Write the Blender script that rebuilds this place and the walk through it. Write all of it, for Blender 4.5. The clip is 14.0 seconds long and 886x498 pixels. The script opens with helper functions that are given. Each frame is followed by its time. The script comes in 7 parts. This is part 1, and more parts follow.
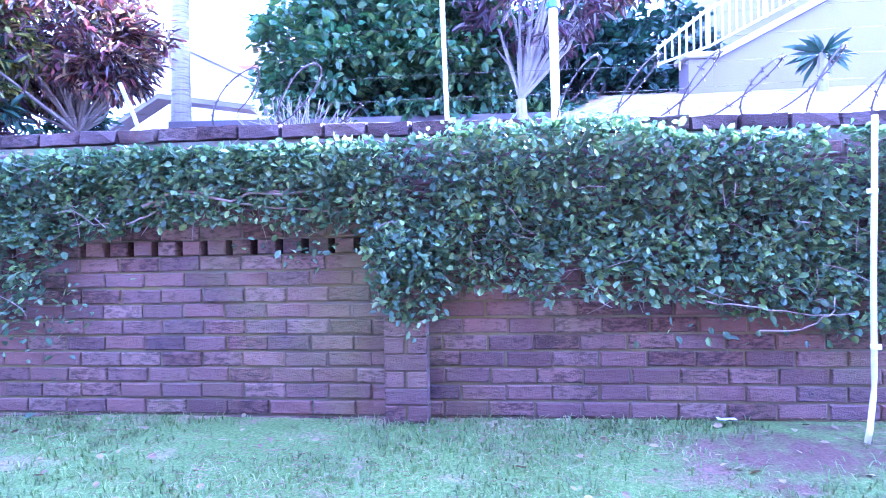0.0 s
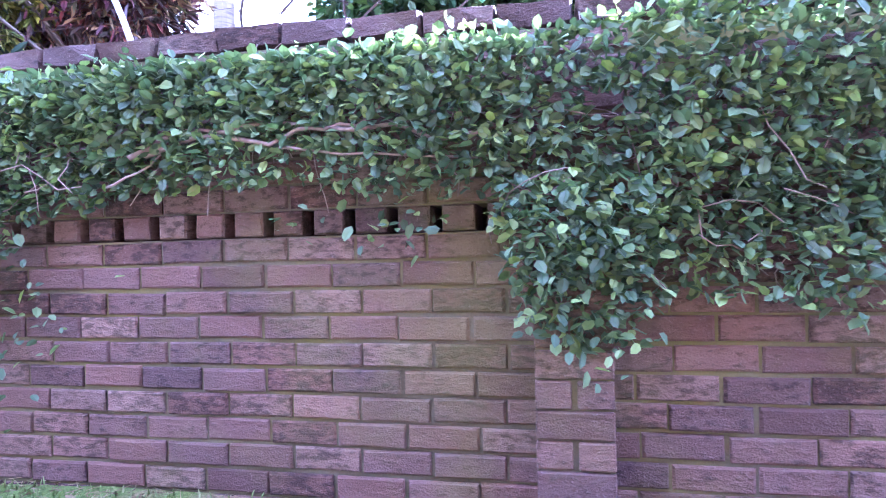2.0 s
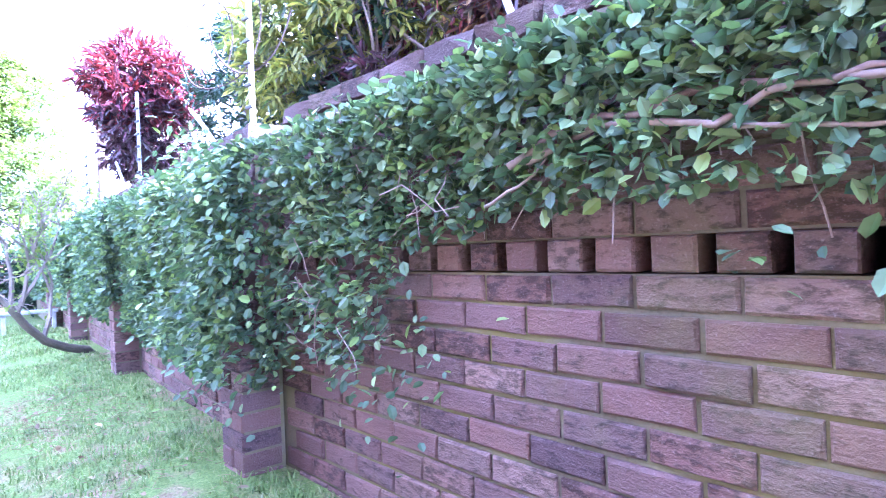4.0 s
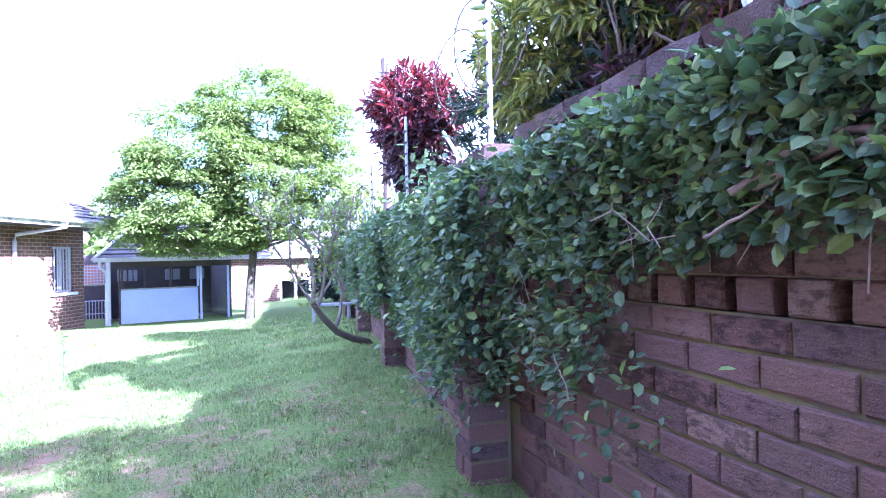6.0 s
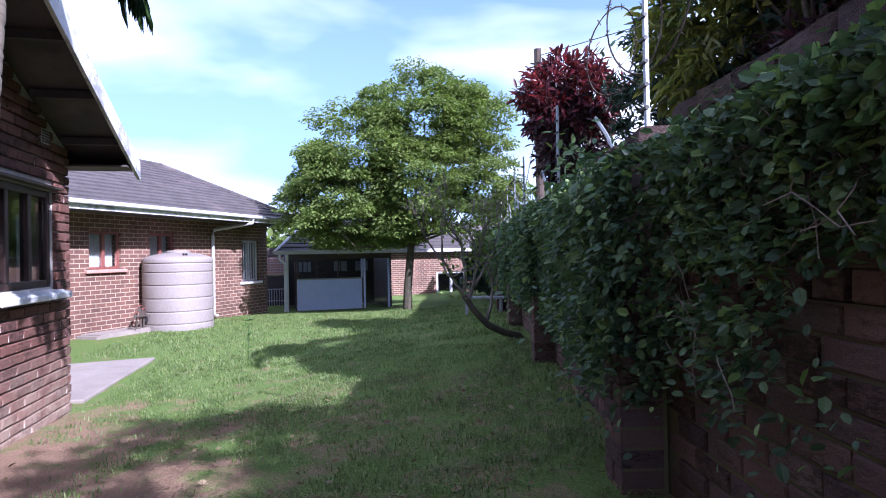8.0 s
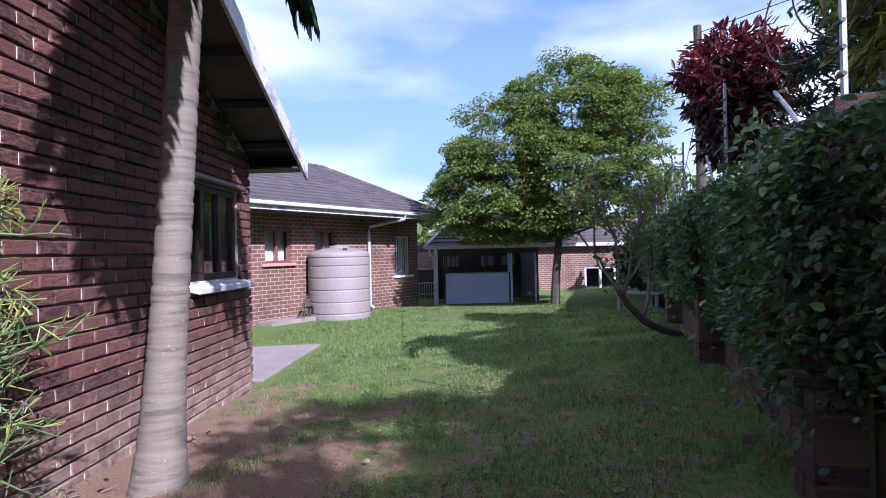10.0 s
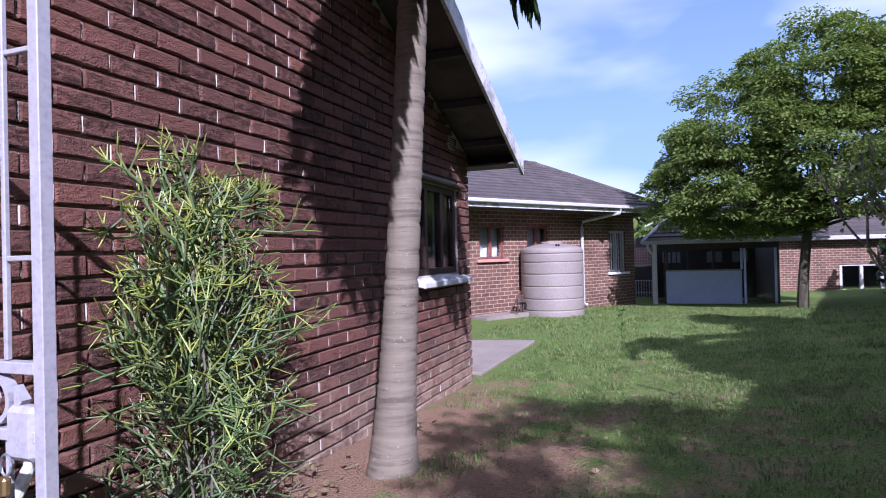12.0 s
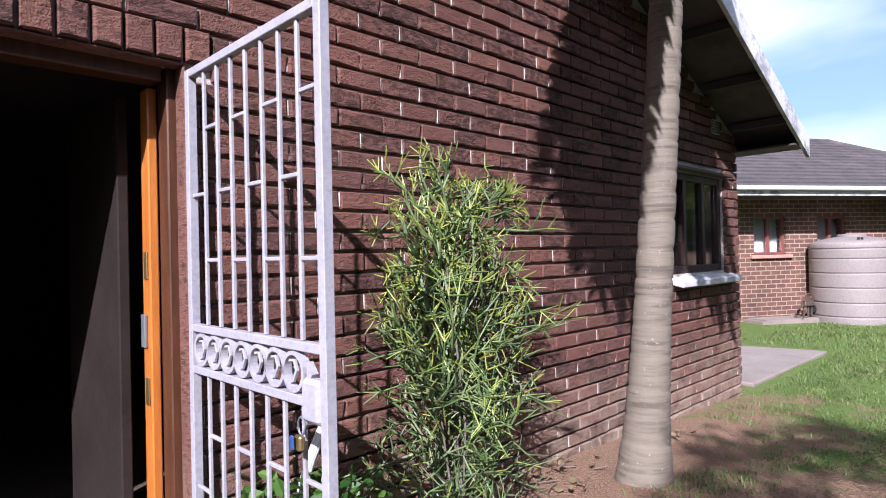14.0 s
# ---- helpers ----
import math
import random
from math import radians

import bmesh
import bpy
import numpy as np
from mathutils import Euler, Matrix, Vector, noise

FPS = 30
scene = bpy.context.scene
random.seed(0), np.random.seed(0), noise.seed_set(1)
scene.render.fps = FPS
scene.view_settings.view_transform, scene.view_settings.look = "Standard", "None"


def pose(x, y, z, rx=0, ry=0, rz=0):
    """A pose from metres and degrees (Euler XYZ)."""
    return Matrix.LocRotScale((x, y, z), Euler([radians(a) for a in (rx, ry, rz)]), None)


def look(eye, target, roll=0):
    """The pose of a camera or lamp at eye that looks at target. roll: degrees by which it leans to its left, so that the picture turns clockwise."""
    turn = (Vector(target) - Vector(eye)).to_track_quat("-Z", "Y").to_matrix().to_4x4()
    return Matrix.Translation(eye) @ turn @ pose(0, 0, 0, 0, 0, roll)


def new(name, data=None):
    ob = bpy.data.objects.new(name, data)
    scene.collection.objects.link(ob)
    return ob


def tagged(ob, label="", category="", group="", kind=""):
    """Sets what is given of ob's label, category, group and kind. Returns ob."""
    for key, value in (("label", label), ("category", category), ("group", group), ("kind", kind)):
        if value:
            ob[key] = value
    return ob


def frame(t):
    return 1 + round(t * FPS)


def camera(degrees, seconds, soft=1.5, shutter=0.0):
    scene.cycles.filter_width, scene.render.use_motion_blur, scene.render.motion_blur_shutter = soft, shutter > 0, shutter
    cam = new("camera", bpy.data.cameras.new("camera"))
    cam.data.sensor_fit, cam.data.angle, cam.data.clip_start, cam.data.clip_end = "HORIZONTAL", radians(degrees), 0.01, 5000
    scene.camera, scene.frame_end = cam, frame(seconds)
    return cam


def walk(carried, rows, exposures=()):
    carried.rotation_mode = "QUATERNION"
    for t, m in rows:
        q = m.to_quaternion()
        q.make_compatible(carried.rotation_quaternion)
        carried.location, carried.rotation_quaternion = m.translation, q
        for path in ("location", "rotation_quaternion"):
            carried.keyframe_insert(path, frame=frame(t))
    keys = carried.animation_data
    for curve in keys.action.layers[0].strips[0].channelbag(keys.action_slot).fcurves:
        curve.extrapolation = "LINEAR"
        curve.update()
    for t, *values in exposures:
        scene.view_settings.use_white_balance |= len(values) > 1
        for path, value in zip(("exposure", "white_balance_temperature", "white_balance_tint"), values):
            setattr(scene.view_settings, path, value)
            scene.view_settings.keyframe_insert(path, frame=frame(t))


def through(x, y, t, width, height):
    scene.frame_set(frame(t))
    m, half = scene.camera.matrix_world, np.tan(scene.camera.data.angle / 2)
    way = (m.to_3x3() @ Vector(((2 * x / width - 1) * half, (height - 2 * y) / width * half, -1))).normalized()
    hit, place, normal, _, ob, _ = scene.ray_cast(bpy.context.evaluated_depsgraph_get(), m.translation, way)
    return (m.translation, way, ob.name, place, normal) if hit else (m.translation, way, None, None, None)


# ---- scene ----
# ---- camera ----
cam = camera(74.1, 14.0, soft=1.0, shutter=0.1)
PATH = [
    (0.0, pose(0.046, -0.048, 0.872, 90.30, 1.10, 1.26)),
    (0.5, pose(-0.060, 0.284, 0.828, 90.27, 1.19, 1.44)),
    (1.0, pose(-0.175, 0.609, 0.823, 90.14, 1.27, 1.90)),
    (1.5, pose(-0.298, 0.927, 0.834, 90.06, 1.34, 2.94)),
    (2.0, pose(-0.398, 1.266, 0.827, 89.82, 1.50, 6.51)),
    (2.5, pose(-0.507, 1.509, 0.842, 89.83, 1.78, 16.03)),
    (3.0, pose(-0.655, 1.692, 0.872, 89.91, 1.91, 25.22)),
    (3.5, pose(-0.750, 1.798, 0.928, 89.83, 2.06, 32.73)),
    (4.0, pose(-0.771, 1.896, 0.957, 89.74, 2.26, 43.08)),
    (4.2, pose(-0.765, 1.913, 0.970, 89.82, 2.27, 46.80)),
    (6.3, pose(-0.721, 2.116, 1.030, 90.83, 1.21, 71.30)),
    (6.5, pose(-0.741, 2.151, 1.032, 90.83, 1.13, 73.26)),
    (7.0, pose(-0.776, 2.158, 1.018, 90.82, 1.03, 77.29)),
    (7.5, pose(-0.787, 2.146, 1.010, 90.74, 1.05, 80.72)),
    (8.0, pose(-0.781, 2.117, 1.012, 90.56, 1.04, 83.39)),
    (8.2, pose(-0.785, 2.116, 1.013, 90.53, 1.04, 84.86)),
    (10.3, pose(-0.823, 2.045, 0.982, 90.43, 1.27, 99.48)),
    (10.5, pose(-0.828, 2.029, 0.978, 90.47, 1.29, 100.88)),
    (11.0, pose(-0.879, 2.007, 0.969, 90.44, 1.39, 105.58)),
    (11.5, pose(-0.901, 1.986, 0.975, 90.41, 1.36, 111.15)),
    (12.0, pose(-0.946, 1.940, 0.982, 90.50, 1.43, 117.67)),
    (12.5, pose(-0.979, 1.947, 0.988, 90.58, 1.48, 125.10)),
    (13.0, pose(-0.994, 1.960, 0.993, 90.52, 1.34, 131.49)),
    (13.5, pose(-0.980, 1.975, 0.994, 90.52, 1.32, 137.17)),
    (14.0, pose(-0.973, 1.977, 0.997, 90.52, 1.29, 142.22)),
]
EXPOSURES = [
    (0.0, 5.0, 3950, 50), (1.5, 5.0, 4450, 46), (2.5, 4.95, 4850, 46), (3.2, 5.1, 4650, 44), (4.2, 5.2, 4600, 42),
    (6.3, 3.3, 4700, 38), (6.9, 2.2, 5150, 30), (7.5, 1.7, 5200, 28), (8.2, 1.3, 5250, 28), (10.3, 0.95, 5300, 31), (11.2, 0.88, 5300, 32), (12.0, 0.8, 5350, 32), (13.0, 0.95, 5550, 27), (14.0, 1.05, 5750, 22),
]
walk(cam, PATH, EXPOSURES)

# ---- world, sun ----
SUN_WAY = Vector((-0.788, -0.616, -0.70)).normalized()
world = bpy.data.worlds.new("world")
scene.world = world
world.use_nodes = True
wn, wl = world.node_tree.nodes, world.node_tree.links
sky = wn.new("ShaderNodeTexSky")
sky.sky_type = "NISHITA"
sky.sun_disc = False
sky.sun_elevation = math.asin(-SUN_WAY.z)
sky.sun_rotation = math.atan2(-SUN_WAY.x, -SUN_WAY.y)
sky.air_density, sky.dust_density, sky.ozone_density = 1.0, 2.2, 1.6
# thin broken cloud over the whole sky
co = wn.new("ShaderNodeTexCoord")
mp = wn.new("ShaderNodeMapping")
mp.inputs["Scale"].default_value = (0.8, 0.8, 2.4)
mp.inputs["Location"].default_value = (0.9, 0.4, 0.55)
nz = wn.new("ShaderNodeTexNoise")
nz.inputs["Scale"].default_value, nz.inputs["Detail"].default_value, nz.inputs["Roughness"].default_value = 1.5, 5.0, 0.42
nz.inputs["Distortion"].default_value = 0.25
rp = wn.new("ShaderNodeValToRGB")
rp.color_ramp.elements[0].position, rp.color_ramp.elements[1].position = 0.42, 0.62
mx = wn.new("ShaderNodeMix")
mx.data_type = "RGBA"
mx.inputs[7].default_value = (13.5, 13.8, 14.2, 1)
bg = wn["Background"]
bg.inputs["Strength"].default_value = 0.062
wl.new(co.outputs["Generated"], mp.inputs["Vector"])
wl.new(mp.outputs[0], nz.inputs["Vector"])
wl.new(nz.outputs["Fac"], rp.inputs["Fac"])
wl.new(rp.outputs["Color"], mx.inputs[0])
# pale haze that thickens towards the horizon
up = wn.new("ShaderNodeSeparateXYZ")
wl.new(co.outputs["Generated"], up.inputs[0])
fall = wn.new("ShaderNodeMapRange")
fall.interpolation_type = "SMOOTHSTEP"
fall.inputs["From Min"].default_value, fall.inputs["From Max"].default_value = -0.05, 0.75
fall.inputs["To Min"].default_value, fall.inputs["To Max"].default_value = 0.62, 0.12
wl.new(up.outputs["Z"], fall.inputs["Value"])
hz = wn.new("ShaderNodeMix")
hz.data_type = "RGBA"
hz.inputs[7].default_value = (5.6, 8.4, 11.4, 1)
wl.new(fall.outputs["Result"], hz.inputs[0])
wl.new(sky.outputs["Color"], hz.inputs[6])
wl.new(hz.outputs[2], mx.inputs[6])
wl.new(mx.outputs[2], bg.inputs["Color"])

sun = new("sun", bpy.data.lights.new("sun", "SUN"))
sun.data.energy, sun.data.angle, sun.data.color = 5.0, radians(0.55), (1.0, 0.95, 0.87)
sun.matrix_world = look((0, 0, 20), Vector((0, 0, 20)) + SUN_WAY)

# ---- materials ----
def ramp(nt, fac, stops):
    r = nt.nodes.new("ShaderNodeValToRGB")
    el = r.color_ramp.elements
    while len(el) < len(stops):
        el.new(0.5)
    for e, (p, c) in zip(el, stops):
        e.position, e.color = p, (*c, 1)
    nt.links.new(fac, r.inputs["Fac"])
    return r.outputs["Color"]


def noise_tex(nt, scale, detail=4.0, stretch=(1, 1, 1), rough=0.6, turn=0.0):
    g = nt.nodes.new("ShaderNodeNewGeometry")
    m = nt.nodes.new("ShaderNodeMapping")
    m.inputs["Scale"].default_value = stretch
    m.inputs["Rotation"].default_value = (0, 0, turn)
    n = nt.nodes.new("ShaderNodeTexNoise")
    n.inputs["Scale"].default_value, n.inputs["Detail"].default_value, n.inputs["Roughness"].default_value = scale, detail, rough
    nt.links.new(g.outputs["Position"], m.inputs["Vector"])
    nt.links.new(m.outputs[0], n.inputs["Vector"])
    return n.outputs["Fac"]


def blend(nt, a, b, fac, how="MIX"):
    m = nt.nodes.new("ShaderNodeMix")
    m.data_type, m.blend_type = "RGBA", how
    for socket, value in ((m.inputs[0], fac), (m.inputs[6], a), (m.inputs[7], b)):
        if isinstance(value, (int, float)):
            socket.default_value = value
        elif isinstance(value, tuple):
            socket.default_value = (*value, 1)
        else:
            nt.links.new(value, socket)
    return m.outputs[2]


def bump(nt, height, strength, distance):
    b = nt.nodes.new("ShaderNodeBump")
    b.inputs["Strength"].default_value, b.inputs["Distance"].default_value = strength, distance
    nt.links.new(height, b.inputs["Height"])
    return b.outputs["Normal"]


def surface(name, rough=0.7, metal=0.0):
    m = bpy.data.materials.new(name)
    m.use_nodes = True
    nt = m.node_tree
    p = nt.nodes["Principled BSDF"]
    p.inputs["Roughness"].default_value, p.inputs["Metallic"].default_value = rough, metal
    return m, nt, p


def worn(name, c1, c2, scale=6.0, fine=60.0, rough=0.7, metal=0.0, relief=0.25, depth=0.004, stretch=(1, 1, 1), dirt=None, dirt_scale=1.5, dirt_at=(0.5, 0.7), spec=0.5):
    """A painted or natural surface: two tones at a coarse and a fine scale, an optional dirt tone, and relief."""
    m, nt, p = surface(name, rough, metal)
    a = noise_tex(nt, scale, 5, stretch)
    b = noise_tex(nt, fine, 3, stretch)
    col = ramp(nt, a, [(0.3, c1), (0.7, c2)])
    col = blend(nt, col, blend(nt, col, (0.5, 0.5, 0.5), 1.0, "MULTIPLY"), ramp_fac(nt, b, 0.45, 0.85, 0.6))
    if dirt:
        col = blend(nt, col, dirt, ramp_fac(nt, noise_tex(nt, dirt_scale, 6, stretch), *dirt_at, 0.8))
    nt.links.new(col, p.inputs["Base Color"])
    nt.links.new(bump(nt, b, relief, depth), p.inputs["Normal"])
    p.inputs["Specular IOR Level"].default_value = spec
    return m


def ramp_fac(nt, fac, lo, hi, top=1.0):
    r = nt.nodes.new("ShaderNodeMapRange")
    r.inputs["From Min"].default_value, r.inputs["From Max"].default_value, r.inputs["To Max"].default_value = lo, hi, top
    nt.links.new(fac, r.inputs["Value"])
    return r.outputs["Result"]


def moss_stain(nt, col, moss):
    """Yellow-green moss in patches, thickest round the near pillar of the garden wall."""
    g = nt.nodes.new("ShaderNodeNewGeometry")
    d = nt.nodes.new("ShaderNodeVectorMath")
    d.operation = "DISTANCE"
    d.inputs[1].default_value = (-0.5, 3.1, 0.65)
    nt.links.new(g.outputs["Position"], d.inputs[0])
    near = nt.nodes.new("ShaderNodeMapRange")
    near.inputs["From Min"].default_value, near.inputs["From Max"].default_value = 0.15, 1.1
    near.inputs["To Min"].default_value, near.inputs["To Max"].default_value = 0.22, 0.0
    nt.links.new(d.outputs["Value"], near.inputs["Value"])
    add = nt.nodes.new("ShaderNodeMath")
    add.operation = "ADD"
    nt.links.new(near.outputs["Result"], add.inputs[0])
    nt.links.new(noise_tex(nt, 2.6, 6), add.inputs[1])
    return blend(nt, col, (0.15, 0.15, 0.045), ramp_fac(nt, add.outputs[0], 0.55, 0.85, moss * 1.05))


def brick_material(name, tones, per_object, turn, moss=0.0, relief=0.9, dark=0.3, dust=False):
    """Rustic face brick: a tone for each brick, rough horizontal bark-like relief with a darker tone along it, and
    moss.
    """
    m, nt, p = surface(name, 0.82)
    if per_object:
        rnd = nt.nodes.new("ShaderNodeObjectInfo").outputs["Random"]
    else:
        rnd = nt.nodes.new("ShaderNodeNewGeometry").outputs["Random Per Island"]
    col = ramp(nt, rnd, [(i / (len(tones) - 1), t) for i, t in enumerate(tones)])
    crag = noise_tex(nt, 21, 7, (1.0, 1.0, 2.4), 0.66)
    much = nt.nodes.new("ShaderNodeMapRange")
    much.inputs["From Min"].default_value, much.inputs["From Max"].default_value = 0.0, 1.0
    much.inputs["To Min"].default_value, much.inputs["To Max"].default_value = 0.72, 1.12
    nt.links.new(rnd, much.inputs["Value"])
    times = nt.nodes.new("ShaderNodeMath")
    times.operation = "MULTIPLY"
    nt.links.new(crag, times.inputs[0])
    nt.links.new(much.outputs["Result"], times.inputs[1])
    bark = times.outputs[0]
    pores = noise_tex(nt, 150, 2)
    blotch = noise_tex(nt, 3.0, 5)
    col = blend(nt, col, blend(nt, col, (dark, dark, dark), 1.0, "MULTIPLY"), ramp_fac(nt, bark, 0.47, 0.60, 0.85))
    col = blend(nt, col, blend(nt, col, (1.5, 1.42, 1.4), 1.0, "MULTIPLY"), ramp_fac(nt, blotch, 0.5, 0.75, 0.6))
    col = blend(nt, col, (0.32, 0.27, 0.25), ramp_fac(nt, pores, 0.60, 0.78, 0.35))
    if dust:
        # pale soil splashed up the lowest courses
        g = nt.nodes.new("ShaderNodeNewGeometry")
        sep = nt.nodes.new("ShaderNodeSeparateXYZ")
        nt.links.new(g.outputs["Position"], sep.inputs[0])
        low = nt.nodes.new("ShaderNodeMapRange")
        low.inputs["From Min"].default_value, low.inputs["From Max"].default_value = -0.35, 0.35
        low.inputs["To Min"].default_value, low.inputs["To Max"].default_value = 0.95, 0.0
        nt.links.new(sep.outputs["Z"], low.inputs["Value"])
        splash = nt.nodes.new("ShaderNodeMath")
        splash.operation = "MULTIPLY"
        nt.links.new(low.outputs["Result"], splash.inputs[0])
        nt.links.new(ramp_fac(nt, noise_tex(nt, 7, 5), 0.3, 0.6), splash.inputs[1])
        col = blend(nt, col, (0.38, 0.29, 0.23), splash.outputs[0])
    if moss:
        col = moss_stain(nt, col, moss)
    nt.links.new(col, p.inputs["Base Color"])
    mixed = nt.nodes.new("ShaderNodeMath")
    mixed.operation = "ADD"
    nt.links.new(bark, mixed.inputs[0])
    nt.links.new(ramp_fac(nt, pores, 0.3, 0.7, 0.15), mixed.inputs[1])
    nt.links.new(bump(nt, mixed.outputs[0], relief, 0.02), p.inputs["Normal"])
    p.inputs["Specular IOR Level"].default_value = 0.3
    return m


def leaf_material(name, tones, rough=0.45, through=0.3, spec=0.5):
    m, nt, p = surface(name, rough)
    rnd = nt.nodes.new("ShaderNodeNewGeometry").outputs["Random Per Island"]
    col = ramp(nt, rnd, [(i / (len(tones) - 1), t) for i, t in enumerate(tones)])
    # darker noise patches: leaf variety, with the shade of inner leaves put in
    patch = noise_tex(nt, 4.5, 5)
    col = blend(nt, col, blend(nt, col, (0.5, 0.54, 0.5), 1.0, "MULTIPLY"), ramp_fac(nt, patch, 0.42, 0.6, 0.85))
    nt.links.new(col, p.inputs["Base Color"])
    p.inputs["Specular IOR Level"].default_value = spec
    t = nt.nodes.new("ShaderNodeBsdfTranslucent")
    nt.links.new(blend(nt, col, (1.25, 1.35, 0.7), 1.0, "MULTIPLY"), t.inputs["Color"])
    s = nt.nodes.new("ShaderNodeMixShader")
    s.inputs[0].default_value = through
    nt.links.new(p.outputs[0], s.inputs[1])
    nt.links.new(t.outputs[0], s.inputs[2])
    nt.links.new(s.outputs[0], nt.nodes["Material Output"].inputs["Surface"])
    return m


def glass_material(name, tint=(0.8, 0.85, 0.85)):
    m, nt, p = surface(name, 0.03)
    p.inputs["Base Color"].default_value = (*tint, 1)
    p.inputs["Transmission Weight"].default_value = 1.0
    p.inputs["IOR"].default_value = 1.45
    return m


GARDEN_TONES = [(0.0715, 0.0426, 0.0389), (0.1294, 0.0743, 0.0635), (0.0988, 0.0619, 0.0595), (0.1532, 0.0950, 0.0789), (0.0681, 0.0426, 0.0453), (0.1771, 0.1204, 0.1003), (0.1158, 0.0633, 0.0543), (0.0920, 0.0516, 0.0453)]
HOUSE_TONES = [(0.13, 0.058, 0.047), (0.17, 0.075, 0.058), (0.145, 0.068, 0.058), (0.2, 0.09, 0.068), (0.12, 0.056, 0.05), (0.175, 0.082, 0.068)]
M_BRICK = brick_material("garden_brick", GARDEN_TONES, True, 0, 0.42, 0.7)
M_BRICK_FAR = brick_material("garden_brick_joined", GARDEN_TONES, False, 0, 0.42, 0.7)
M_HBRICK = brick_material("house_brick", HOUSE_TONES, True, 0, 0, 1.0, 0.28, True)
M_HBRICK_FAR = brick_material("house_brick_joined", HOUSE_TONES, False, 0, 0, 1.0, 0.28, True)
# coping takes the garden brick tones at 0.55
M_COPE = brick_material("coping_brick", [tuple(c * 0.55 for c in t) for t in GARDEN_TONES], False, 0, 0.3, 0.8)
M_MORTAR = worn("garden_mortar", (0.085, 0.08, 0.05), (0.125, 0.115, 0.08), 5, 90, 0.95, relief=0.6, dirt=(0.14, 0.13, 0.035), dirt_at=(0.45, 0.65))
M_HMORTAR = worn("house_mortar", (0.46, 0.42, 0.40), (0.6, 0.56, 0.53), 5, 90, 0.95, relief=0.6)
M_IVY = leaf_material("ivy_leaf", [(0.0552, 0.0981, 0.0605), (0.0966, 0.1638, 0.0899), (0.0672, 0.1170, 0.0731), (0.1435, 0.2223, 0.1042), (0.0828, 0.1476, 0.0983), (0.2300, 0.3276, 0.0983), (0.1030, 0.1701, 0.0848), (0.0690, 0.1170, 0.0790), (0.2180, 0.3042, 0.1201), (0.0764, 0.1332, 0.0790)], 0.52, 0.25, 0.35)
M_VINE = worn("vine_bark", (0.15, 0.115, 0.1), (0.26, 0.21, 0.18), 12, 80, 0.85)
M_WHITE = worn("white_paint", (0.44, 0.43, 0.48), (0.52, 0.51, 0.56), 8, 70, 0.4, relief=0.12, dirt=(0.5, 0.46, 0.42), dirt_scale=6, dirt_at=(0.62, 0.8))
M_GATE = worn("old_white_gate_paint", (0.33, 0.32, 0.37), (0.4, 0.39, 0.44), 8, 70, 0.45, relief=0.12, dirt=(0.3, 0.27, 0.26), dirt_scale=6, dirt_at=(0.6, 0.8))
M_PVC = worn("white_pvc", (0.66, 0.67, 0.7), (0.78, 0.79, 0.82), 5, 50, 0.45, relief=0.08)
M_STEEL = worn("galvanised_steel", (0.22, 0.24, 0.27), (0.34, 0.36, 0.38), 10, 60, 0.5, 0.6, relief=0.1)
M_WIRE = worn("rusty_wire", (0.03, 0.022, 0.02), (0.06, 0.04, 0.03), 20, 90, 0.8)
M_TIMBER = worn("dark_stained_timber", (0.045, 0.018, 0.01), (0.10, 0.038, 0.018), 4, 40, 0.45, relief=0.3, stretch=(9, 9, 1))
M_VARNISH = worn("orange_varnished_timber", (0.42, 0.12, 0.02), (0.58, 0.2, 0.04), 3, 40, 0.35, relief=0.2, stretch=(9, 9, 0.8))
# door and plaster are near black: the unlit room's shade is in their colour
M_DOOR = worn("shade_dark_door", (0.02, 0.015, 0.014), (0.03, 0.022, 0.02), 3, 40, 0.75, spec=0.12)
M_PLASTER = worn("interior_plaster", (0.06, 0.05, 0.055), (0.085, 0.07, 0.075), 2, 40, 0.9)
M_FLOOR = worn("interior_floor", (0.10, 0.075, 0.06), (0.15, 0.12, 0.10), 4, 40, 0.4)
M_BRASS = worn("old_brass", (0.3, 0.2, 0.08), (0.42, 0.3, 0.14), 20, 90, 0.45, 0.85)
M_KEYTAG = worn("blue_plastic", (0.02, 0.06, 0.2), (0.03, 0.09, 0.28), 20, 90, 0.4)
M_ROOF = worn("concrete_roof_tile", (0.052, 0.043, 0.047), (0.088, 0.074, 0.077), 2.5, 50, 0.85, relief=0.4, dirt=(0.16, 0.12, 0.12), dirt_at=(0.55, 0.8))
# very dark board: the shade under eaves and in recesses is in its colour
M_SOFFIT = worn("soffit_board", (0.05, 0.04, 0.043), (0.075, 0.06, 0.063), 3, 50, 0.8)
M_BARGE = worn("weathered_white_barge", (0.5, 0.5, 0.53), (0.72, 0.72, 0.75), 3, 40, 0.6, dirt=(0.2, 0.2, 0.22), dirt_scale=5, dirt_at=(0.5, 0.62))
M_TANK = worn("grey_polyethylene", (0.24, 0.205, 0.2), (0.27, 0.232, 0.225), 2, 30, 0.6, relief=0.1, dirt=(0.25, 0.215, 0.21), dirt_scale=3)
M_CONCRETE = worn("pale_concrete", (0.21, 0.175, 0.16), (0.29, 0.245, 0.22), 2.5, 60, 0.9, relief=0.4, dirt=(0.25, 0.2, 0.17), dirt_at=(0.55, 0.75))
M_PANEL = worn("blue_grey_panel", (0.42, 0.49, 0.74), (0.5, 0.57, 0.82), 1.5, 30, 0.5, relief=0.1)
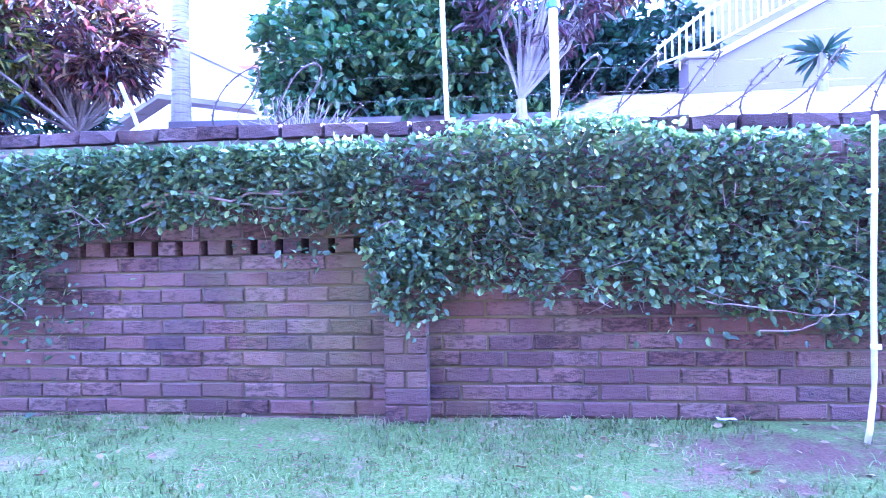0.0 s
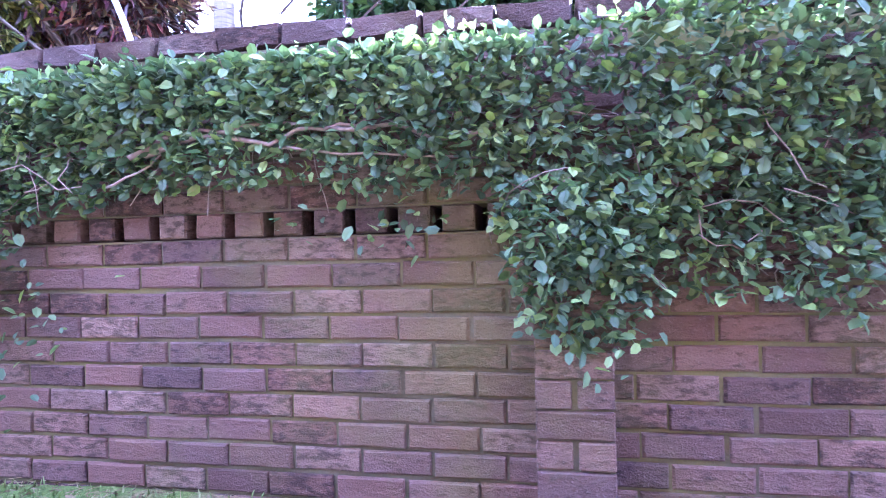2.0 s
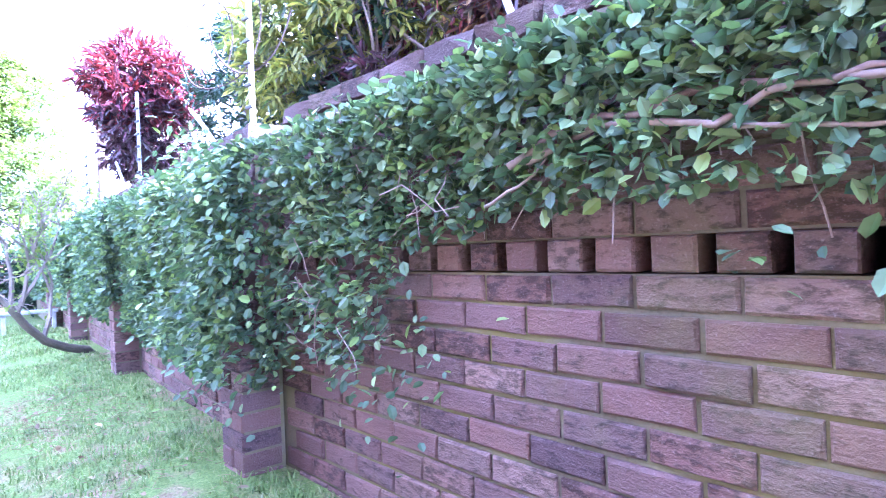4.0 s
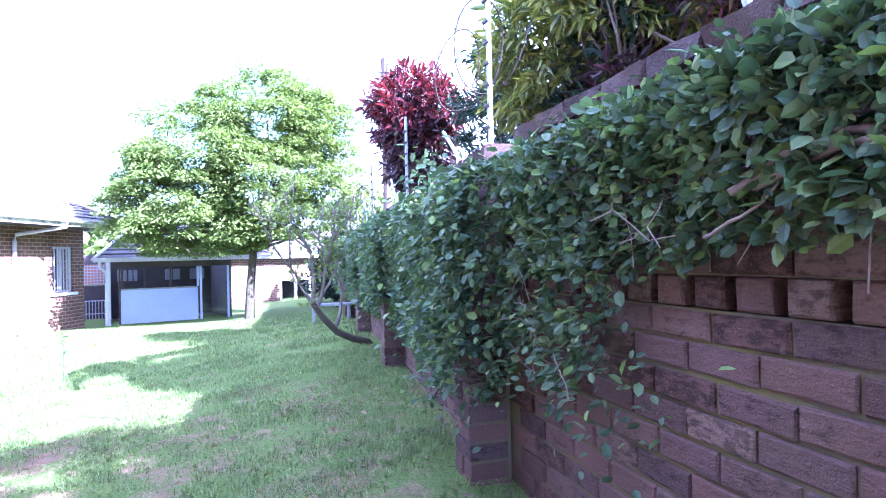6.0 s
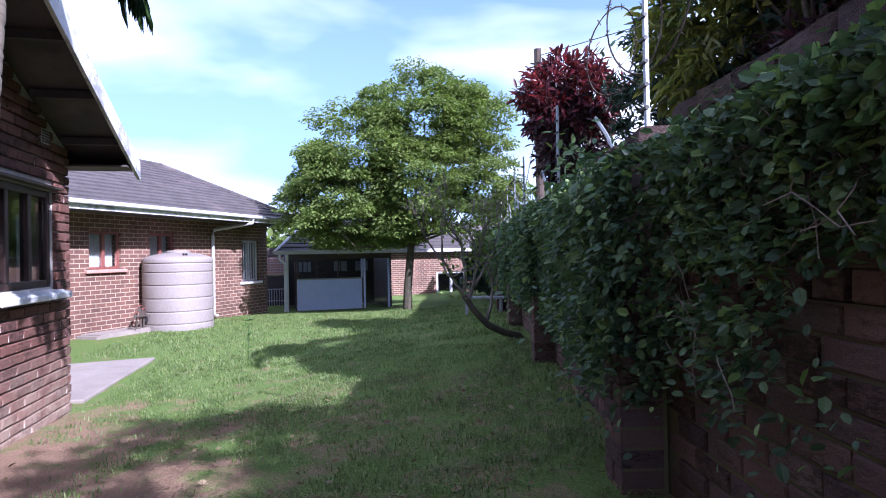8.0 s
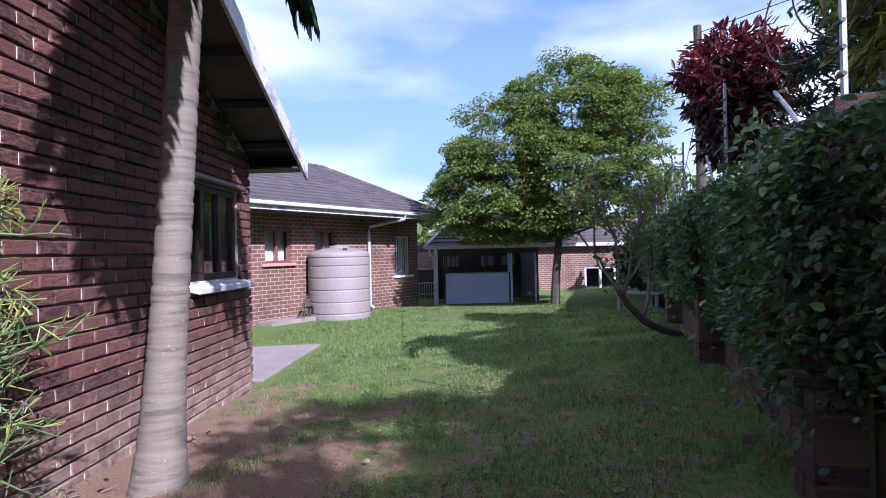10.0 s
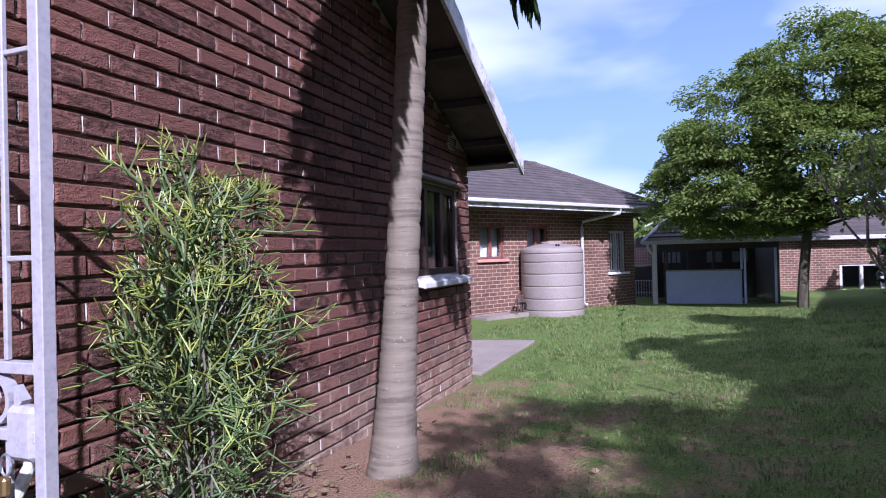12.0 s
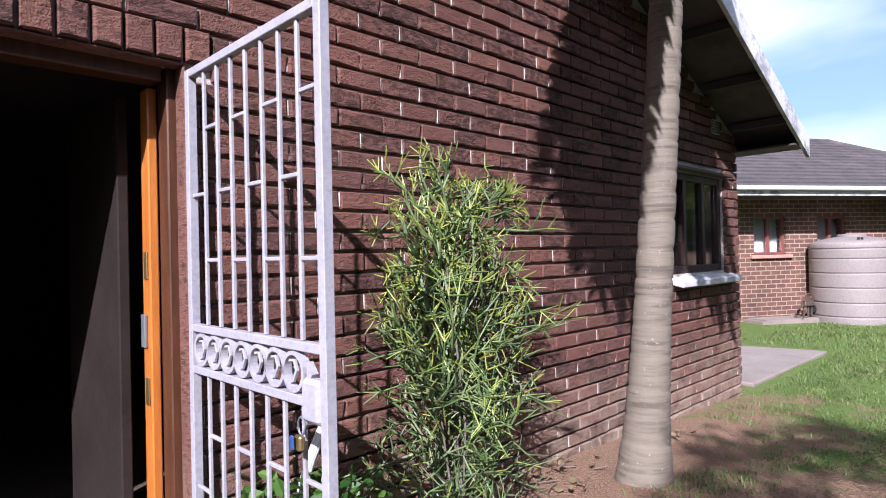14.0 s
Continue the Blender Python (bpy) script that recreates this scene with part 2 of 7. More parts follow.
M_DARKFRAME = worn("dark_window_frame", (0.035, 0.02, 0.018), (0.06, 0.032, 0.028), 6, 50, 0.5)
M_REDFRAME = worn("red_brown_window_frame", (0.16, 0.05, 0.04), (0.22, 0.075, 0.06), 6, 50, 0.5)
M_CURTAIN = worn("pale_curtain", (0.2990, 0.2990, 0.3250), (0.4030, 0.4030, 0.4290), 7, 40, 0.9, stretch=(6, 6, 0.3))
M_GLASS = glass_material("window_glass")
M_SILL = worn("painted_sill", (0.58, 0.57, 0.6), (0.72, 0.71, 0.74), 5, 50, 0.5, dirt=(0.4, 0.36, 0.34), dirt_at=(0.55, 0.75))
M_REDSILL = worn("terracotta_sill", (0.42, 0.2, 0.17), (0.52, 0.27, 0.23), 5, 50, 0.6)
M_POLE = worn("creosoted_pole", (0.05, 0.036, 0.03), (0.09, 0.065, 0.055), 4, 40, 0.9, stretch=(6, 6, 0.5))
M_BLACK = worn("black_plastic", (0.012, 0.012, 0.013), (0.022, 0.022, 0.024), 8, 60, 0.5)
M_PEACH = worn("peach_render", (0.105, 0.08, 0.076), (0.125, 0.098, 0.094), 1.2, 50, 0.9, relief=0.3)
M_CREAM = worn("cream_render", (0.36, 0.32, 0.31), (0.42, 0.38, 0.37), 1.2, 50, 0.9, relief=0.3)
M_ORANGE_ROOF = worn("orange_roof_tile", (0.42, 0.15, 0.09), (0.55, 0.22, 0.14), 2, 40, 0.8)
M_BARK = worn("grey_bark", (0.12, 0.10, 0.085), (0.22, 0.19, 0.165), 5, 60, 0.9, relief=0.8, depth=0.01, stretch=(2, 2, 0.7))
M_DARKBARK = worn("dark_mossy_bark", (0.05, 0.045, 0.032), (0.10, 0.085, 0.06), 5, 60, 0.9, relief=0.8, depth=0.01)
M_SOIL = worn("retained_soil", (0.045, 0.03, 0.022), (0.085, 0.055, 0.04), 6, 60, 1.0, relief=0.8)
M_CROTON = leaf_material("croton_leaf", [(0.04, 0.018, 0.026), (0.09, 0.022, 0.035), (0.05, 0.035, 0.025), (0.2, 0.05, 0.045), (0.035, 0.02, 0.03), (0.3, 0.18, 0.09), (0.06, 0.06, 0.03), (0.05, 0.022, 0.04)], 0.4, 0.3)
M_RED = leaf_material("red_leaf", [(0.055, 0.014, 0.022), (0.16, 0.018, 0.028), (0.09, 0.016, 0.03), (0.26, 0.03, 0.04), (0.05, 0.016, 0.026), (0.12, 0.02, 0.03)], 0.42, 0.3)
M_PURPLE = leaf_material("purple_leaf", [(0.03, 0.014, 0.026), (0.055, 0.018, 0.035), (0.04, 0.025, 0.03), (0.08, 0.02, 0.035)], 0.42, 0.2)
M_YELLOW = leaf_material("yellow_green_leaf", [(0.12, 0.15, 0.03), (0.24, 0.25, 0.05), (0.06, 0.10, 0.03), (0.38, 0.36, 0.07), (0.09, 0.12, 0.03)], 0.4, 0.35)
M_TREE = leaf_material("tree_leaf", [(0.1248, 0.1794, 0.0468), (0.1638, 0.2262, 0.0585), (0.1404, 0.1989, 0.0507), (0.2184, 0.2652, 0.0780), (0.1092, 0.1599, 0.0429)], 0.5, 0.4, 0.3)
M_BROAD = leaf_material("broad_green_leaf", [(0.03, 0.075, 0.03), (0.05, 0.12, 0.045), (0.035, 0.09, 0.04), (0.12, 0.18, 0.05), (0.03, 0.07, 0.032)], 0.4, 0.3)
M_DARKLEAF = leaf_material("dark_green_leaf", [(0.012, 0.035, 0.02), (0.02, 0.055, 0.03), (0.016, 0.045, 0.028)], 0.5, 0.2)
M_PALMLEAF = leaf_material("palm_leaf", [(0.02, 0.05, 0.018), (0.035, 0.08, 0.025), (0.05, 0.10, 0.03)], 0.35, 0.15)
M_STICK = leaf_material("pencil_shrub_stem", [(0.0842, 0.1498, 0.0475), (0.1310, 0.2059, 0.0691), (0.0702, 0.1217, 0.0432), (0.2246, 0.2714, 0.1210), (0.1030, 0.1685, 0.0518)], 0.5, 0.1)
M_STICKTIP = leaf_material("pencil_shrub_tip", [(0.2208, 0.3068, 0.0594), (0.3312, 0.3915, 0.0792), (0.3974, 0.4020, 0.0891), (0.1766, 0.2645, 0.0693)], 0.5, 0.15)
M_WEED = leaf_material("weed_leaf", [(0.05, 0.13, 0.03), (0.09, 0.2, 0.04), (0.14, 0.26, 0.05)], 0.4, 0.3)
M_GRASS = leaf_material("grass_blade", [(0.0882, 0.1566, 0.0378), (0.1323, 0.2146, 0.0495), (0.1666, 0.2320, 0.0675), (0.2744, 0.2900, 0.1350), (0.1078, 0.1798, 0.0414)], 0.55, 0.3)
M_STRAW = leaf_material("dry_leaf", [(0.2, 0.14, 0.08), (0.3, 0.23, 0.14), (0.14, 0.08, 0.05)], 0.8, 0.15)


def palm_bark():
    m, nt, p = surface("ringed_palm_bark", 0.8)
    a = noise_tex(nt, 14, 5, (1, 1, 0.35))
    rings = noise_tex(nt, 9, 3, (0.25, 0.25, 3.0))
    spots = noise_tex(nt, 45, 4)
    col = ramp(nt, rings, [(0.34, (0.0924, 0.0765, 0.0600)), (0.46, (0.1804, 0.1513, 0.1200)), (0.58, (0.1496, 0.1258, 0.0992)), (0.68, (0.0968, 0.0799, 0.0632))])
    col = blend(nt, col, (0.17, 0.145, 0.115), ramp_fac(nt, a, 0.52, 0.7, 0.7))
    col = blend(nt, col, (0.36, 0.33, 0.31), ramp_fac(nt, spots, 0.64, 0.74, 0.7))
    nt.links.new(col, p.inputs["Base Color"])
    nt.links.new(bump(nt, a, 0.6, 0.006), p.inputs["Normal"])
    return m


def lawn_material():
    """Patchy lawn over reddish soil; bare by the house and in scattered spots."""
    m, nt, p = surface("patchy_lawn", 0.95)
    big = noise_tex(nt, 0.55, 6)
    mid = noise_tex(nt, 4, 6)
    fine = noise_tex(nt, 70, 4)
    grass = ramp(nt, fine, [(0.25, (0.058, 0.095, 0.026)), (0.5, (0.118, 0.182, 0.045)), (0.75, (0.2, 0.245, 0.08))])
    soil = ramp(nt, fine, [(0.3, (0.19, 0.115, 0.078)), (0.7, (0.34, 0.222, 0.155))])
    vc = nt.nodes.new("ShaderNodeAttribute")
    vc.attribute_name = "bare"
    add = nt.nodes.new("ShaderNodeMath")
    add.operation = "ADD"
    nt.links.new(vc.outputs["Fac"], add.inputs[0])
    nt.links.new(ramp_fac(nt, mid, 0.3, 0.72, 1.0), add.inputs[1])
    add2 = nt.nodes.new("ShaderNodeMath")
    add2.operation = "ADD"
    nt.links.new(add.outputs[0], add2.inputs[0])
    nt.links.new(ramp_fac(nt, big, 0.45, 0.7, 0.25), add2.inputs[1])
    # darker soil round a point by the pipe at the foot of the garden wall
    g = nt.nodes.new("ShaderNodeNewGeometry")
    far = nt.nodes.new("ShaderNodeVectorMath")
    far.operation = "DISTANCE"
    far.inputs[1].default_value = (1.8, 2.6, 0.0)
    nt.links.new(g.outputs["Position"], far.inputs[0])
    soil_dark = nt.nodes.new("ShaderNodeMath")
    soil_dark.operation = "ADD"
    nt.links.new(far.outputs["Value"], soil_dark.inputs[0])
    nt.links.new(ramp_fac(nt, mid, 0.3, 0.7, 0.5), soil_dark.inputs[1])
    soil = blend(nt, blend(nt, soil, (0.42, 0.4, 0.42), 1.0, "MULTIPLY"), soil, ramp_fac(nt, soil_dark.outputs[0], 0.9, 1.6))
    col = blend(nt, grass, soil, ramp_fac(nt, add2.outputs[0], 0.68, 1.22))
    nt.links.new(col, p.inputs["Base Color"])
    nt.links.new(bump(nt, fine, 0.9, 0.03), p.inputs["Normal"])
    p.inputs["Specular IOR Level"].default_value = 0.15
    return m


def far_brick(name, tones, mortar):
    """Brickwork that stays far off."""
    m, nt, p = surface(name, 0.85)
    tc = nt.nodes.new("ShaderNodeTexCoord")
    b = nt.nodes.new("ShaderNodeTexBrick")
    b.inputs["Scale"].default_value = 1.0
    b.inputs["Brick Width"].default_value, b.inputs["Row Height"].default_value = 0.234, 0.088
    b.inputs["Mortar Size"].default_value = 0.008
    b.inputs["Color1"].default_value, b.inputs["Color2"].default_value, b.inputs["Mortar"].default_value = (*tones[0], 1), (*tones[1], 1), (*mortar, 1)
    nt.links.new(tc.outputs["UV"], b.inputs["Vector"])
    dirt = noise_tex(nt, 2, 5)
    col = blend(nt, b.outputs["Color"], blend(nt, b.outputs["Color"], (0.6, 0.58, 0.58), 1.0, "MULTIPLY"), ramp_fac(nt, dirt, 0.4, 0.7))
    nt.links.new(col, p.inputs["Base Color"])
    nt.links.new(bump(nt, b.outputs["Fac"], -0.6, 0.01), p.inputs["Normal"])
    return m


M_PALMBARK = palm_bark()
M_LAWN = lawn_material()
M_FARBRICK = far_brick("wing_brick", [(0.17, 0.08, 0.06), (0.115, 0.056, 0.046)], (0.36, 0.29, 0.22))

# ---- building helpers ----
def part(name, bm, material, parent=None, label="", smooth=False):
    me = bpy.data.meshes.new(name)
    bm.to_mesh(me)
    bm.free()
    if smooth:
        me.polygons.foreach_set("use_smooth", [True] * len(me.polygons))
    me.materials.append(material)
    ob = new(name, me)
    ob.parent = parent
    if name == "pane":
        ob.visible_shadow = False
    return tagged(ob, label)


def part_np(name, verts, faces, material, parent=None, label="", smooth=False):
    me = bpy.data.meshes.new(name)
    me.from_pydata(np.asarray(verts, float).tolist(), [], [list(map(int, f)) for f in faces])
    if smooth:
        me.polygons.foreach_set("use_smooth", [True] * len(me.polygons))
    me.materials.append(material)
    ob = new(name, me)
    ob.parent = parent
    return tagged(ob, label)


def thing(name, label, category, m=None, group="", kind=""):
    ob = new(name)
    ob.empty_display_size = 0.1
    if m is not None:
        ob.matrix_world = m
    return tagged(ob, label, category, group, kind)


def add_box(bm, lo, hi, bevel=0.0, m=None):
    """A box between two corners, with its edges bevelled, in the frame m."""
    c = [(a + b) / 2 for a, b in zip(lo, hi)]
    s = [abs(b - a) for a, b in zip(lo, hi)]
    r = bmesh.ops.create_cube(bm, size=1.0, matrix=Matrix.Translation(c) @ Matrix.Diagonal((*s, 1)))
    vs = r["verts"]
    if bevel:
        es = list({e for v in vs for e in v.link_edges})
        out = bmesh.ops.bevel(bm, geom=es, offset=bevel, segments=1, affect="EDGES", profile=0.7)
        vs = list({v for f in out["faces"] for v in f.verts} | {v for v in vs if v.is_valid})
    if m is not None:
        bmesh.ops.transform(bm, matrix=m, verts=vs)
    return vs


def box(lo, hi, bevel=0.0, m=None):
    bm = bmesh.new()
    add_box(bm, lo, hi, bevel, m)
    return bm


def tube(points, radii, sides=8, caps=True, bm=None):
    """A round tube along points."""
    bm = bm or bmesh.new()
    pts = [Vector(p) for p in points]
    if isinstance(radii, (int, float)):
        radii = [radii] * len(pts)
    rings = []
    up = Vector((0.13, 0.31, 0.94))
    for i, p in enumerate(pts):
        d = (pts[min(i + 1, len(pts) - 1)] - pts[max(i - 1, 0)]).normalized()
        if abs(d.dot(up)) > 0.97:
            up = Vector((0.94, 0.13, 0.31))
        a = d.cross(up).normalized()
        b = d.cross(a).normalized()
        rings.append([bm.verts.new(p + radii[i] * (a * math.cos(k * math.tau / sides) + b * math.sin(k * math.tau / sides))) for k in range(sides)])
    for r, s in zip(rings, rings[1:]):
        for k in range(sides):
            bm.faces.new((r[k], r[(k + 1) % sides], s[(k + 1) % sides], s[k]))
    if caps:
        bm.faces.new(rings[0][::-1])
        bm.faces.new(rings[-1])
    return bm


def sticks_np(starts, ends, r0, r1, sides=3):
    """Many thin tapered prisms at once: vertices and faces."""
    a, b = np.asarray(starts, float), np.asarray(ends, float)
    d = b - a
    d /= np.linalg.norm(d, axis=1, keepdims=True) + 1e-9
    ref = np.where(np.abs(d[:, 2:3]) > 0.9, np.array([[1.0, 0, 0]]), np.array([[0, 0, 1.0]]))
    u = np.cross(d, ref)
    u /= np.linalg.norm(u, axis=1, keepdims=True) + 1e-9
    v = np.cross(d, u)
    r0, r1 = np.broadcast_to(r0, len(a))[:, None], np.broadcast_to(r1, len(a))[:, None]
    cols = []
    for base, r in ((a, r0), (b, r1)):
        for k in range(sides):
            t = math.tau * k / sides
            cols.append(base + r * (u * math.cos(t) + v * math.sin(t)))
    verts = np.stack(cols, 1).reshape(-1, 3)
    base = np.arange(len(a))[:, None] * 2 * sides
    faces = [np.stack([base[:, 0] + k, base[:, 0] + (k + 1) % sides, base[:, 0] + sides + (k + 1) % sides, base[:, 0] + sides + k], 1) for k in range(sides)]
    faces.append(np.stack([base[:, 0] + sides + k for k in range(sides)], 1)) if sides == 4 else None
    return verts, np.concatenate(faces).tolist()


LEAF = np.array([(0, 0, 0), (0.28, 0.30, 0.07), (0.28, -0.30, 0.07), (0.72, 0.27, 0.05), (0.72, -0.27, 0.05), (1, 0, -0.06)])
LANCE = np.array([(0, 0, 0), (0.3, 0.13, 0.04), (0.3, -0.13, 0.04), (0.7, 0.12, 0.0), (0.7, -0.12, 0.0), (1, 0, -0.12)])


def leaves_np(places, ways, sizes, rng, shape=LEAF, flat=0.5):
    """Folded leaves at places, pointing along ways, their upper sides turned up and outward at random: vertices and faces."""
    p, w = np.asarray(places, float), np.asarray(ways, float)
    w = w / (np.linalg.norm(w, axis=1, keepdims=True) + 1e-9)
    ref = rng.normal(0, flat, p.shape) + np.array([0, 0, 1.0])
    s = np.cross(ref, w)
    s /= np.linalg.norm(s, axis=1, keepdims=True) + 1e-9
    n = np.cross(w, s)
    k = np.asarray(sizes, float)[:, None, None]
    v = p[:, None] + k * (shape[None, :, :1] * w[:, None] + shape[None, :, 1:2] * s[:, None] + shape[None, :, 2:] * n[:, None])
    base = np.arange(len(p)) * 6
    f1 = np.stack([base, base + 2, base + 4, base + 5], 1)
    f2 = np.stack([base, base + 5, base + 3, base + 1], 1)
    return v.reshape(-1, 3), np.concatenate([f1, f2]).tolist()


def join_np(*pieces):
    vs, fs, n = [], [], 0
    for v, f in pieces:
        vs.append(np.asarray(v))
        fs.extend([[i + n for i in q] for q in f])
        n += len(v)
    return np.concatenate(vs), fs


def brick_meshes(count, length, height, depth, material, rng, chip=0.004):
    """A few slightly uneven bricks: x along, z up, the worn face at y = 0 and the back at y = depth."""
    out = []
    for i in range(count):
        e = 0.006
        l, h = length / 2, height / 2
        j = lambda s: float(rng.uniform(-s, s))
        face = [(x + j(chip), j(0.003), z + j(chip * 0.7)) for x, z in ((-l + e, -h + e), (0, -h + e), (l - e, -h + e), (l - e, h - e), (0, h - e), (-l + e, h - e))]
        rim = [(x, e + 0.001, z) for x, z in ((-l, -h), (0, -h), (l, -h), (l, h), (0, h), (-l, h))]
        back = [(x, depth, z) for x, z in ((-l, -h), (l, -h), (l, h), (-l, h))]
        v = face + rim + back
        f = [(0, 1, 4, 5), (1, 2, 3, 4)]
        f += [(k, 6 + k, 6 + (k + 1) % 6, (k + 1) % 6) for k in range(6)]
        f += [(6, 12, 13, 8, 7), (8, 13, 14, 9), (9, 14, 15, 11, 10), (11, 15, 12, 6)]
        me = bpy.data.meshes.new("brick")
        me.from_pydata(v, [], [q[::-1] for q in f])
        me.materials.append(material)
        me.update()
        out.append(me)
    return out


def bricks_joined(meshes, poses):
    """Vertices and faces of many bricks laid at poses."""
    vs, fs, n = [], [], 0
    cache = []
    for me in meshes:
        co = np.empty(len(me.vertices) * 3)
        me.vertices.foreach_get("co", co)
        cache.append((co.reshape(-1, 3), [tuple(q.vertices) for q in me.polygons]))
    for i, m in enumerate(poses):
        co, fa = cache[(i * 7) % len(cache)]
        a = np.array(m)
        vs.append(co @ a[:3, :3].T + a[:3, 3])
        fs.extend([[k + n for k in q] for q in fa])
        n += len(co)
    return np.concatenate(vs), fs


class Run:
    """A straight stretch of wall: u metres from its start along its way, out metres proud of its face, z up."""
    def __init__(self, start, end, face_left):
        self.o = Vector((*start, 0))
        d = Vector((*end, 0)) - self.o
        self.length = d.length
        self.u = d.normalized()
        self.n = Vector((-self.u.y, self.u.x, 0)) * (1 if face_left else -1)

    def at(self, u, out, z):
        return self.o + self.u * u + self.n * out + Vector((0, 0, z))

    def m(self, u=0.0, out=0.0, z=0.0):
        """The pose whose x runs along the wall (seen from outside to the right), whose -y points outward."""
        y = -self.n
        x = y.cross(Vector((0, 0, 1)))
        r = Matrix((x, y, (0, 0, 1))).transposed().to_4x4()
        return Matrix.Translation(self.at(u, out, z)) @ r


# ---- the plan ----
def wall_y(x):
    """The garden wall's lawn face."""
    return 3.07 - 0.0857 * x if x > -3.25 else 3.3485 - 0.152 * (x + 3.25)


def house_y(x):
    return -0.737 + 0.1095 * (x + 6.675)


def ground_z(x, y):
    """The lawn: level along the garden wall, falling towards the house and away down the garden."""
    t = min(max((wall_y(x) - 0.25 - y) / 3.2, 0.0), 1.0)
    low = float(np.interp(x, [-40, -20, -16, -12, -6.7, -3.5, 0, 8], [-1.0, -0.62, -0.5, -0.45, -0.40, -0.25, -0.22, -0.2]))
    high = float(np.interp(x, [-40, -20, -11, -8, -3, 8], [-0.9, -0.5, -0.1, -0.03, -0.02, 0.0]))
    return high + (low - high) * t


GARDEN = [(7.0, wall_y(7.0)), (-3.25, wall_y(-3.25)), (-24.0, wall_y(-24.0))]
RUN_NEAR = Run(GARDEN[0], GARDEN[1], True)
RUN_FAR = Run(GARDEN[1], GARDEN[2], True)
HOUSE_CORNER = (-6.675, -0.737)
RUN_HOUSE = Run(HOUSE_CORNER, (4.2, house_y(4.2)), True)
if RUN_NEAR.n.y > 0:
    RUN_NEAR.n, RUN_FAR.n = -RUN_NEAR.n, -RUN_FAR.n
if RUN_HOUSE.n.y < 0:
    RUN_HOUSE.n = -RUN_HOUSE.n
COURSE, PITCH, GARDEN_PITCH = 0.088, 0.234, 0.2405
rng = np.random.default_rng(7)

# ---- ground ----
def bare_at(x, y):
    """How worn the lawn is, 0 to 1, with ragged edges."""
    wob = noise.noise((x * 1.3, y * 1.3, 11)) * 0.35 + noise.noise((x * 4.1, y * 4.1, 12)) * 0.2
    east = min(max((x + 7.3) / 2.0, 0.0), 1.0) * min(max((1.5 - x) / 0.8, 0.0), 1.0)
    near_house = max(0.0, 1.0 - max(0.0, y - (house_y(x) + 0.35)) / 1.1) * east
    patch = max(0.0, 1.0 - math.hypot((x + 3.7) / 2.0, (y - 0.8) / 0.9))
    right = max(0.0, 1.25 - math.hypot((x - 1.6) / 0.9, (y - 2.55) / 0.42))
    foot = max(0.0, 1.0 - abs(y - wall_y(x)) / 0.2) * 0.35
    spot = max(0.0, 1.0 - math.hypot((x + 5.3) / 0.9, (y - 1.0) / 0.4)) * 0.8
    worn_grass = 0.3 * max(0.0, 1.0 - math.hypot((x + 4.0) / 3.0, (y - 2.0) / 1.1))
    b = max(near_house, patch * 0.95, right * 0.62, foot, spot, worn_grass)
    return min(1.0, max(0.0, b + wob * (0.9 if b > 0.02 else 0.25)))


def make_ground():
    xs = np.concatenate([np.linspace(-300, -45, 12), np.linspace(-40, -14.5, 52), np.linspace(-14, 3, 137), np.linspace(3.5, 10, 14), np.linspace(20, 300, 8)])
    ys = np.concatenate([np.linspace(-300, -30, 10), np.linspace(-25, -2, 24), np.linspace(-1.8, 5.2, 71), np.linspace(6, 40, 18), np.linspace(60, 300, 6)])
    verts, bare = [], []
    for y in ys:
        for x in xs:
            z = ground_z(x, y) + 0.018 * noise.noise((x * 0.9, y * 0.9, 0)) + 0.008 * noise.noise((x * 4, y * 4, 3))
            verts.append((x, y, z))
            bare.append(bare_at(x, y))
    n = len(xs)
    faces = [(j * n + i, j * n + i + 1, (j + 1) * n + i + 1, (j + 1) * n + i) for j in range(len(ys) - 1) for i in range(n - 1)]
    ob = part_np("ground", verts, faces, M_LAWN, smooth=True)
    a = ob.data.attributes.new("bare", "FLOAT", "POINT")
    a.data.foreach_set("value", bare)
    return tagged(ob, "patchy green lawn over reddish bare soil", "ground", kind="structure")


make_ground()

# ---- garden wall ----
wall_garden = thing("wall_garden", "weathered brown brick garden wall overgrown with creeper", "wall", kind="structure")
GAP_LOW, GAP_HIGH = 0.875, 0.963
TOP = 1.515


def cope_z(x):
    """The coping's middle height, dipping towards the near end."""
    return float(np.interp(x, [-1.2, 2.4], [TOP + 0.045, TOP - 0.03]))


def wall_core(run, u0, u1, name):
    """Mortar core of the wall, with an open course in it."""
    for lo, hi in ((-0.35, GAP_LOW), (GAP_HIGH, TOP)):
        bm = bmesh.new()
        c = [run.at(u0, -0.012, lo), run.at(u1, -0.012, lo), run.at(u1, -0.235, lo), run.at(u0, -0.235, lo)]
        low = [bm.verts.new(p) for p in c]
        high = [bm.verts.new((p.x, p.y, hi if hi < TOP else cope_z(p.x) - 0.045)) for p in c]
        bm.faces.new(low[::-1])
        bm.faces.new(high)
        for k in range(4):
            bm.faces.new((low[k], low[(k + 1) % 4], high[(k + 1) % 4], high[k]))
        bmesh.ops.recalc_face_normals(bm, faces=bm.faces)
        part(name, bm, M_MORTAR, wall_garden)


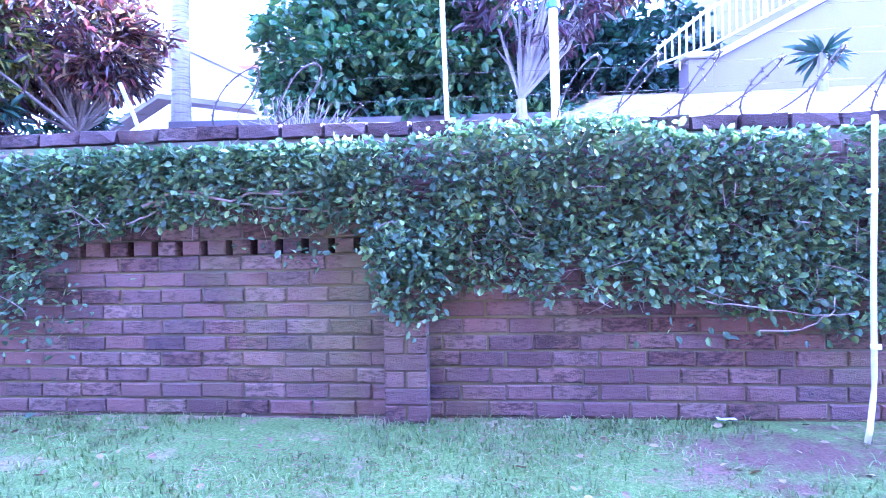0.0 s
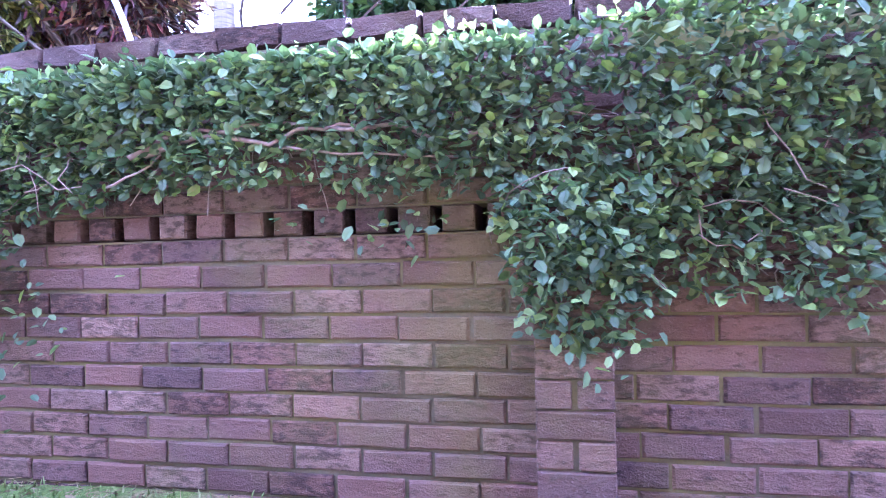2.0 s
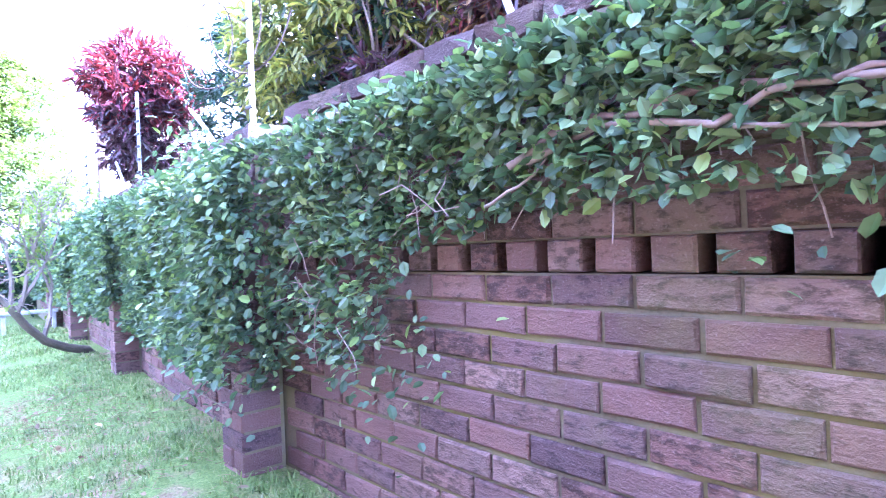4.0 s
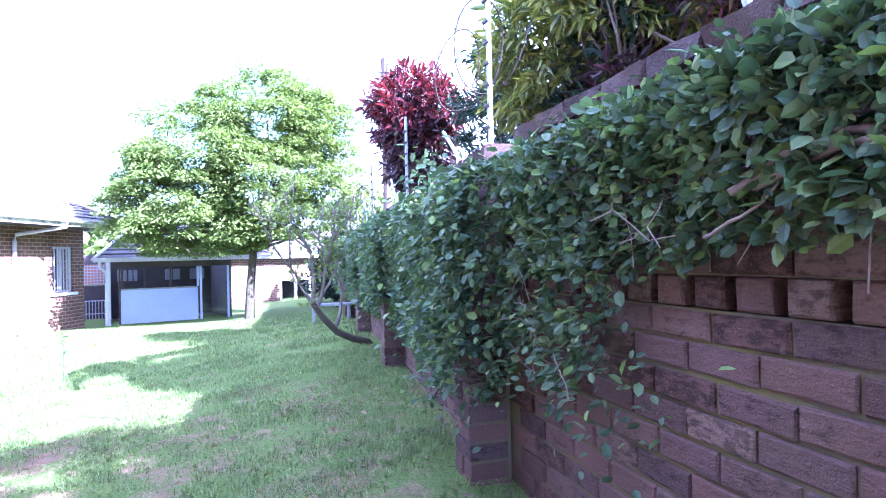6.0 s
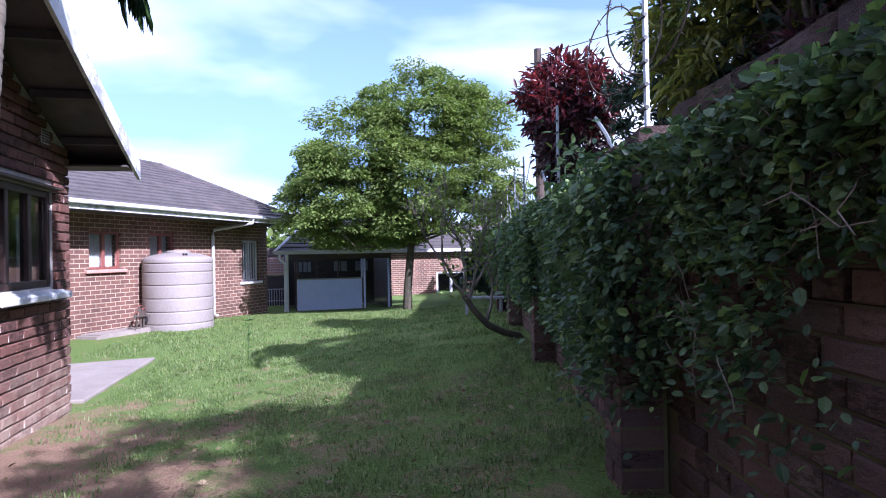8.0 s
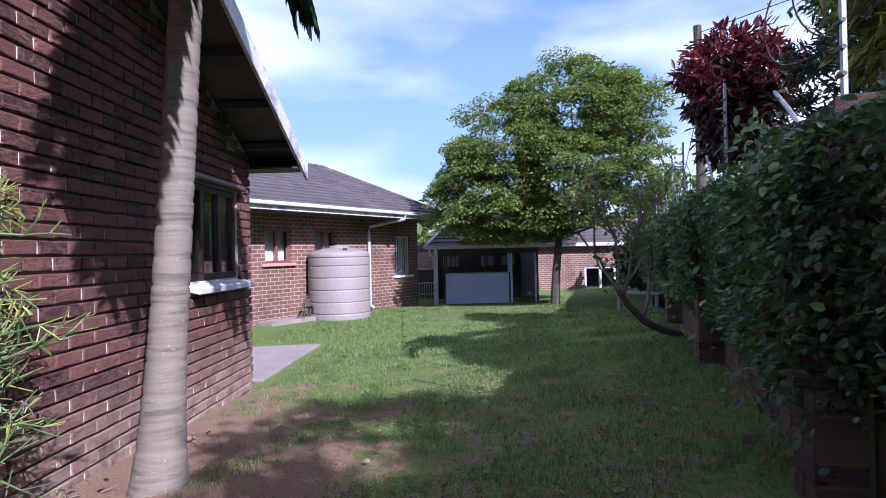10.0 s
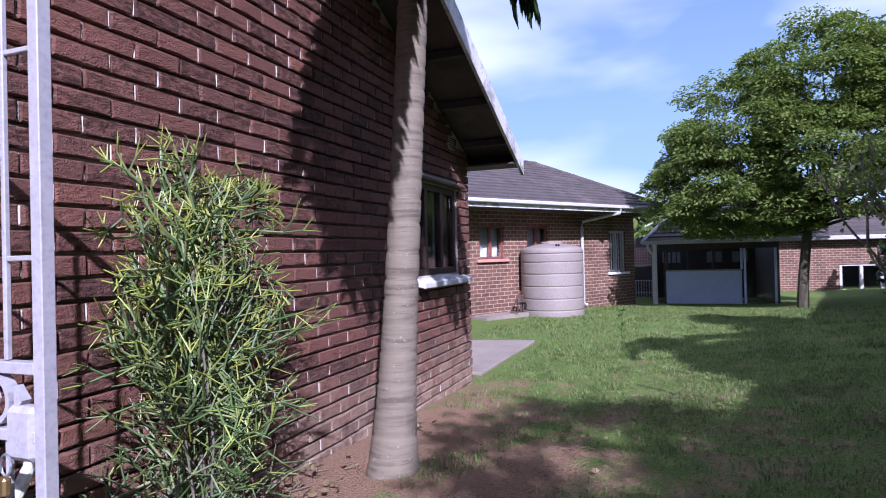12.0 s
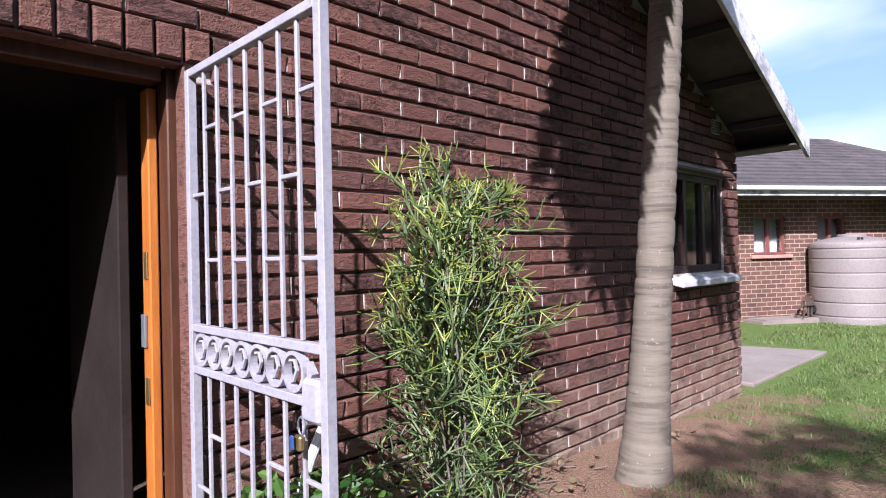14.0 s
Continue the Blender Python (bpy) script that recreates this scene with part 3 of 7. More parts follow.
U_DIP = (7.0 + 1.2) / abs(RUN_NEAR.u.x)
wall_core(RUN_NEAR, 0, U_DIP - 2.4, "core")
wall_core(RUN_NEAR, U_DIP - 2.4, U_DIP, "core")
wall_core(RUN_NEAR, U_DIP, RUN_NEAR.length, "core")
wall_core(RUN_FAR, 0.0, RUN_FAR.length, "core")
GB = brick_meshes(6, 0.23, 0.076, 0.055, M_BRICK, rng)
GB_FAR = brick_meshes(6, 0.23, 0.076, 0.055, M_BRICK_FAR, rng)
GH = brick_meshes(4, 0.106, 0.082, 0.2, M_BRICK, rng)
GH_FAR = brick_meshes(4, 0.106, 0.082, 0.2, M_BRICK_FAR, rng)
GS = brick_meshes(2, 0.108, 0.076, 0.055, M_BRICK, rng)
near_bricks, far_bricks, near_heads, far_heads, coping = [], [], [], [], []
U_P1 = (7.0 + 0.215) / abs(RUN_NEAR.u.x)
U_P2 = (7.0 + 3.27) / abs(RUN_NEAR.u.x)
for run, start, stop in ((RUN_NEAR, 3.2, RUN_NEAR.length), (RUN_FAR, 0.0, 14.0)):
    for k in range(-1, 18):
        z = GAP_LOW - 0.044 - COURSE * 9 + COURSE * k
        if k == 10:
            n = int((stop - start) / 0.1455)
            for i in range(n):
                u = start + 0.021 + i * 0.1455
                near = run is RUN_NEAR and U_P1 - 0.2 < u < U_P2
                (near_heads if near else far_heads).append(run.m(u, 0.001, z + 0.0015))
            continue
        if k == 17:
            z = 0.0
        shift = (0.034 if k % 2 else 0.133) + 0.01 * math.sin(k * 2.3)
        n = int((stop - start) / GARDEN_PITCH) + 1
        for i in range(n):
            u = start + shift + i * GARDEN_PITCH
            if u > stop - 0.1 or u < start + 0.1 or (k == 16 and run is RUN_NEAR and u < U_DIP - 1.2):
                continue
            m = run.m(u + float(rng.normal(0, 0.002)), float(rng.normal(0, 0.002)), z + float(rng.normal(0, 0.0015))) @ pose(0, 0, 0, 0, float(rng.normal(0, 0.35)), 0)
            near = run is RUN_NEAR and U_P1 - 0.1 < u < U_P2 and k < 12
            if k == 17:
                coping.append(Matrix.Translation((0, 0, cope_z(m.translation.x))) @ m @ Matrix.Diagonal((1.02, 4.3, 1.08, 1)))
                continue
            (near_bricks if near else far_bricks).append(m)
part_np("joined_bricks", *bricks_joined(GB_FAR, far_bricks), M_BRICK_FAR, wall_garden)
part_np("joined_bricks", *bricks_joined(GH_FAR, far_heads), M_BRICK_FAR, wall_garden)
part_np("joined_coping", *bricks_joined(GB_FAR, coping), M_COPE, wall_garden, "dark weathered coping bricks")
for ob in wall_garden.children:
    if ob.name.startswith("joined"):
        tagged(ob, kind="stuff")

# soil held back behind the wall, and the neighbour's raised ground
def make_raised_ground():
    bm = bmesh.new()
    xs = [9, 7, 5, 3.6, 2.6, 1.6, 0.6, -0.4, -1.4, -2.4, -3.25, -5, -7, -10, -14, -19, -24]
    offs = [0.21, 0.24, 0.6, 1.2, 2, 3, 4.5, 6, 8, 11, 16, 26]
    rows = []
    for x in xs:
        row = []
        for j, o in enumerate(offs):
            y = wall_y(x) + o
            rise = min(max(o - 0.4, 0.0), 7.6) * float(np.interp(x, [-12, -5, -1, 1.2, 2.6], [0.03, 0.10, 0.14, 0.235, 0.30]))
            hump = 0.15 * math.exp(-((x - 1.9) / 1.4) ** 2 - ((o - 3.2) / 1.5) ** 2)
            z = (1.53 if x < -1 else 1.46) + rise + hump + 0.03 * noise.noise((x * 1.7, y * 1.7, 5)) if j else -0.3
            row.append(bm.verts.new((x, y, z)))
        rows.append(row)
    for a, b in zip(rows, rows[1:]):
        for k in range(len(offs) - 1):
            bm.faces.new((a[k], b[k], b[k + 1], a[k + 1]))
    bmesh.ops.recalc_face_normals(bm, faces=bm.faces)
    ob = part("ground_raised", bm, M_LAWN, smooth=True)
    a = ob.data.attributes.new("bare", "FLOAT", "POINT")
    a.data.foreach_set("value", [0.55] * len(ob.data.vertices))
    return tagged(ob, "raised ground of dry grass behind the garden wall", "ground", kind="structure")


make_raised_ground()

# pillars of the wall
def pillar(x, proud, height, group_label):
    run = RUN_NEAR if x > -3.4 else RUN_FAR
    u = (7.0 - x) / abs(RUN_NEAR.u.x) if run is RUN_NEAR else (-3.25 - x) / abs(RUN_FAR.u.x)
    p = thing("wall_pillar", group_label, "pillar", run.m(u, proud, 0), "pillars of the garden wall", "structure")
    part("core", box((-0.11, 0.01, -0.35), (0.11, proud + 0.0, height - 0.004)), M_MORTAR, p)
    k = 0
    z = GAP_LOW - 0.044 - COURSE * 10
    meshes = []
    while z < height:
        w = [(-0.06, 0.11), (0.06, 0.11)] if k % 2 else [(0.0, 0.23)]
        for c, l in w:
            meshes.append((c, l, z))
        z += COURSE
        k += 1
    for c, l, z in meshes:
        bm = box((c - l / 2 + 0.003, -0.002 + float(rng.normal(0, 0.0015)), z - 0.041), (c + l / 2 - 0.003, proud - 0.014, z + 0.041), 0.005)
        part("brick", bm, M_BRICK, p)
    return p


pillar(-0.215, 0.11, 0.96, "square brick wall pillar hung with creeper leaves")
pillar(-3.27, 0.2, 0.78, "square brick wall pillar half hidden by creeper")
pillar(-6.25, 0.2, 0.78, "square brick wall pillar in the shade of the creeper")
pillar(-9.35, 0.2, 0.78, "square brick wall pillar in the shade of the creeper")
pillar(-12.4, 0.2, 0.78, "square brick wall pillar in the shade of the creeper")

# ---- main house: gable wall with doorway and window ----
DOOR_U, DOOR_W, DOOR_TOP = 5.175, 1.9, 1.69
WIN_U0, WIN_U1, WIN_Z0, WIN_Z1 = 0.30, 1.42, 0.79, 1.64
SLOPE, EAVE_Z, RIDGE_U = 0.43, 2.08, 5.3
wall_house = thing("wall_house_gable", "dark red-brown rustic brick gable wall of the house", "wall", kind="structure")


def gable_top(u):
    return EAVE_Z + SLOPE * (u if u < RIDGE_U else 2 * RIDGE_U - u)


def house_core():
    """Mortar core with the doorway and the window cut through it."""
    bm = bmesh.new()
    cuts = sorted({-0.0, WIN_U0, WIN_U1, DOOR_U, RIDGE_U, DOOR_U + DOOR_W, RUN_HOUSE.length})
    for a, b in zip(cuts, cuts[1:]):
        spans = [(-0.6, None)]
        if a >= WIN_U0 and b <= WIN_U1:
            spans = [(-0.6, WIN_Z0), (WIN_Z1, None)]
        if a >= DOOR_U and b <= DOOR_U + DOOR_W:
            spans = [(-0.6, -0.2), (DOOR_TOP + 0.001, None)]
        for lo, hi in spans:
            ring = []
            for u, o in ((a, -0.032), (b, -0.032), (b, -0.23), (a, -0.23)):
                zt = gable_top(u) if hi is None else hi
                ring.append((bm.verts.new(RUN_HOUSE.at(u, o, lo)), bm.verts.new(RUN_HOUSE.at(u, o, zt))))
            bm.faces.new([r[0] for r in ring])
            bm.faces.new([r[1] for r in ring][::-1])
            for k in range(4):
                p, q = ring[k], ring[(k + 1) % 4]
                bm.faces.new((p[0], p[1], q[1], q[0]))
    bmesh.ops.recalc_face_normals(bm, faces=bm.faces)
    part("core", bm, M_HMORTAR, wall_house)


house_core()
HB = brick_meshes(8, 0.226, 0.074, 0.05, M_HBRICK, rng, 0.005)
HB_FAR = brick_meshes(8, 0.226, 0.074, 0.05, M_HBRICK_FAR, rng, 0.005)
HS = brick_meshes(3, 0.085, 0.116, 0.05, M_HBRICK, rng, 0.004)
house_near, house_far, perpends = [], [], []
for k in range(-32, 24):
    z = 1.984 + 0.044 + COURSE * k
    if z < -0.6:
        continue
    phase = 0.104 if k % 2 else 0.104 - PITCH / 2
    for i in range(0, 50):
        a = phase - PITCH + i * PITCH
        b = a + PITCH
        a0, b0 = max(a, 0.0), min(b, RUN_HOUSE.length)
        if b0 - a0 < 0.03 or z + 0.044 > gable_top((a0 + b0) / 2) - 0.02:
            continue
        zlo, zhi = z - 0.04, z + 0.04
        if zhi > WIN_Z0 and zlo < WIN_Z1:
            if a0 < WIN_U0 < b0:
                b0 = WIN_U0
            elif a0 < WIN_U1 < b0:
                a0 = WIN_U1
            elif a0 >= WIN_U0 and b0 <= WIN_U1:
                continue
        if zlo < DOOR_TOP + 0.11 and zhi > -0.2:
            d0, d1 = DOOR_U - (0.0 if zhi < DOOR_TOP else 0.09), DOOR_U + DOOR_W
            if a0 < d0 < b0:
                b0 = d0
            elif a0 < d1 < b0:
                a0 = d1
            elif a0 >= d0 and b0 <= d1:
                continue
        if b0 - a0 < 0.02:
            continue
        m = RUN_HOUSE.m((a0 + b0) / 2, float(rng.normal(0.0, 0.002)), z) @ pose(0, 0, 0, float(rng.normal(1.6, 0.5)), float(rng.normal(0, 0.25)), 0) @ Matrix.Diagonal(((b0 - a0 - 0.007) / 0.227, 1, 1, 1))
        if b0 == b:
            perpends.append(RUN_HOUSE.m(b0, -0.007, z))
        near = 2.75 < (a0 + b0) / 2 < DOOR_U + 0.02 and -0.15 < z < 2.6
        (house_near if near else house_far).append(m)
part_np("joined_bricks", *bricks_joined(HB_FAR, house_far), M_HBRICK_FAR, wall_house)
# light mortar left standing in the upright joints
PERP = brick_meshes(2, 0.012, 0.07, 0.04, M_HMORTAR, rng, 0.001)
part_np("joint_mortar", *bricks_joined(PERP, perpends), M_HMORTAR, wall_house)
tagged(wall_house.children[-1], kind="stuff")
tagged(wall_house.children[-1], kind="stuff")
for i in range(22):
    u = DOOR_U - 0.04 + i * 0.0955
    ob = new("brick", HS[i % 3])
    ob.parent = wall_house
    ob.matrix_basis = RUN_HOUSE.m(u, 0.003, DOOR_TOP + 0.06)


def slab_between(run, u0, u1, o0, o1, z0, z1, bevel=0.0):
    bm = box((0, 0, 0), (1, 1, 1))
    for v in bm.verts:
        v.co = run.at(u0 + (u1 - u0) * v.co.x, o0 + (o1 - o0) * v.co.y, z0 + (z1 - z0) * v.co.z)
    bmesh.ops.recalc_face_normals(bm, faces=bm.faces)
    if bevel:
        bmesh.ops.bevel(bm, geom=list(bm.edges), offset=bevel, segments=1, affect="EDGES")
    return bm


# other walls, floor and ceiling that close the house
for name, a, b in (("wall_house_side", (0.0, -0.02), (0.0, -7.0)), ("wall_house_far_side", (RUN_HOUSE.length, -0.02), (RUN_HOUSE.length, -7.0))):
    bm = slab_between(RUN_HOUSE, a[0] + (0.012 if a[0] == 0 else -0.24), a[0] + (0.24 if a[0] == 0 else -0.012), -7.0, -0.232, -0.6, EAVE_Z)
    ob = part(name, bm, M_FARBRICK)
    tagged(ob, "plain red-brown brick side wall of the house", "wall", kind="structure")
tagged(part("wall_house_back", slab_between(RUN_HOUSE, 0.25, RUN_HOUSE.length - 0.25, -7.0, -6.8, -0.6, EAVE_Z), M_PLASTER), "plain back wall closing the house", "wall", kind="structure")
tagged(part("wall_inner", slab_between(RUN_HOUSE, DOOR_U - 0.75, DOOR_U - 0.65, -6.79, -0.24, -0.2, EAVE_Z), M_PLASTER), "plastered inner wall, coloured dark as in shade", "wall", kind="structure")
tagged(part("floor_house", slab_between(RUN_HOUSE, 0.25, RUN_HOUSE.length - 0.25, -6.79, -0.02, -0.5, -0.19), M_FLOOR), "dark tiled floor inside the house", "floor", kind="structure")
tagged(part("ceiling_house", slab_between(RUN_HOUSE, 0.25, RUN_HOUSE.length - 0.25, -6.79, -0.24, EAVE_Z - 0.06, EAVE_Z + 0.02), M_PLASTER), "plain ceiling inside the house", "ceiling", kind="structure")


def house_roof():
    """A tiled gable roof with a deep verge over the gable wall, battens under it and a pale barge board."""
    roof = thing("roof_house", "dark tiled gable roof with a weathered pale barge board", "roof", kind="structure")
    over, verge, thick = 0.35, 0.5, 0.05
    top = RIDGE_U + over
    ang = math.atan(SLOPE)
    for sgn in (1, -1):
        bm = bmesh.new()
        n = 24
        for i in range(n):
            a, b = -over + (top) * i / n, -over + top * (i + 1) / n
            for uu0, uu1 in ((a, b),):
                us = (uu0, uu1) if sgn > 0 else (2 * RIDGE_U - uu0, 2 * RIDGE_U - uu1)
                z0, z1 = EAVE_Z + 0.02 + SLOPE * uu0, EAVE_Z + 0.02 + SLOPE * uu1
                c = [RUN_HOUSE.at(us[0], verge, z0 + thick + 0.025), RUN_HOUSE.at(us[1], verge, z1 + thick), RUN_HOUSE.at(us[1], -7.3, z1 + thick), RUN_HOUSE.at(us[0], -7.3, z0 + thick + 0.025)]
                d = [RUN_HOUSE.at(us[0], verge, z0), RUN_HOUSE.at(us[1], verge, z1), RUN_HOUSE.at(us[1], -7.3, z1), RUN_HOUSE.at(us[0], -7.3, z0)]
                v = [bm.verts.new(p) for p in c + d]
                bm.faces.new(v[:4])
                bm.faces.new(v[4:][::-1])
                for k in range(4):
                    bm.faces.new((v[k], v[4 + k], v[4 + (k + 1) % 4], v[(k + 1) % 4]))
        bmesh.ops.recalc_face_normals(bm, faces=bm.faces)
        part("tiles", bm, M_ROOF, roof)
        # barge board along the verge
        bm = bmesh.new()
        us = [-over, RIDGE_U] if sgn > 0 else [2 * RIDGE_U + over, RIDGE_U]
        ring = []
        for u in us:
            r = SLOPE * (u if sgn > 0 else 2 * RIDGE_U - u)
            ring.append([bm.verts.new(RUN_HOUSE.at(u, o, EAVE_Z + r + z)) for o, z in ((verge, -0.10), (verge + 0.03, -0.10), (verge + 0.03, 0.085), (verge, 0.085))])
        bm.faces.new(ring[0])
        bm.faces.new(ring[1][::-1])
        for k in range(4):
            bm.faces.new((ring[0][k], ring[1][k], ring[1][(k + 1) % 4], ring[0][(k + 1) % 4]))
        bmesh.ops.recalc_face_normals(bm, faces=bm.faces)
        part("barge_board", bm, M_BARGE, roof, "weathered pale barge board")
        # purlins that carry the verge
        for i in range(9):
            u = 0.15 + i * 0.62
            if u > RIDGE_U:
                continue
            z = EAVE_Z + SLOPE * u
            uu = u if sgn > 0 else 2 * RIDGE_U - u
            bm = slab_between(RUN_HOUSE, uu - 0.025, uu + 0.025, 0.004, verge - 0.004, z - 0.055, z + 0.01)
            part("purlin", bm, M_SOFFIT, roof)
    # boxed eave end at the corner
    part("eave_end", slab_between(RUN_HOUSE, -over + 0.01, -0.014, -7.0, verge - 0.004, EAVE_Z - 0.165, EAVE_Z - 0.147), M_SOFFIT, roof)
    part("fascia", slab_between(RUN_HOUSE, -over - 0.02, -over, -7.0, verge, EAVE_Z - 0.16, EAVE_Z - 0.05), M_WHITE, roof, "white fascia board")
    part("gutter", slab_between(RUN_HOUSE, -over - 0.11, -over - 0.024, -7.0, verge - 0.25, EAVE_Z - 0.13, EAVE_Z - 0.05, 0.012), M_WHITE, roof, "white gutter")


house_roof()


def gable_window():
    w = thing("window_1", "dark-framed casement window with a pale sill in the brick gable", "window", RUN_HOUSE.m(0, 0, 0), kind="structure")
    a, b, z0, z1 = WIN_U0 + 0.004, WIN_U1 - 0.004, WIN_Z0 + 0.004, WIN_Z1 - 0.004
    sx = -1 if RUN_HOUSE.m().to_3x3().col[0].dot(RUN_HOUSE.u) < 0 else 1
    X = lambda u: sx * u

    def bar(u0, u1, za, zb, y0, y1, name, mat, lab="", par=None, bev=0.006):
        bm = box((min(X(u0), X(u1)), y0, za), (max(X(u0), X(u1)), y1, zb), bev)
        return part(name, bm, mat, par or w, lab)

    f = bar(a, a + 0.06, z0, z1, 0.05, 0.12, "frame", M_DARKFRAME)
    bar(b - 0.06, b, z0, z1, 0.05, 0.12, "frame", M_DARKFRAME)
    bar(a + 0.061, b - 0.061, z1 - 0.06, z1, 0.05, 0.12, "frame", M_DARKFRAME)
    bar(a + 0.061, b - 0.061, z0, z0 + 0.06, 0.05, 0.12, "frame", M_DARKFRAME)
    for u in (a + 0.38, a + 0.76):
        bar(u - 0.03, u + 0.03, z0 + 0.061, z1 - 0.061, 0.05, 0.12, "mullion", M_DARKFRAME)
    edges = [a + 0.061, a + 0.35, a + 0.41, a + 0.73, a + 0.79, b - 0.061]
    for i in range(0, 6, 2):
        g = bar(edges[i], edges[i + 1], z0 + 0.061, z1 - 0.061, 0.082, 0.088, "pane", M_GLASS, bev=0)
    bar(a + 0.08, a + 0.34, z0 + 0.06, z0 + 0.62, 0.17, 0.18, "curtain", M_CURTAIN, "pale curtain behind the glass")
    bm = box((min(X(a - 0.11), X(b + 0.03)), -0.09, z0 - 0.075), (max(X(a - 0.11), X(b + 0.03)), 0.05, z0 - 0.02), 0.008)
    for v in bm.verts:
        if v.co.y < -0.05:
            v.co.z -= 0.03
    part("sill", bm, M_SILL, w, "pale sloping sill")
    bm = box((min(X(a - 0.03), X(b + 0.03)), -0.06, z1 + 0.006), (max(X(a - 0.03), X(b + 0.03)), 0.045, z1 + 0.03), 0.004)
    part("drip_board", bm, M_DARKFRAME, w)


gable_window()


def air_vent():
    v = thing("air_vent", "small square pierced terracotta air vent in the brick wall", "vent", RUN_HOUSE.m(0.5, 0.003, 2.09))
    part("plate", box((-0.09, 0.0, -0.065), (0.09, 0.02, 0.065), 0.004), M_HMORTAR, v)
    # solid black blocks on the plate give the dark of its holes
    bm = bmesh.new()
    for i in range(6):
        for j in range(5):
            add_box(bm, (-0.076 + i * 0.027, -0.003, -0.054 + j * 0.023), (-0.06 + i * 0.027, 0.002, -0.04 + j * 0.023))
    part("holes", bm, M_BLACK, v)


air_vent()


def door_frame():
    d = thing("door_1", "open doorway with a dark stained and orange varnished timber frame", "door", RUN_HOUSE.m(DOOR_U, 0, 0), kind="structure")
    sx = 1 if RUN_HOUSE.m().to_3x3().col[0].dot(RUN_HOUSE.u) > 0 else -1

    def b(u0, u1, y0, y1, z0, z1, name, mat, lab="", par=None, bev=0.005):
        return part(name, box((min(sx * u0, sx * u1), y0, z0), (max(sx * u0, sx * u1), y1, z1), bev), mat, par or d, lab)

    b(0.0, 0.012, 0.012, 0.088, -0.19, DOOR_TOP - 0.014, "reveal", M_HBRICK_FAR, "brick reveal of the doorway")
    b(0.0, DOOR_W, 0.012, 0.088, DOOR_TOP - 0.013, DOOR_TOP - 0.001, "reveal", M_HBRICK_FAR)
    j = b(0.003, 0.04, 0.09, 0.185, -0.19, DOOR_TOP - 0.003, "jamb", M_TIMBER, "dark stained door jamb")
    k = b(0.041, 0.075, 0.19, 0.27, -0.19, DOOR_TOP - 0.062, "rebate", M_VARNISH, "orange varnished rebate of the jamb")
    for z in (0.98, 0.52):
        b(0.076, 0.081, 0.205, 0.24, z - 0.05, z + 0.05, "hinge", M_BRASS, "brass hinge", k, 0.002)
    b(0.076, 0.087, 0.22, 0.26, 0.68, 0.80, "latch_plate", M_STEEL, "steel latch plate", k, 0.002)
    b(0.056, DOOR_W - 0.056, 0.09, 0.185, DOOR_TOP - 0.06, DOOR_TOP - 0.003, "head", M_TIMBER)
    b(DOOR_W - 0.055, DOOR_W - 0.003, 0.09, 0.185, -0.19, DOOR_TOP - 0.003, "jamb", M_TIMBER)
    b(0.112, 0.152, 0.29, 1.05, -0.17, DOOR_TOP - 0.08, "door_leaf", M_DOOR, "door leaf standing open inward, coloured dark as in shade")


door_frame()

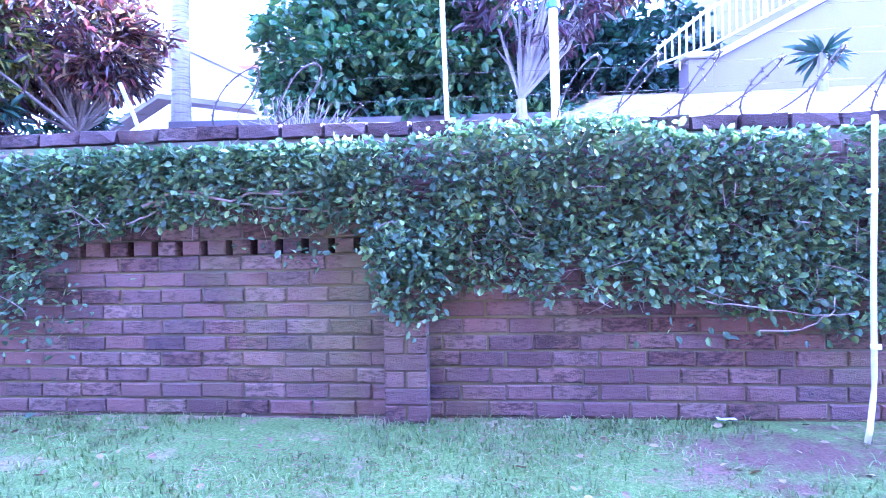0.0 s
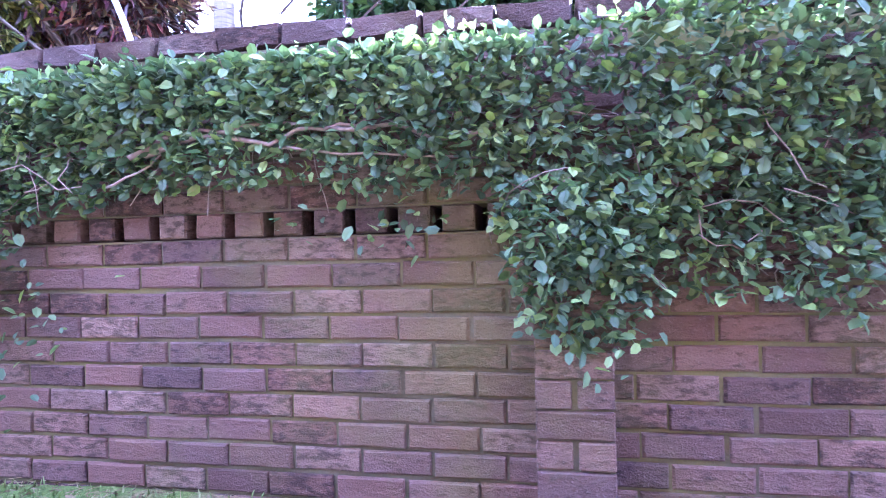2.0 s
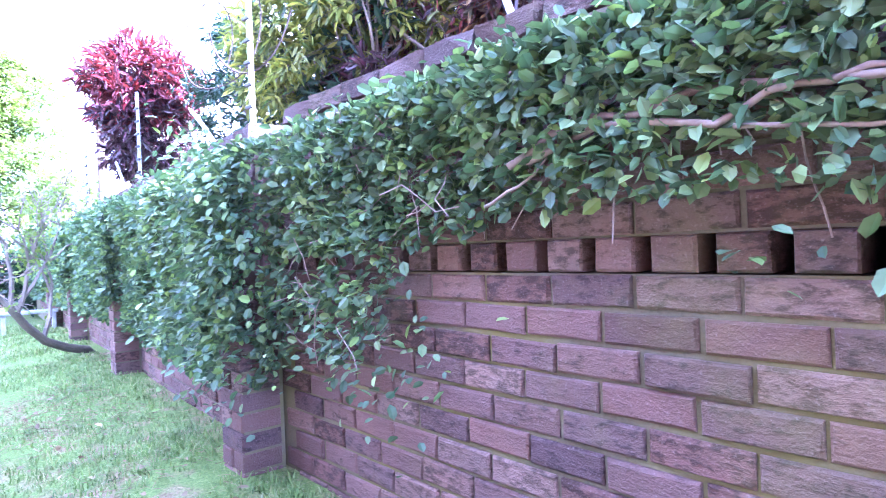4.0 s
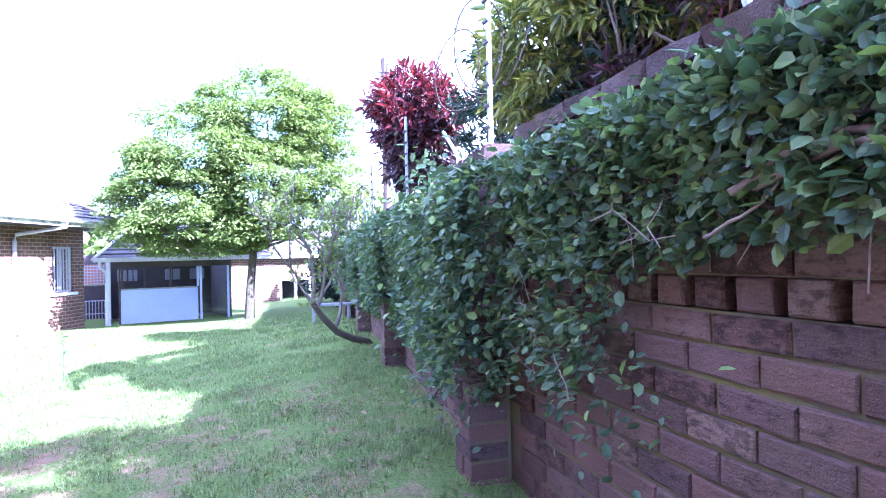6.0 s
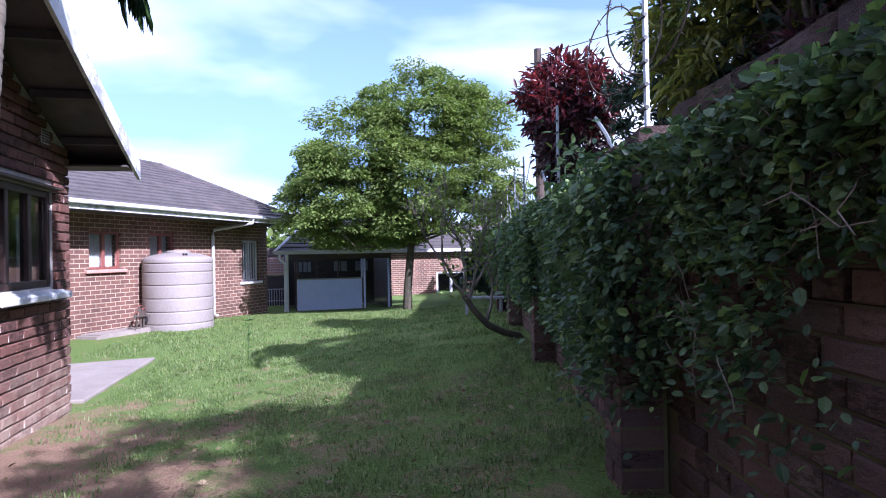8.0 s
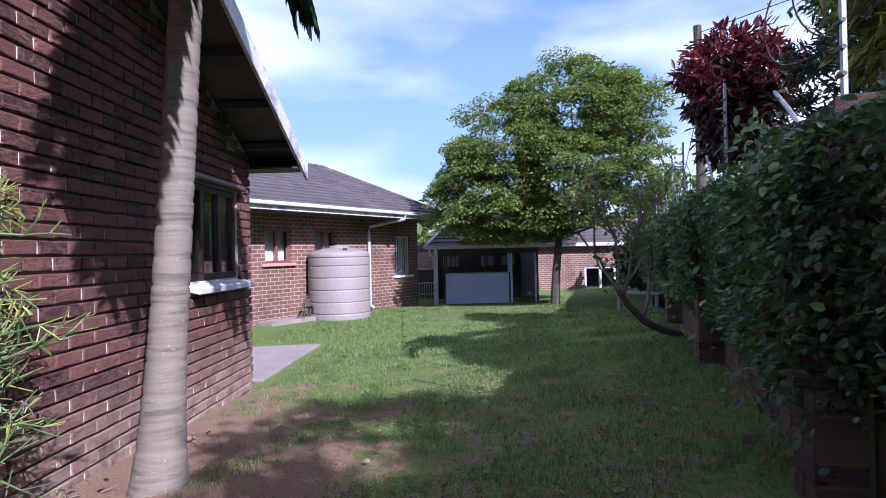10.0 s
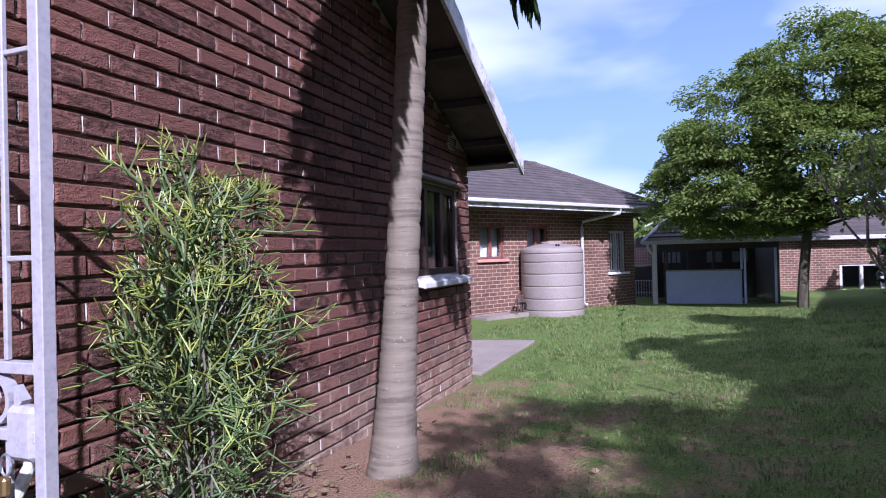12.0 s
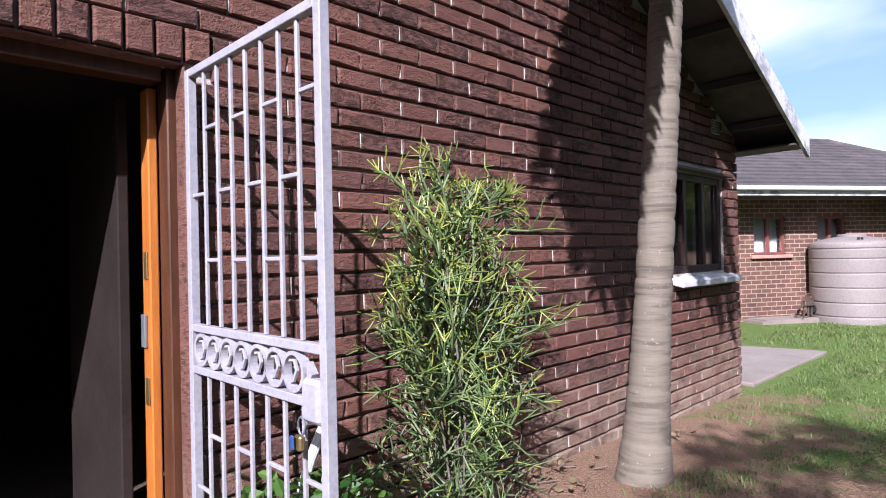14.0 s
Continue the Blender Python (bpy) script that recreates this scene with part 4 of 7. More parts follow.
# ---- steel gate at the doorway ----
def security_gate():
    base = RUN_HOUSE.at(5.18, 0.02, 0)
    far = Vector((-1.634, 0.668, 0))
    d = (far - base).normalized()
    width = (far - base).length
    z0, z1 = -0.16, 1.647
    side = Vector((0, 0, 1)).cross(d)
    frame_m = Matrix.Translation(base) @ Matrix((d, side, (0, 0, 1))).transposed().to_4x4()
    g = thing("security_gate", "white painted steel security gate standing open at the doorway", "gate", frame_m)

    def bar(x0, x1, za, zb, t, name="bar", bev=0.002, lab="", par=None):
        return part(name, box((x0, -t / 2, za), (x1, t / 2, zb), bev), M_GATE, par or g, lab)

    bar(0, 0.03, z0, z1, 0.03, "hinge_post")
    bar(width - 0.03, width, z0, z1, 0.03, "lock_post")
    bar(0.031, width - 0.031, z1 - 0.028, z1, 0.028, "top_rail")
    bar(0.031, width - 0.031, z0 + 0.02, z0 + 0.045, 0.025, "bottom_rail")
    bar(0.031, width - 0.031, 0.755, 0.78, 0.028, "middle_rail")
    bar(0.031, width - 0.031, 0.615, 0.64, 0.028, "middle_rail")
    xs = [0.03 + (width - 0.06) * (i + 1) / 8 for i in range(7)]
    edges = [0.03] + xs + [width - 0.03]
    for x in xs:
        bar(x - 0.006, x + 0.006, 0.781, z1 - 0.029, 0.012)
        bar(x - 0.006, x + 0.006, z0 + 0.046, 0.614, 0.012)
    for i in range(8):
        a, b = edges[i] + (0.007 if i else 0), edges[i + 1] - (0.007 if i < 7 else 0)
        for z in ([1.215] if i % 2 == 0 else [1.43, 0.995]):
            bar(a, b, z - 0.006, z + 0.006, 0.011, "link")
        for z in ([0.23] if i % 2 == 0 else [0.42, 0.02]):
            bar(a, b, z - 0.006, z + 0.006, 0.011, "link")
    for i in range(7):
        c = (edges[i] + edges[i + 1]) / 2 + 0.012
        bm = bmesh.new()
        n = 20
        for k in range(n):
            t0, t1 = math.tau * k / n, math.tau * (k + 1) / n
            q = []
            for t in (t0, t1):
                for r in (0.043, 0.054):
                    for y in (-0.012, 0.012):
                        q.append(bm.verts.new((c + r * math.cos(t), y, 0.6975 + r * 1.02 * math.sin(t))))
            for f in ((0, 1, 5, 4), (2, 6, 7, 3), (0, 4, 6, 2), (1, 3, 7, 5)):
                bm.faces.new([q[k2] for k2 in f])
        bmesh.ops.remove_doubles(bm, verts=bm.verts, dist=0.0005)
        ring = part("ring", bm, M_GATE, g)
        bm = tube([(c - 0.043, 0, 0.66), (c - 0.012, 0, 0.672), (c + 0.004, 0, 0.70), (c - 0.006, 0, 0.725), (c - 0.03, 0, 0.722)], 0.006, 5)
        part("scroll", bm, M_GATE, ring)
    x = xs[6]
    bm = bmesh.new()
    v = [bm.verts.new(p) for p in ((x + 0.03, -0.01, 0.67), (x + 0.055, -0.01, 0.7), (x + 0.03, -0.01, 0.73), (x + 0.03, 0.01, 0.67), (x + 0.055, 0.01, 0.7), (x + 0.03, 0.01, 0.73))]
    for f in ((0, 1, 2), (5, 4, 3), (0, 3, 4, 1), (1, 4, 5, 2), (2, 5, 3, 0)):
        bm.faces.new([v[k] for k in f])
    part("arrow_ornament", bm, M_GATE, g)
    lock = bar(width - 0.115, width - 0.031, 0.575, 0.69, 0.04, "lock_box", 0.012)
    bm = tube([(width - 0.085 + 0.016 * math.cos(a), -0.035 + 0.0 * a, 0.575 + 0.022 * math.sin(a)) for a in np.linspace(0, math.tau, 12)], 0.003, 5)
    part("shackle", bm, M_STEEL, lock)
    bm = box((width - 0.102, -0.05, 0.515), (width - 0.07, -0.032, 0.553), 0.005)
    part("padlock_body", bm, M_BRASS, lock, "small brass padlock")
    bm = box((width - 0.098, -0.062, 0.52), (width - 0.082, -0.056, 0.556), 0.003, pose(0, 0, 0))
    part("key_tag", bm, M_KEYTAG, lock, "blue plastic key tag")
    for z in (0.1, 1.2):
        bm = tube([(0.0, 0.018, z), (0.0, 0.018, z + 0.09)], 0.011, 8)
        part("pivot", bm, M_GATE, g)
    return g


security_gate()


def pipe_stub():
    o = RUN_HOUSE.at(4.78, 0.12, 0)
    p = thing("pipe_stub", "short white plastic pipe standing by the brick wall", "pipe", Matrix.Translation(o))
    part("tube", tube([(0.05, 0, -0.3), (0.05, 0, 0.12), (0.02, 0.02, 0.24), (-0.03, 0.04, 0.37)], 0.02, 10), M_PVC, p)
    part("cap", tube([(-0.027, 0.039, 0.362), (-0.034, 0.042, 0.385)], 0.023, 10), M_PVC, p)


pipe_stub()

# ---- concrete slab by the corner of the house ----
def slab():
    bm = bmesh.new()
    c = [(-7.05, -0.80), (-9.75, -1.08), (-9.25, -2.6), (-7.05, -2.4)]
    low = [bm.verts.new((x, y, -0.7)) for x, y in c]
    high = [bm.verts.new((x, y, ground_z(x, y) + 0.03)) for x, y in c]
    bm.faces.new(high)
    for k in range(4):
        bm.faces.new((low[k], low[(k + 1) % 4], high[(k + 1) % 4], high[k]))
    bmesh.ops.recalc_face_normals(bm, faces=bm.faces)
    bmesh.ops.bevel(bm, geom=[e for e in bm.edges if all(v in high for v in e.verts)], offset=0.012, segments=1, affect="EDGES")
    tagged(part("pavement_slab", bm, M_CONCRETE), "pale concrete slab set in the lawn by the house", "pavement", kind="structure")


slab()

# ---- brick wing of the house ----
RUN_WING = Run((-9.57, -4.85), (-18.24, -0.99), False)
if RUN_WING.n.y < 0:
    RUN_WING.n = -RUN_WING.n
WING_TOP, WING_EAVE = 2.14, 2.08


def uv_wall(ob, run):
    uv = ob.data.uv_layers.new(name="uv")
    for loop in ob.data.loops:
        v = ob.data.vertices[loop.vertex_index].co
        uv.data[loop.index].uv = ((v - run.o).dot(run.u) + (v - run.o).dot(run.n), v.z)


def wing():
    w = thing("house_wing", "red-brown brick wing of the house with a hipped tile roof", "house")
    L = RUN_WING.length
    holes = [(3.60, 4.36, 0.845, 1.6), (5.12, 5.85, 0.95, 1.6), (8.34, 9.07, 0.38, 1.50)]
    cuts = sorted({0.0, L, *[h[0] for h in holes], *[h[1] for h in holes]})
    k = 0
    for a, b in zip(cuts, cuts[1:]):
        hole = [h for h in holes if h[0] <= a + 1e-6 and b <= h[1] + 1e-6]
        for lo, hi in ([(-0.8, hole[0][2]), (hole[0][3], WING_TOP)] if hole else [(-0.8, WING_TOP)]):
            ob = part("wall", slab_between(RUN_WING, a, b, -0.22, 0, lo, hi), M_FARBRICK, w)
            uv_wall(ob, RUN_WING)
    for u0, u1, o0, o1 in ((L - 0.22, L, -5.0, -0.221), (0, 0.22, -5.0, -0.221), (0.23, L - 0.23, -5.0, -4.8)):
        uv_wall(part("wall", slab_between(RUN_WING, u0, u1, o0, o1, -0.8, WING_TOP), M_FARBRICK, w), RUN_WING)
    # hipped roof in stepped tile courses
    out0, e0, e1 = 0.85, -0.5, L + 0.5
    ridge_o, ridge_z = -2.05, 3.56
    U0, U1 = e0 + 2.4, e1 - 2.3
    n = 15
    front, hip, hip_b, back = bmesh.new(), bmesh.new(), bmesh.new(), bmesh.new()
    for i in range(n):
        f0, f1 = i / n, (i + 1) / n
        def row(f, lift):
            o = out0 + (ridge_o - out0) * f
            z = WING_EAVE + (ridge_z - WING_EAVE) * f + lift
            return e0 + (U0 - e0) * f, e1 + (U1 - e1) * f, o, z
        a0, a1, ao, az = row(f0, 0.03)
        b0, b1, bo, bz = row(f1, 0.0)
        front.faces.new([front.verts.new(RUN_WING.at(*p)) for p in ((a0, ao, az), (a1, ao, az), (b1, bo, bz), (b0, bo, bz))])
        front.faces.new([front.verts.new(RUN_WING.at(*p)) for p in ((a0, ao, az - 0.03), (a1, ao, az - 0.03), (a1, ao, az), (a0, ao, az))])
        m0, m1 = 2 * ridge_o - ao, 2 * ridge_o - bo
        hip.faces.new([hip.verts.new(RUN_WING.at(*p)) for p in ((a1, ao, az), (a1, m0, az), (b1, m1, bz), (b1, bo, bz))])
        back.faces.new([back.verts.new(RUN_WING.at(*p)) for p in ((a1, m0, az), (a0, m0, az), (b0, m1, bz), (b1, m1, bz))])
        hip_b.faces.new([hip_b.verts.new(RUN_WING.at(*p)) for p in ((a0, m0, az), (a0, ao, az), (b0, bo, bz), (b0, m1, bz))])
    r = part("roof", front, M_ROOF, w)
    part("roof_hip", hip, M_ROOF, r)
    part("roof_hip", hip_b, M_ROOF, r)
    part("roof_back", back, M_ROOF, r)
    part("ridge_cap", tube([RUN_WING.at(U0, ridge_o, ridge_z), RUN_WING.at(U1, ridge_o, ridge_z)], 0.07, 8), M_ROOF, r)
    part("hip_cap", tube([RUN_WING.at(U1, ridge_o, ridge_z), RUN_WING.at(e1, out0, WING_EAVE + 0.03)], 0.06, 8), M_ROOF, r)
    # dark soffit tone also keeps bounced light off the wall below
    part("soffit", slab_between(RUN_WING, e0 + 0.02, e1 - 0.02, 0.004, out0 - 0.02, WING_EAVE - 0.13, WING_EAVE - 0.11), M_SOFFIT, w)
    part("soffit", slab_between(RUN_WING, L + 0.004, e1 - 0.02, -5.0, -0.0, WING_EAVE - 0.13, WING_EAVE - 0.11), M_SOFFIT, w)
    part("fascia", slab_between(RUN_WING, e0, e1, out0 - 0.02, out0, WING_EAVE - 0.15, WING_EAVE + 0.02), M_BARGE, w)
    part("fascia", slab_between(RUN_WING, e1 - 0.02, e1, -5.2, out0 - 0.021, WING_EAVE - 0.15, WING_EAVE + 0.02), M_BARGE, w)
    part("gutter", slab_between(RUN_WING, e0, e1, out0 + 0.002, out0 + 0.10, WING_EAVE - 0.06, WING_EAVE + 0.02, 0.012), M_WHITE, w, "white gutter")
    part("downpipe", tube([RUN_WING.at(7.6, out0 + 0.05, WING_EAVE - 0.05), RUN_WING.at(7.58, out0 + 0.05, WING_EAVE - 0.17), RUN_WING.at(7.12, 0.07, WING_EAVE - 0.35), RUN_WING.at(7.1, 0.06, WING_EAVE - 0.5), RUN_WING.at(7.1, 0.06, -0.36), RUN_WING.at(7.16, 0.14, -0.42)], 0.042, 8), M_WHITE, w, "white downpipe")
    for n, (a, b, z0, z1) in enumerate(holes):
        mid = (a + b) / 2
        fm = M_REDFRAME if n < 2 else M_WHITE
        win = part("window", slab_between(RUN_WING, a + 0.004, a + 0.05, -0.12, -0.05, z0 + 0.004, z1 - 0.004), fm, w)
        part("frame", slab_between(RUN_WING, b - 0.05, b - 0.004, -0.12, -0.05, z0 + 0.004, z1 - 0.004), fm, win)
        part("frame", slab_between(RUN_WING, a + 0.051, b - 0.051, -0.12, -0.05, z1 - 0.05, z1 - 0.004), fm, win)
        part("frame", slab_between(RUN_WING, a + 0.051, b - 0.051, -0.12, -0.05, z0 + 0.004, z0 + 0.05), fm, win)
        part("mullion", slab_between(RUN_WING, mid - 0.03, mid + 0.03, -0.12, -0.05, z0 + 0.051, z1 - 0.051), fm, win)
        for c, d in ((a + 0.051, mid - 0.031), (mid + 0.031, b - 0.051)):
            part("pane", slab_between(RUN_WING, c, d, -0.09, -0.085, z0 + 0.051, z1 - 0.051), M_GLASS, win)
        # the third window's backing is black, standing in for its dark room
        part("curtain", slab_between(RUN_WING, a + 0.05, b - 0.05, -0.2, -0.19, z0 + 0.05, z1 - 0.05), M_CURTAIN if n < 2 else M_BLACK, win)
        if n == 2:
            for i in range(6):
                u = a + 0.1 + i * (b - a - 0.2) / 5
                part("burglar_bar", slab_between(RUN_WING, u - 0.012, u + 0.012, -0.035, -0.015, z0 + 0.01, z1 - 0.01), M_WHITE, win)
        part("sill", slab_between(RUN_WING, a - 0.1, b + 0.1, -0.05, 0.07, z0 - 0.075, z0 - 0.005, 0.01), M_REDSILL if n < 2 else M_SILL, win)
    for i in range(2):
        part("step", slab_between(RUN_WING, 3.3 + 0.1 * i, 4.6, 0.003, 0.5 - 0.02 * i, -0.7 + 0.2 * i, -0.40 + 0.02 * i), M_CONCRETE, w)
    return w


wing()

# ---- water tank ----
def water_tank():
    cx, cy = -14.17, -2.15
    r, z0, z1 = 0.71, ground_z(-14.17, -2.15) - 0.02, 1.21
    t = thing("water_tank", "grey ribbed plastic rainwater tank standing on the lawn", "water tank", pose(cx, cy, z0))
    h = z1 - z0
    prof = [(0.0, 0.0), (r, 0.0), (r + 0.005, 0.03)]
    bands = [0.16, 0.42, 0.70, 0.98, 1.25, 1.44]
    for b in bands:
        b *= h / 1.72
        prof += [(r + 0.003, b - 0.03), (r + 0.002, b - 0.01), (r - 0.012, b - 0.004), (r - 0.012, b + 0.004), (r + 0.002, b + 0.01), (r + 0.003, b + 0.03)]
    prof += [(r, h - 0.2), (r - 0.015, h - 0.165), (r - 0.08, h - 0.135), (0.4, h - 0.07), (0.25, h - 0.05), (0.0, h - 0.045)]
    bm = bmesh.new()
    n = 56
    rings = [[bm.verts.new((a * math.cos(math.tau * k / n), a * math.sin(math.tau * k / n), z)) for k in range(n)] for a, z in prof[1:-1]]
    for p, q in zip(rings, rings[1:]):
        for k in range(n):
            bm.faces.new((p[k], p[(k + 1) % n], q[(k + 1) % n], q[k]))
    bm.faces.new(rings[-1])
    bm.faces.new(rings[0][::-1])
    part("shell", bm, M_TANK, t, smooth=True)
    part("lid", tube([(0, 0, h - 0.06), (0, 0, h - 0.02), (0, 0, h)], [0.25, 0.25, 0.2], 24), M_TANK, t)
    for a in (0.5, 0.6):
        part("vent", tube([(0.55 * math.cos(a), 0.55 * math.sin(a), h - 0.115), (0.55 * math.cos(a), 0.55 * math.sin(a), h - 0.07)], 0.022, 8), M_BLACK, t)
    part("outlet", tube([(-0.2, -0.7, 0.12), (-0.2, -0.82, 0.12)], 0.03, 8), M_BLACK, t)
    return t


water_tank()


def pump_and_pipes():
    z = ground_z(-12.9, -2.9)
    base = RUN_WING.at(4.75, 0.3, 0)
    p = thing("water_pump", "pump, valves and pipes with a block for the tank's shadow", "pump", Matrix.Translation((base.x, base.y, -0.36)))
    part("housing", tube([(-0.18, 0, 0.14), (-0.1, 0, 0.14), (0.12, 0, 0.14), (0.18, 0, 0.14)], [0.07, 0.11, 0.11, 0.06], 12), M_BLACK, p)
    # black box takes the place of the tank's cast shadow on the wall
    part("cover", box((-0.14, -0.16, 0.02), (0.2, 0.1, 0.66), 0.06, pose(-0.42, -0.06, 0)), M_BLACK, p, "black block standing in for the tank's shadow")
    for i, (x, h) in enumerate(((0.25, 0.34), (0.42, 0.42), (0.62, 0.3))):
        part("pipe", tube([(x, 0, 0.0), (x, 0, h), (x + 0.13, 0.02, h), (x + 0.13, 0.02, h - 0.1)], 0.02, 6), M_POLE, p)
        part("valve", tube([(x - 0.05, 0, h + 0.02), (x + 0.06, 0, h + 0.03)], 0.02, 6), M_REDFRAME, p)
    part("pipe", tube([(0.2, 0.03, 0.22), (0.7, 0.02, 0.24)], 0.02, 6), M_POLE, p)


pump_and_pipes()

# ---- garden room at the end of the lawn ----
def garden_room():
    run = Run((-18.66, -0.5), (-19.2, 2.56), True)
    if run.n.x < 0:
        run.n = -run.n
    z0, top = -0.64, 1.12
    s = thing("garden_room", "low garden room with blue-grey panels and dark windows under a tile roof", "shed")
    L = run.length
    part("panel", slab_between(run, 0.24, 2.24, -0.05, 0, z0 - 0.1, 0.32), M_PANEL, s, "blue-grey painted panel")
    part("panel_top", slab_between(run, 0.24, 2.24, -0.05, 0.01, 0.322, 0.36), M_STEEL, s)
    part("head", slab_between(run, 0.1, L, -0.08, 0.02, 0.94, top), M_SOFFIT, s)
    for u in (0.24, 0.3, 0.86, 1.5, 2.22, 2.3, L - 0.05):
        part("post", slab_between(run, u, u + 0.05, -0.06, 0.012, z0 - 0.1 if u in (0.24, 2.3, L - 0.05) else 0.361, 0.939), M_PANEL if u > 2 else M_DARKFRAME, s)
    for a, b in ((0.36, 0.85), (0.92, 1.49), (1.56, 2.21)):
        part("pane", slab_between(run, a, b, -0.03, -0.025, 0.37, 0.93), M_GLASS, s)
    part("pane", slab_between(run, 2.36, L - 0.06, -0.03, -0.025, z0, 0.93), M_GLASS, s)
    part("corner_post", tube([run.at(0.0, 0.2, z0 - 0.1), run.at(0.0, 0.2, top)], 0.05, 8), M_SILL, s, "pale round post")
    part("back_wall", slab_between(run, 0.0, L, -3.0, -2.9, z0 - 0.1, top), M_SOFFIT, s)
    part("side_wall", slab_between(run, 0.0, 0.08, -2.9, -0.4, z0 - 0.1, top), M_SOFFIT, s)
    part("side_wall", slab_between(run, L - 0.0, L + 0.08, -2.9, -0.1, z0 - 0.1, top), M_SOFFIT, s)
    part("floor", slab_between(run, 0.08, L - 0.01, -2.9, -0.06, z0 - 0.1, z0), M_FLOOR, s)
    # pale sheets on the solid back wall stand in for daylight through windows
    for a, b in ((0.35, 0.6), (0.65, 0.9), (1.7, 2.15), (2.45, 2.9)):
        win = part("rear_window", slab_between(run, a, b, -2.895, -2.88, 0.5, 0.85), M_CURTAIN, s, "pale sheet drawn as a daylit rear window")
        part("glazing_bar", slab_between(run, (a + b) / 2 - 0.015, (a + b) / 2 + 0.015, -2.879, -2.86, 0.5, 0.85), M_DARKFRAME, win)
    # lean roof in tile courses
    n = 9
    bm = bmesh.new()
    for i in range(n):
        f0, f1 = i / n, (i + 1) / n
        o0, o1 = 0.35 - 3.0 * f0, 0.35 - 3.0 * f1
        za, zb = top + 0.06 + 1.1 * f0, top + 0.06 + 1.1 * f1
        for q in (((-0.35 + 1.2 * f0, o0, za + 0.03), (L + 2.6, o0, za + 0.03), (L + 2.6, o1, zb), (-0.35 + 1.2 * f1, o1, zb)), ((-0.35 + 1.2 * f0, o0, za), (L + 2.6, o0, za), (L + 2.6, o0, za + 0.03), (-0.35 + 1.2 * f0, o0, za + 0.03))):
            bm.faces.new([bm.verts.new(run.at(*p)) for p in q])
    part("roof", bm, M_ROOF, s)
    part("gutter", slab_between(run, -0.35, L + 2.6, 0.352, 0.44, top - 0.02, top + 0.09, 0.01), M_WHITE, s, "white gutter")
    part("barge", tube([run.at(-0.36, 0.4, top + 0.05), run.at(0.84, -2.6, top + 1.2)], 0.05, 6), M_WHITE, s, "white barge")
    part("downpipe", tube([run.at(-0.2, 0.38, top), run.at(-0.2, 0.34, top - 0.15), run.at(-0.05, 0.26, top - 0.3), run.at(-0.05, 0.26, z0)], 0.04, 6), M_SILL, s)
    return run


room_run = garden_room()


def passage():
    """The yard gap between wing and garden room: a lattice screen and a white gate."""
    run = Run((-21.6, -2.4), (-21.95, -0.3), True)
    if run.n.x < 0:
        run.n = -run.n
    w = thing("screen_wall", "brick screen wall with a red lattice over a white gate", "wall", kind="structure")
    part("wall", slab_between(run, -0.8, 0.7, -0.15, 0, -0.9, 1.3), M_FARBRICK, w)
    # near-black wall and lintel carry the recess's shade in their colour
    part("wall", slab_between(run, 0.71, 3.0, -0.15, -0.05, -0.9, 0.40), M_SOFFIT, w)
    part("lintel", slab_between(run, 0.71, 3.0, -0.15, 0, 1.05, 1.35), M_SOFFIT, w)
    bm = bmesh.new()
    for i in range(9):
        add = slab_between(run, 0.73 + i * 0.085, 0.75 + i * 0.085, -0.03, -0.01, 0.42, 1.04)
        me = bpy.data.meshes.new("tmp")
        add.to_mesh(me)
        bm.from_mesh(me)
        add.free()
    for j in range(7):
        add = slab_between(run, 0.72, 1.6, -0.045, -0.031, 0.44 + j * 0.09, 0.46 + j * 0.09)
        me = bpy.data.meshes.new("tmp")
        add.to_mesh(me)
        bm.from_mesh(me)
        add.free()
    part("lattice", bm, M_WHITE, w, "white lattice before red tiles")
    part("tile_panel", slab_between(run, 0.72, 1.6, -0.1, -0.06, 0.41, 1.05), M_ORANGE_ROOF, w)
    g = thing("yard_gate", "low white barred yard gate", "gate", Matrix.Translation(run.at(0.72, 0.06, -0.78)))
    u = run.u
    for i in range(10):
        p = u * (0.05 + i * 0.085)
        part("bar", tube([p + Vector((0, 0, 0.05)), p + Vector((0, 0, 0.72))], 0.014, 5), M_WHITE, g)
    for z in (0.08, 0.3, 0.7):
        part("rail", tube([Vector((0, 0, z)), u * 0.88 + Vector((0, 0, z))], 0.018, 5), M_WHITE, g)


passage()


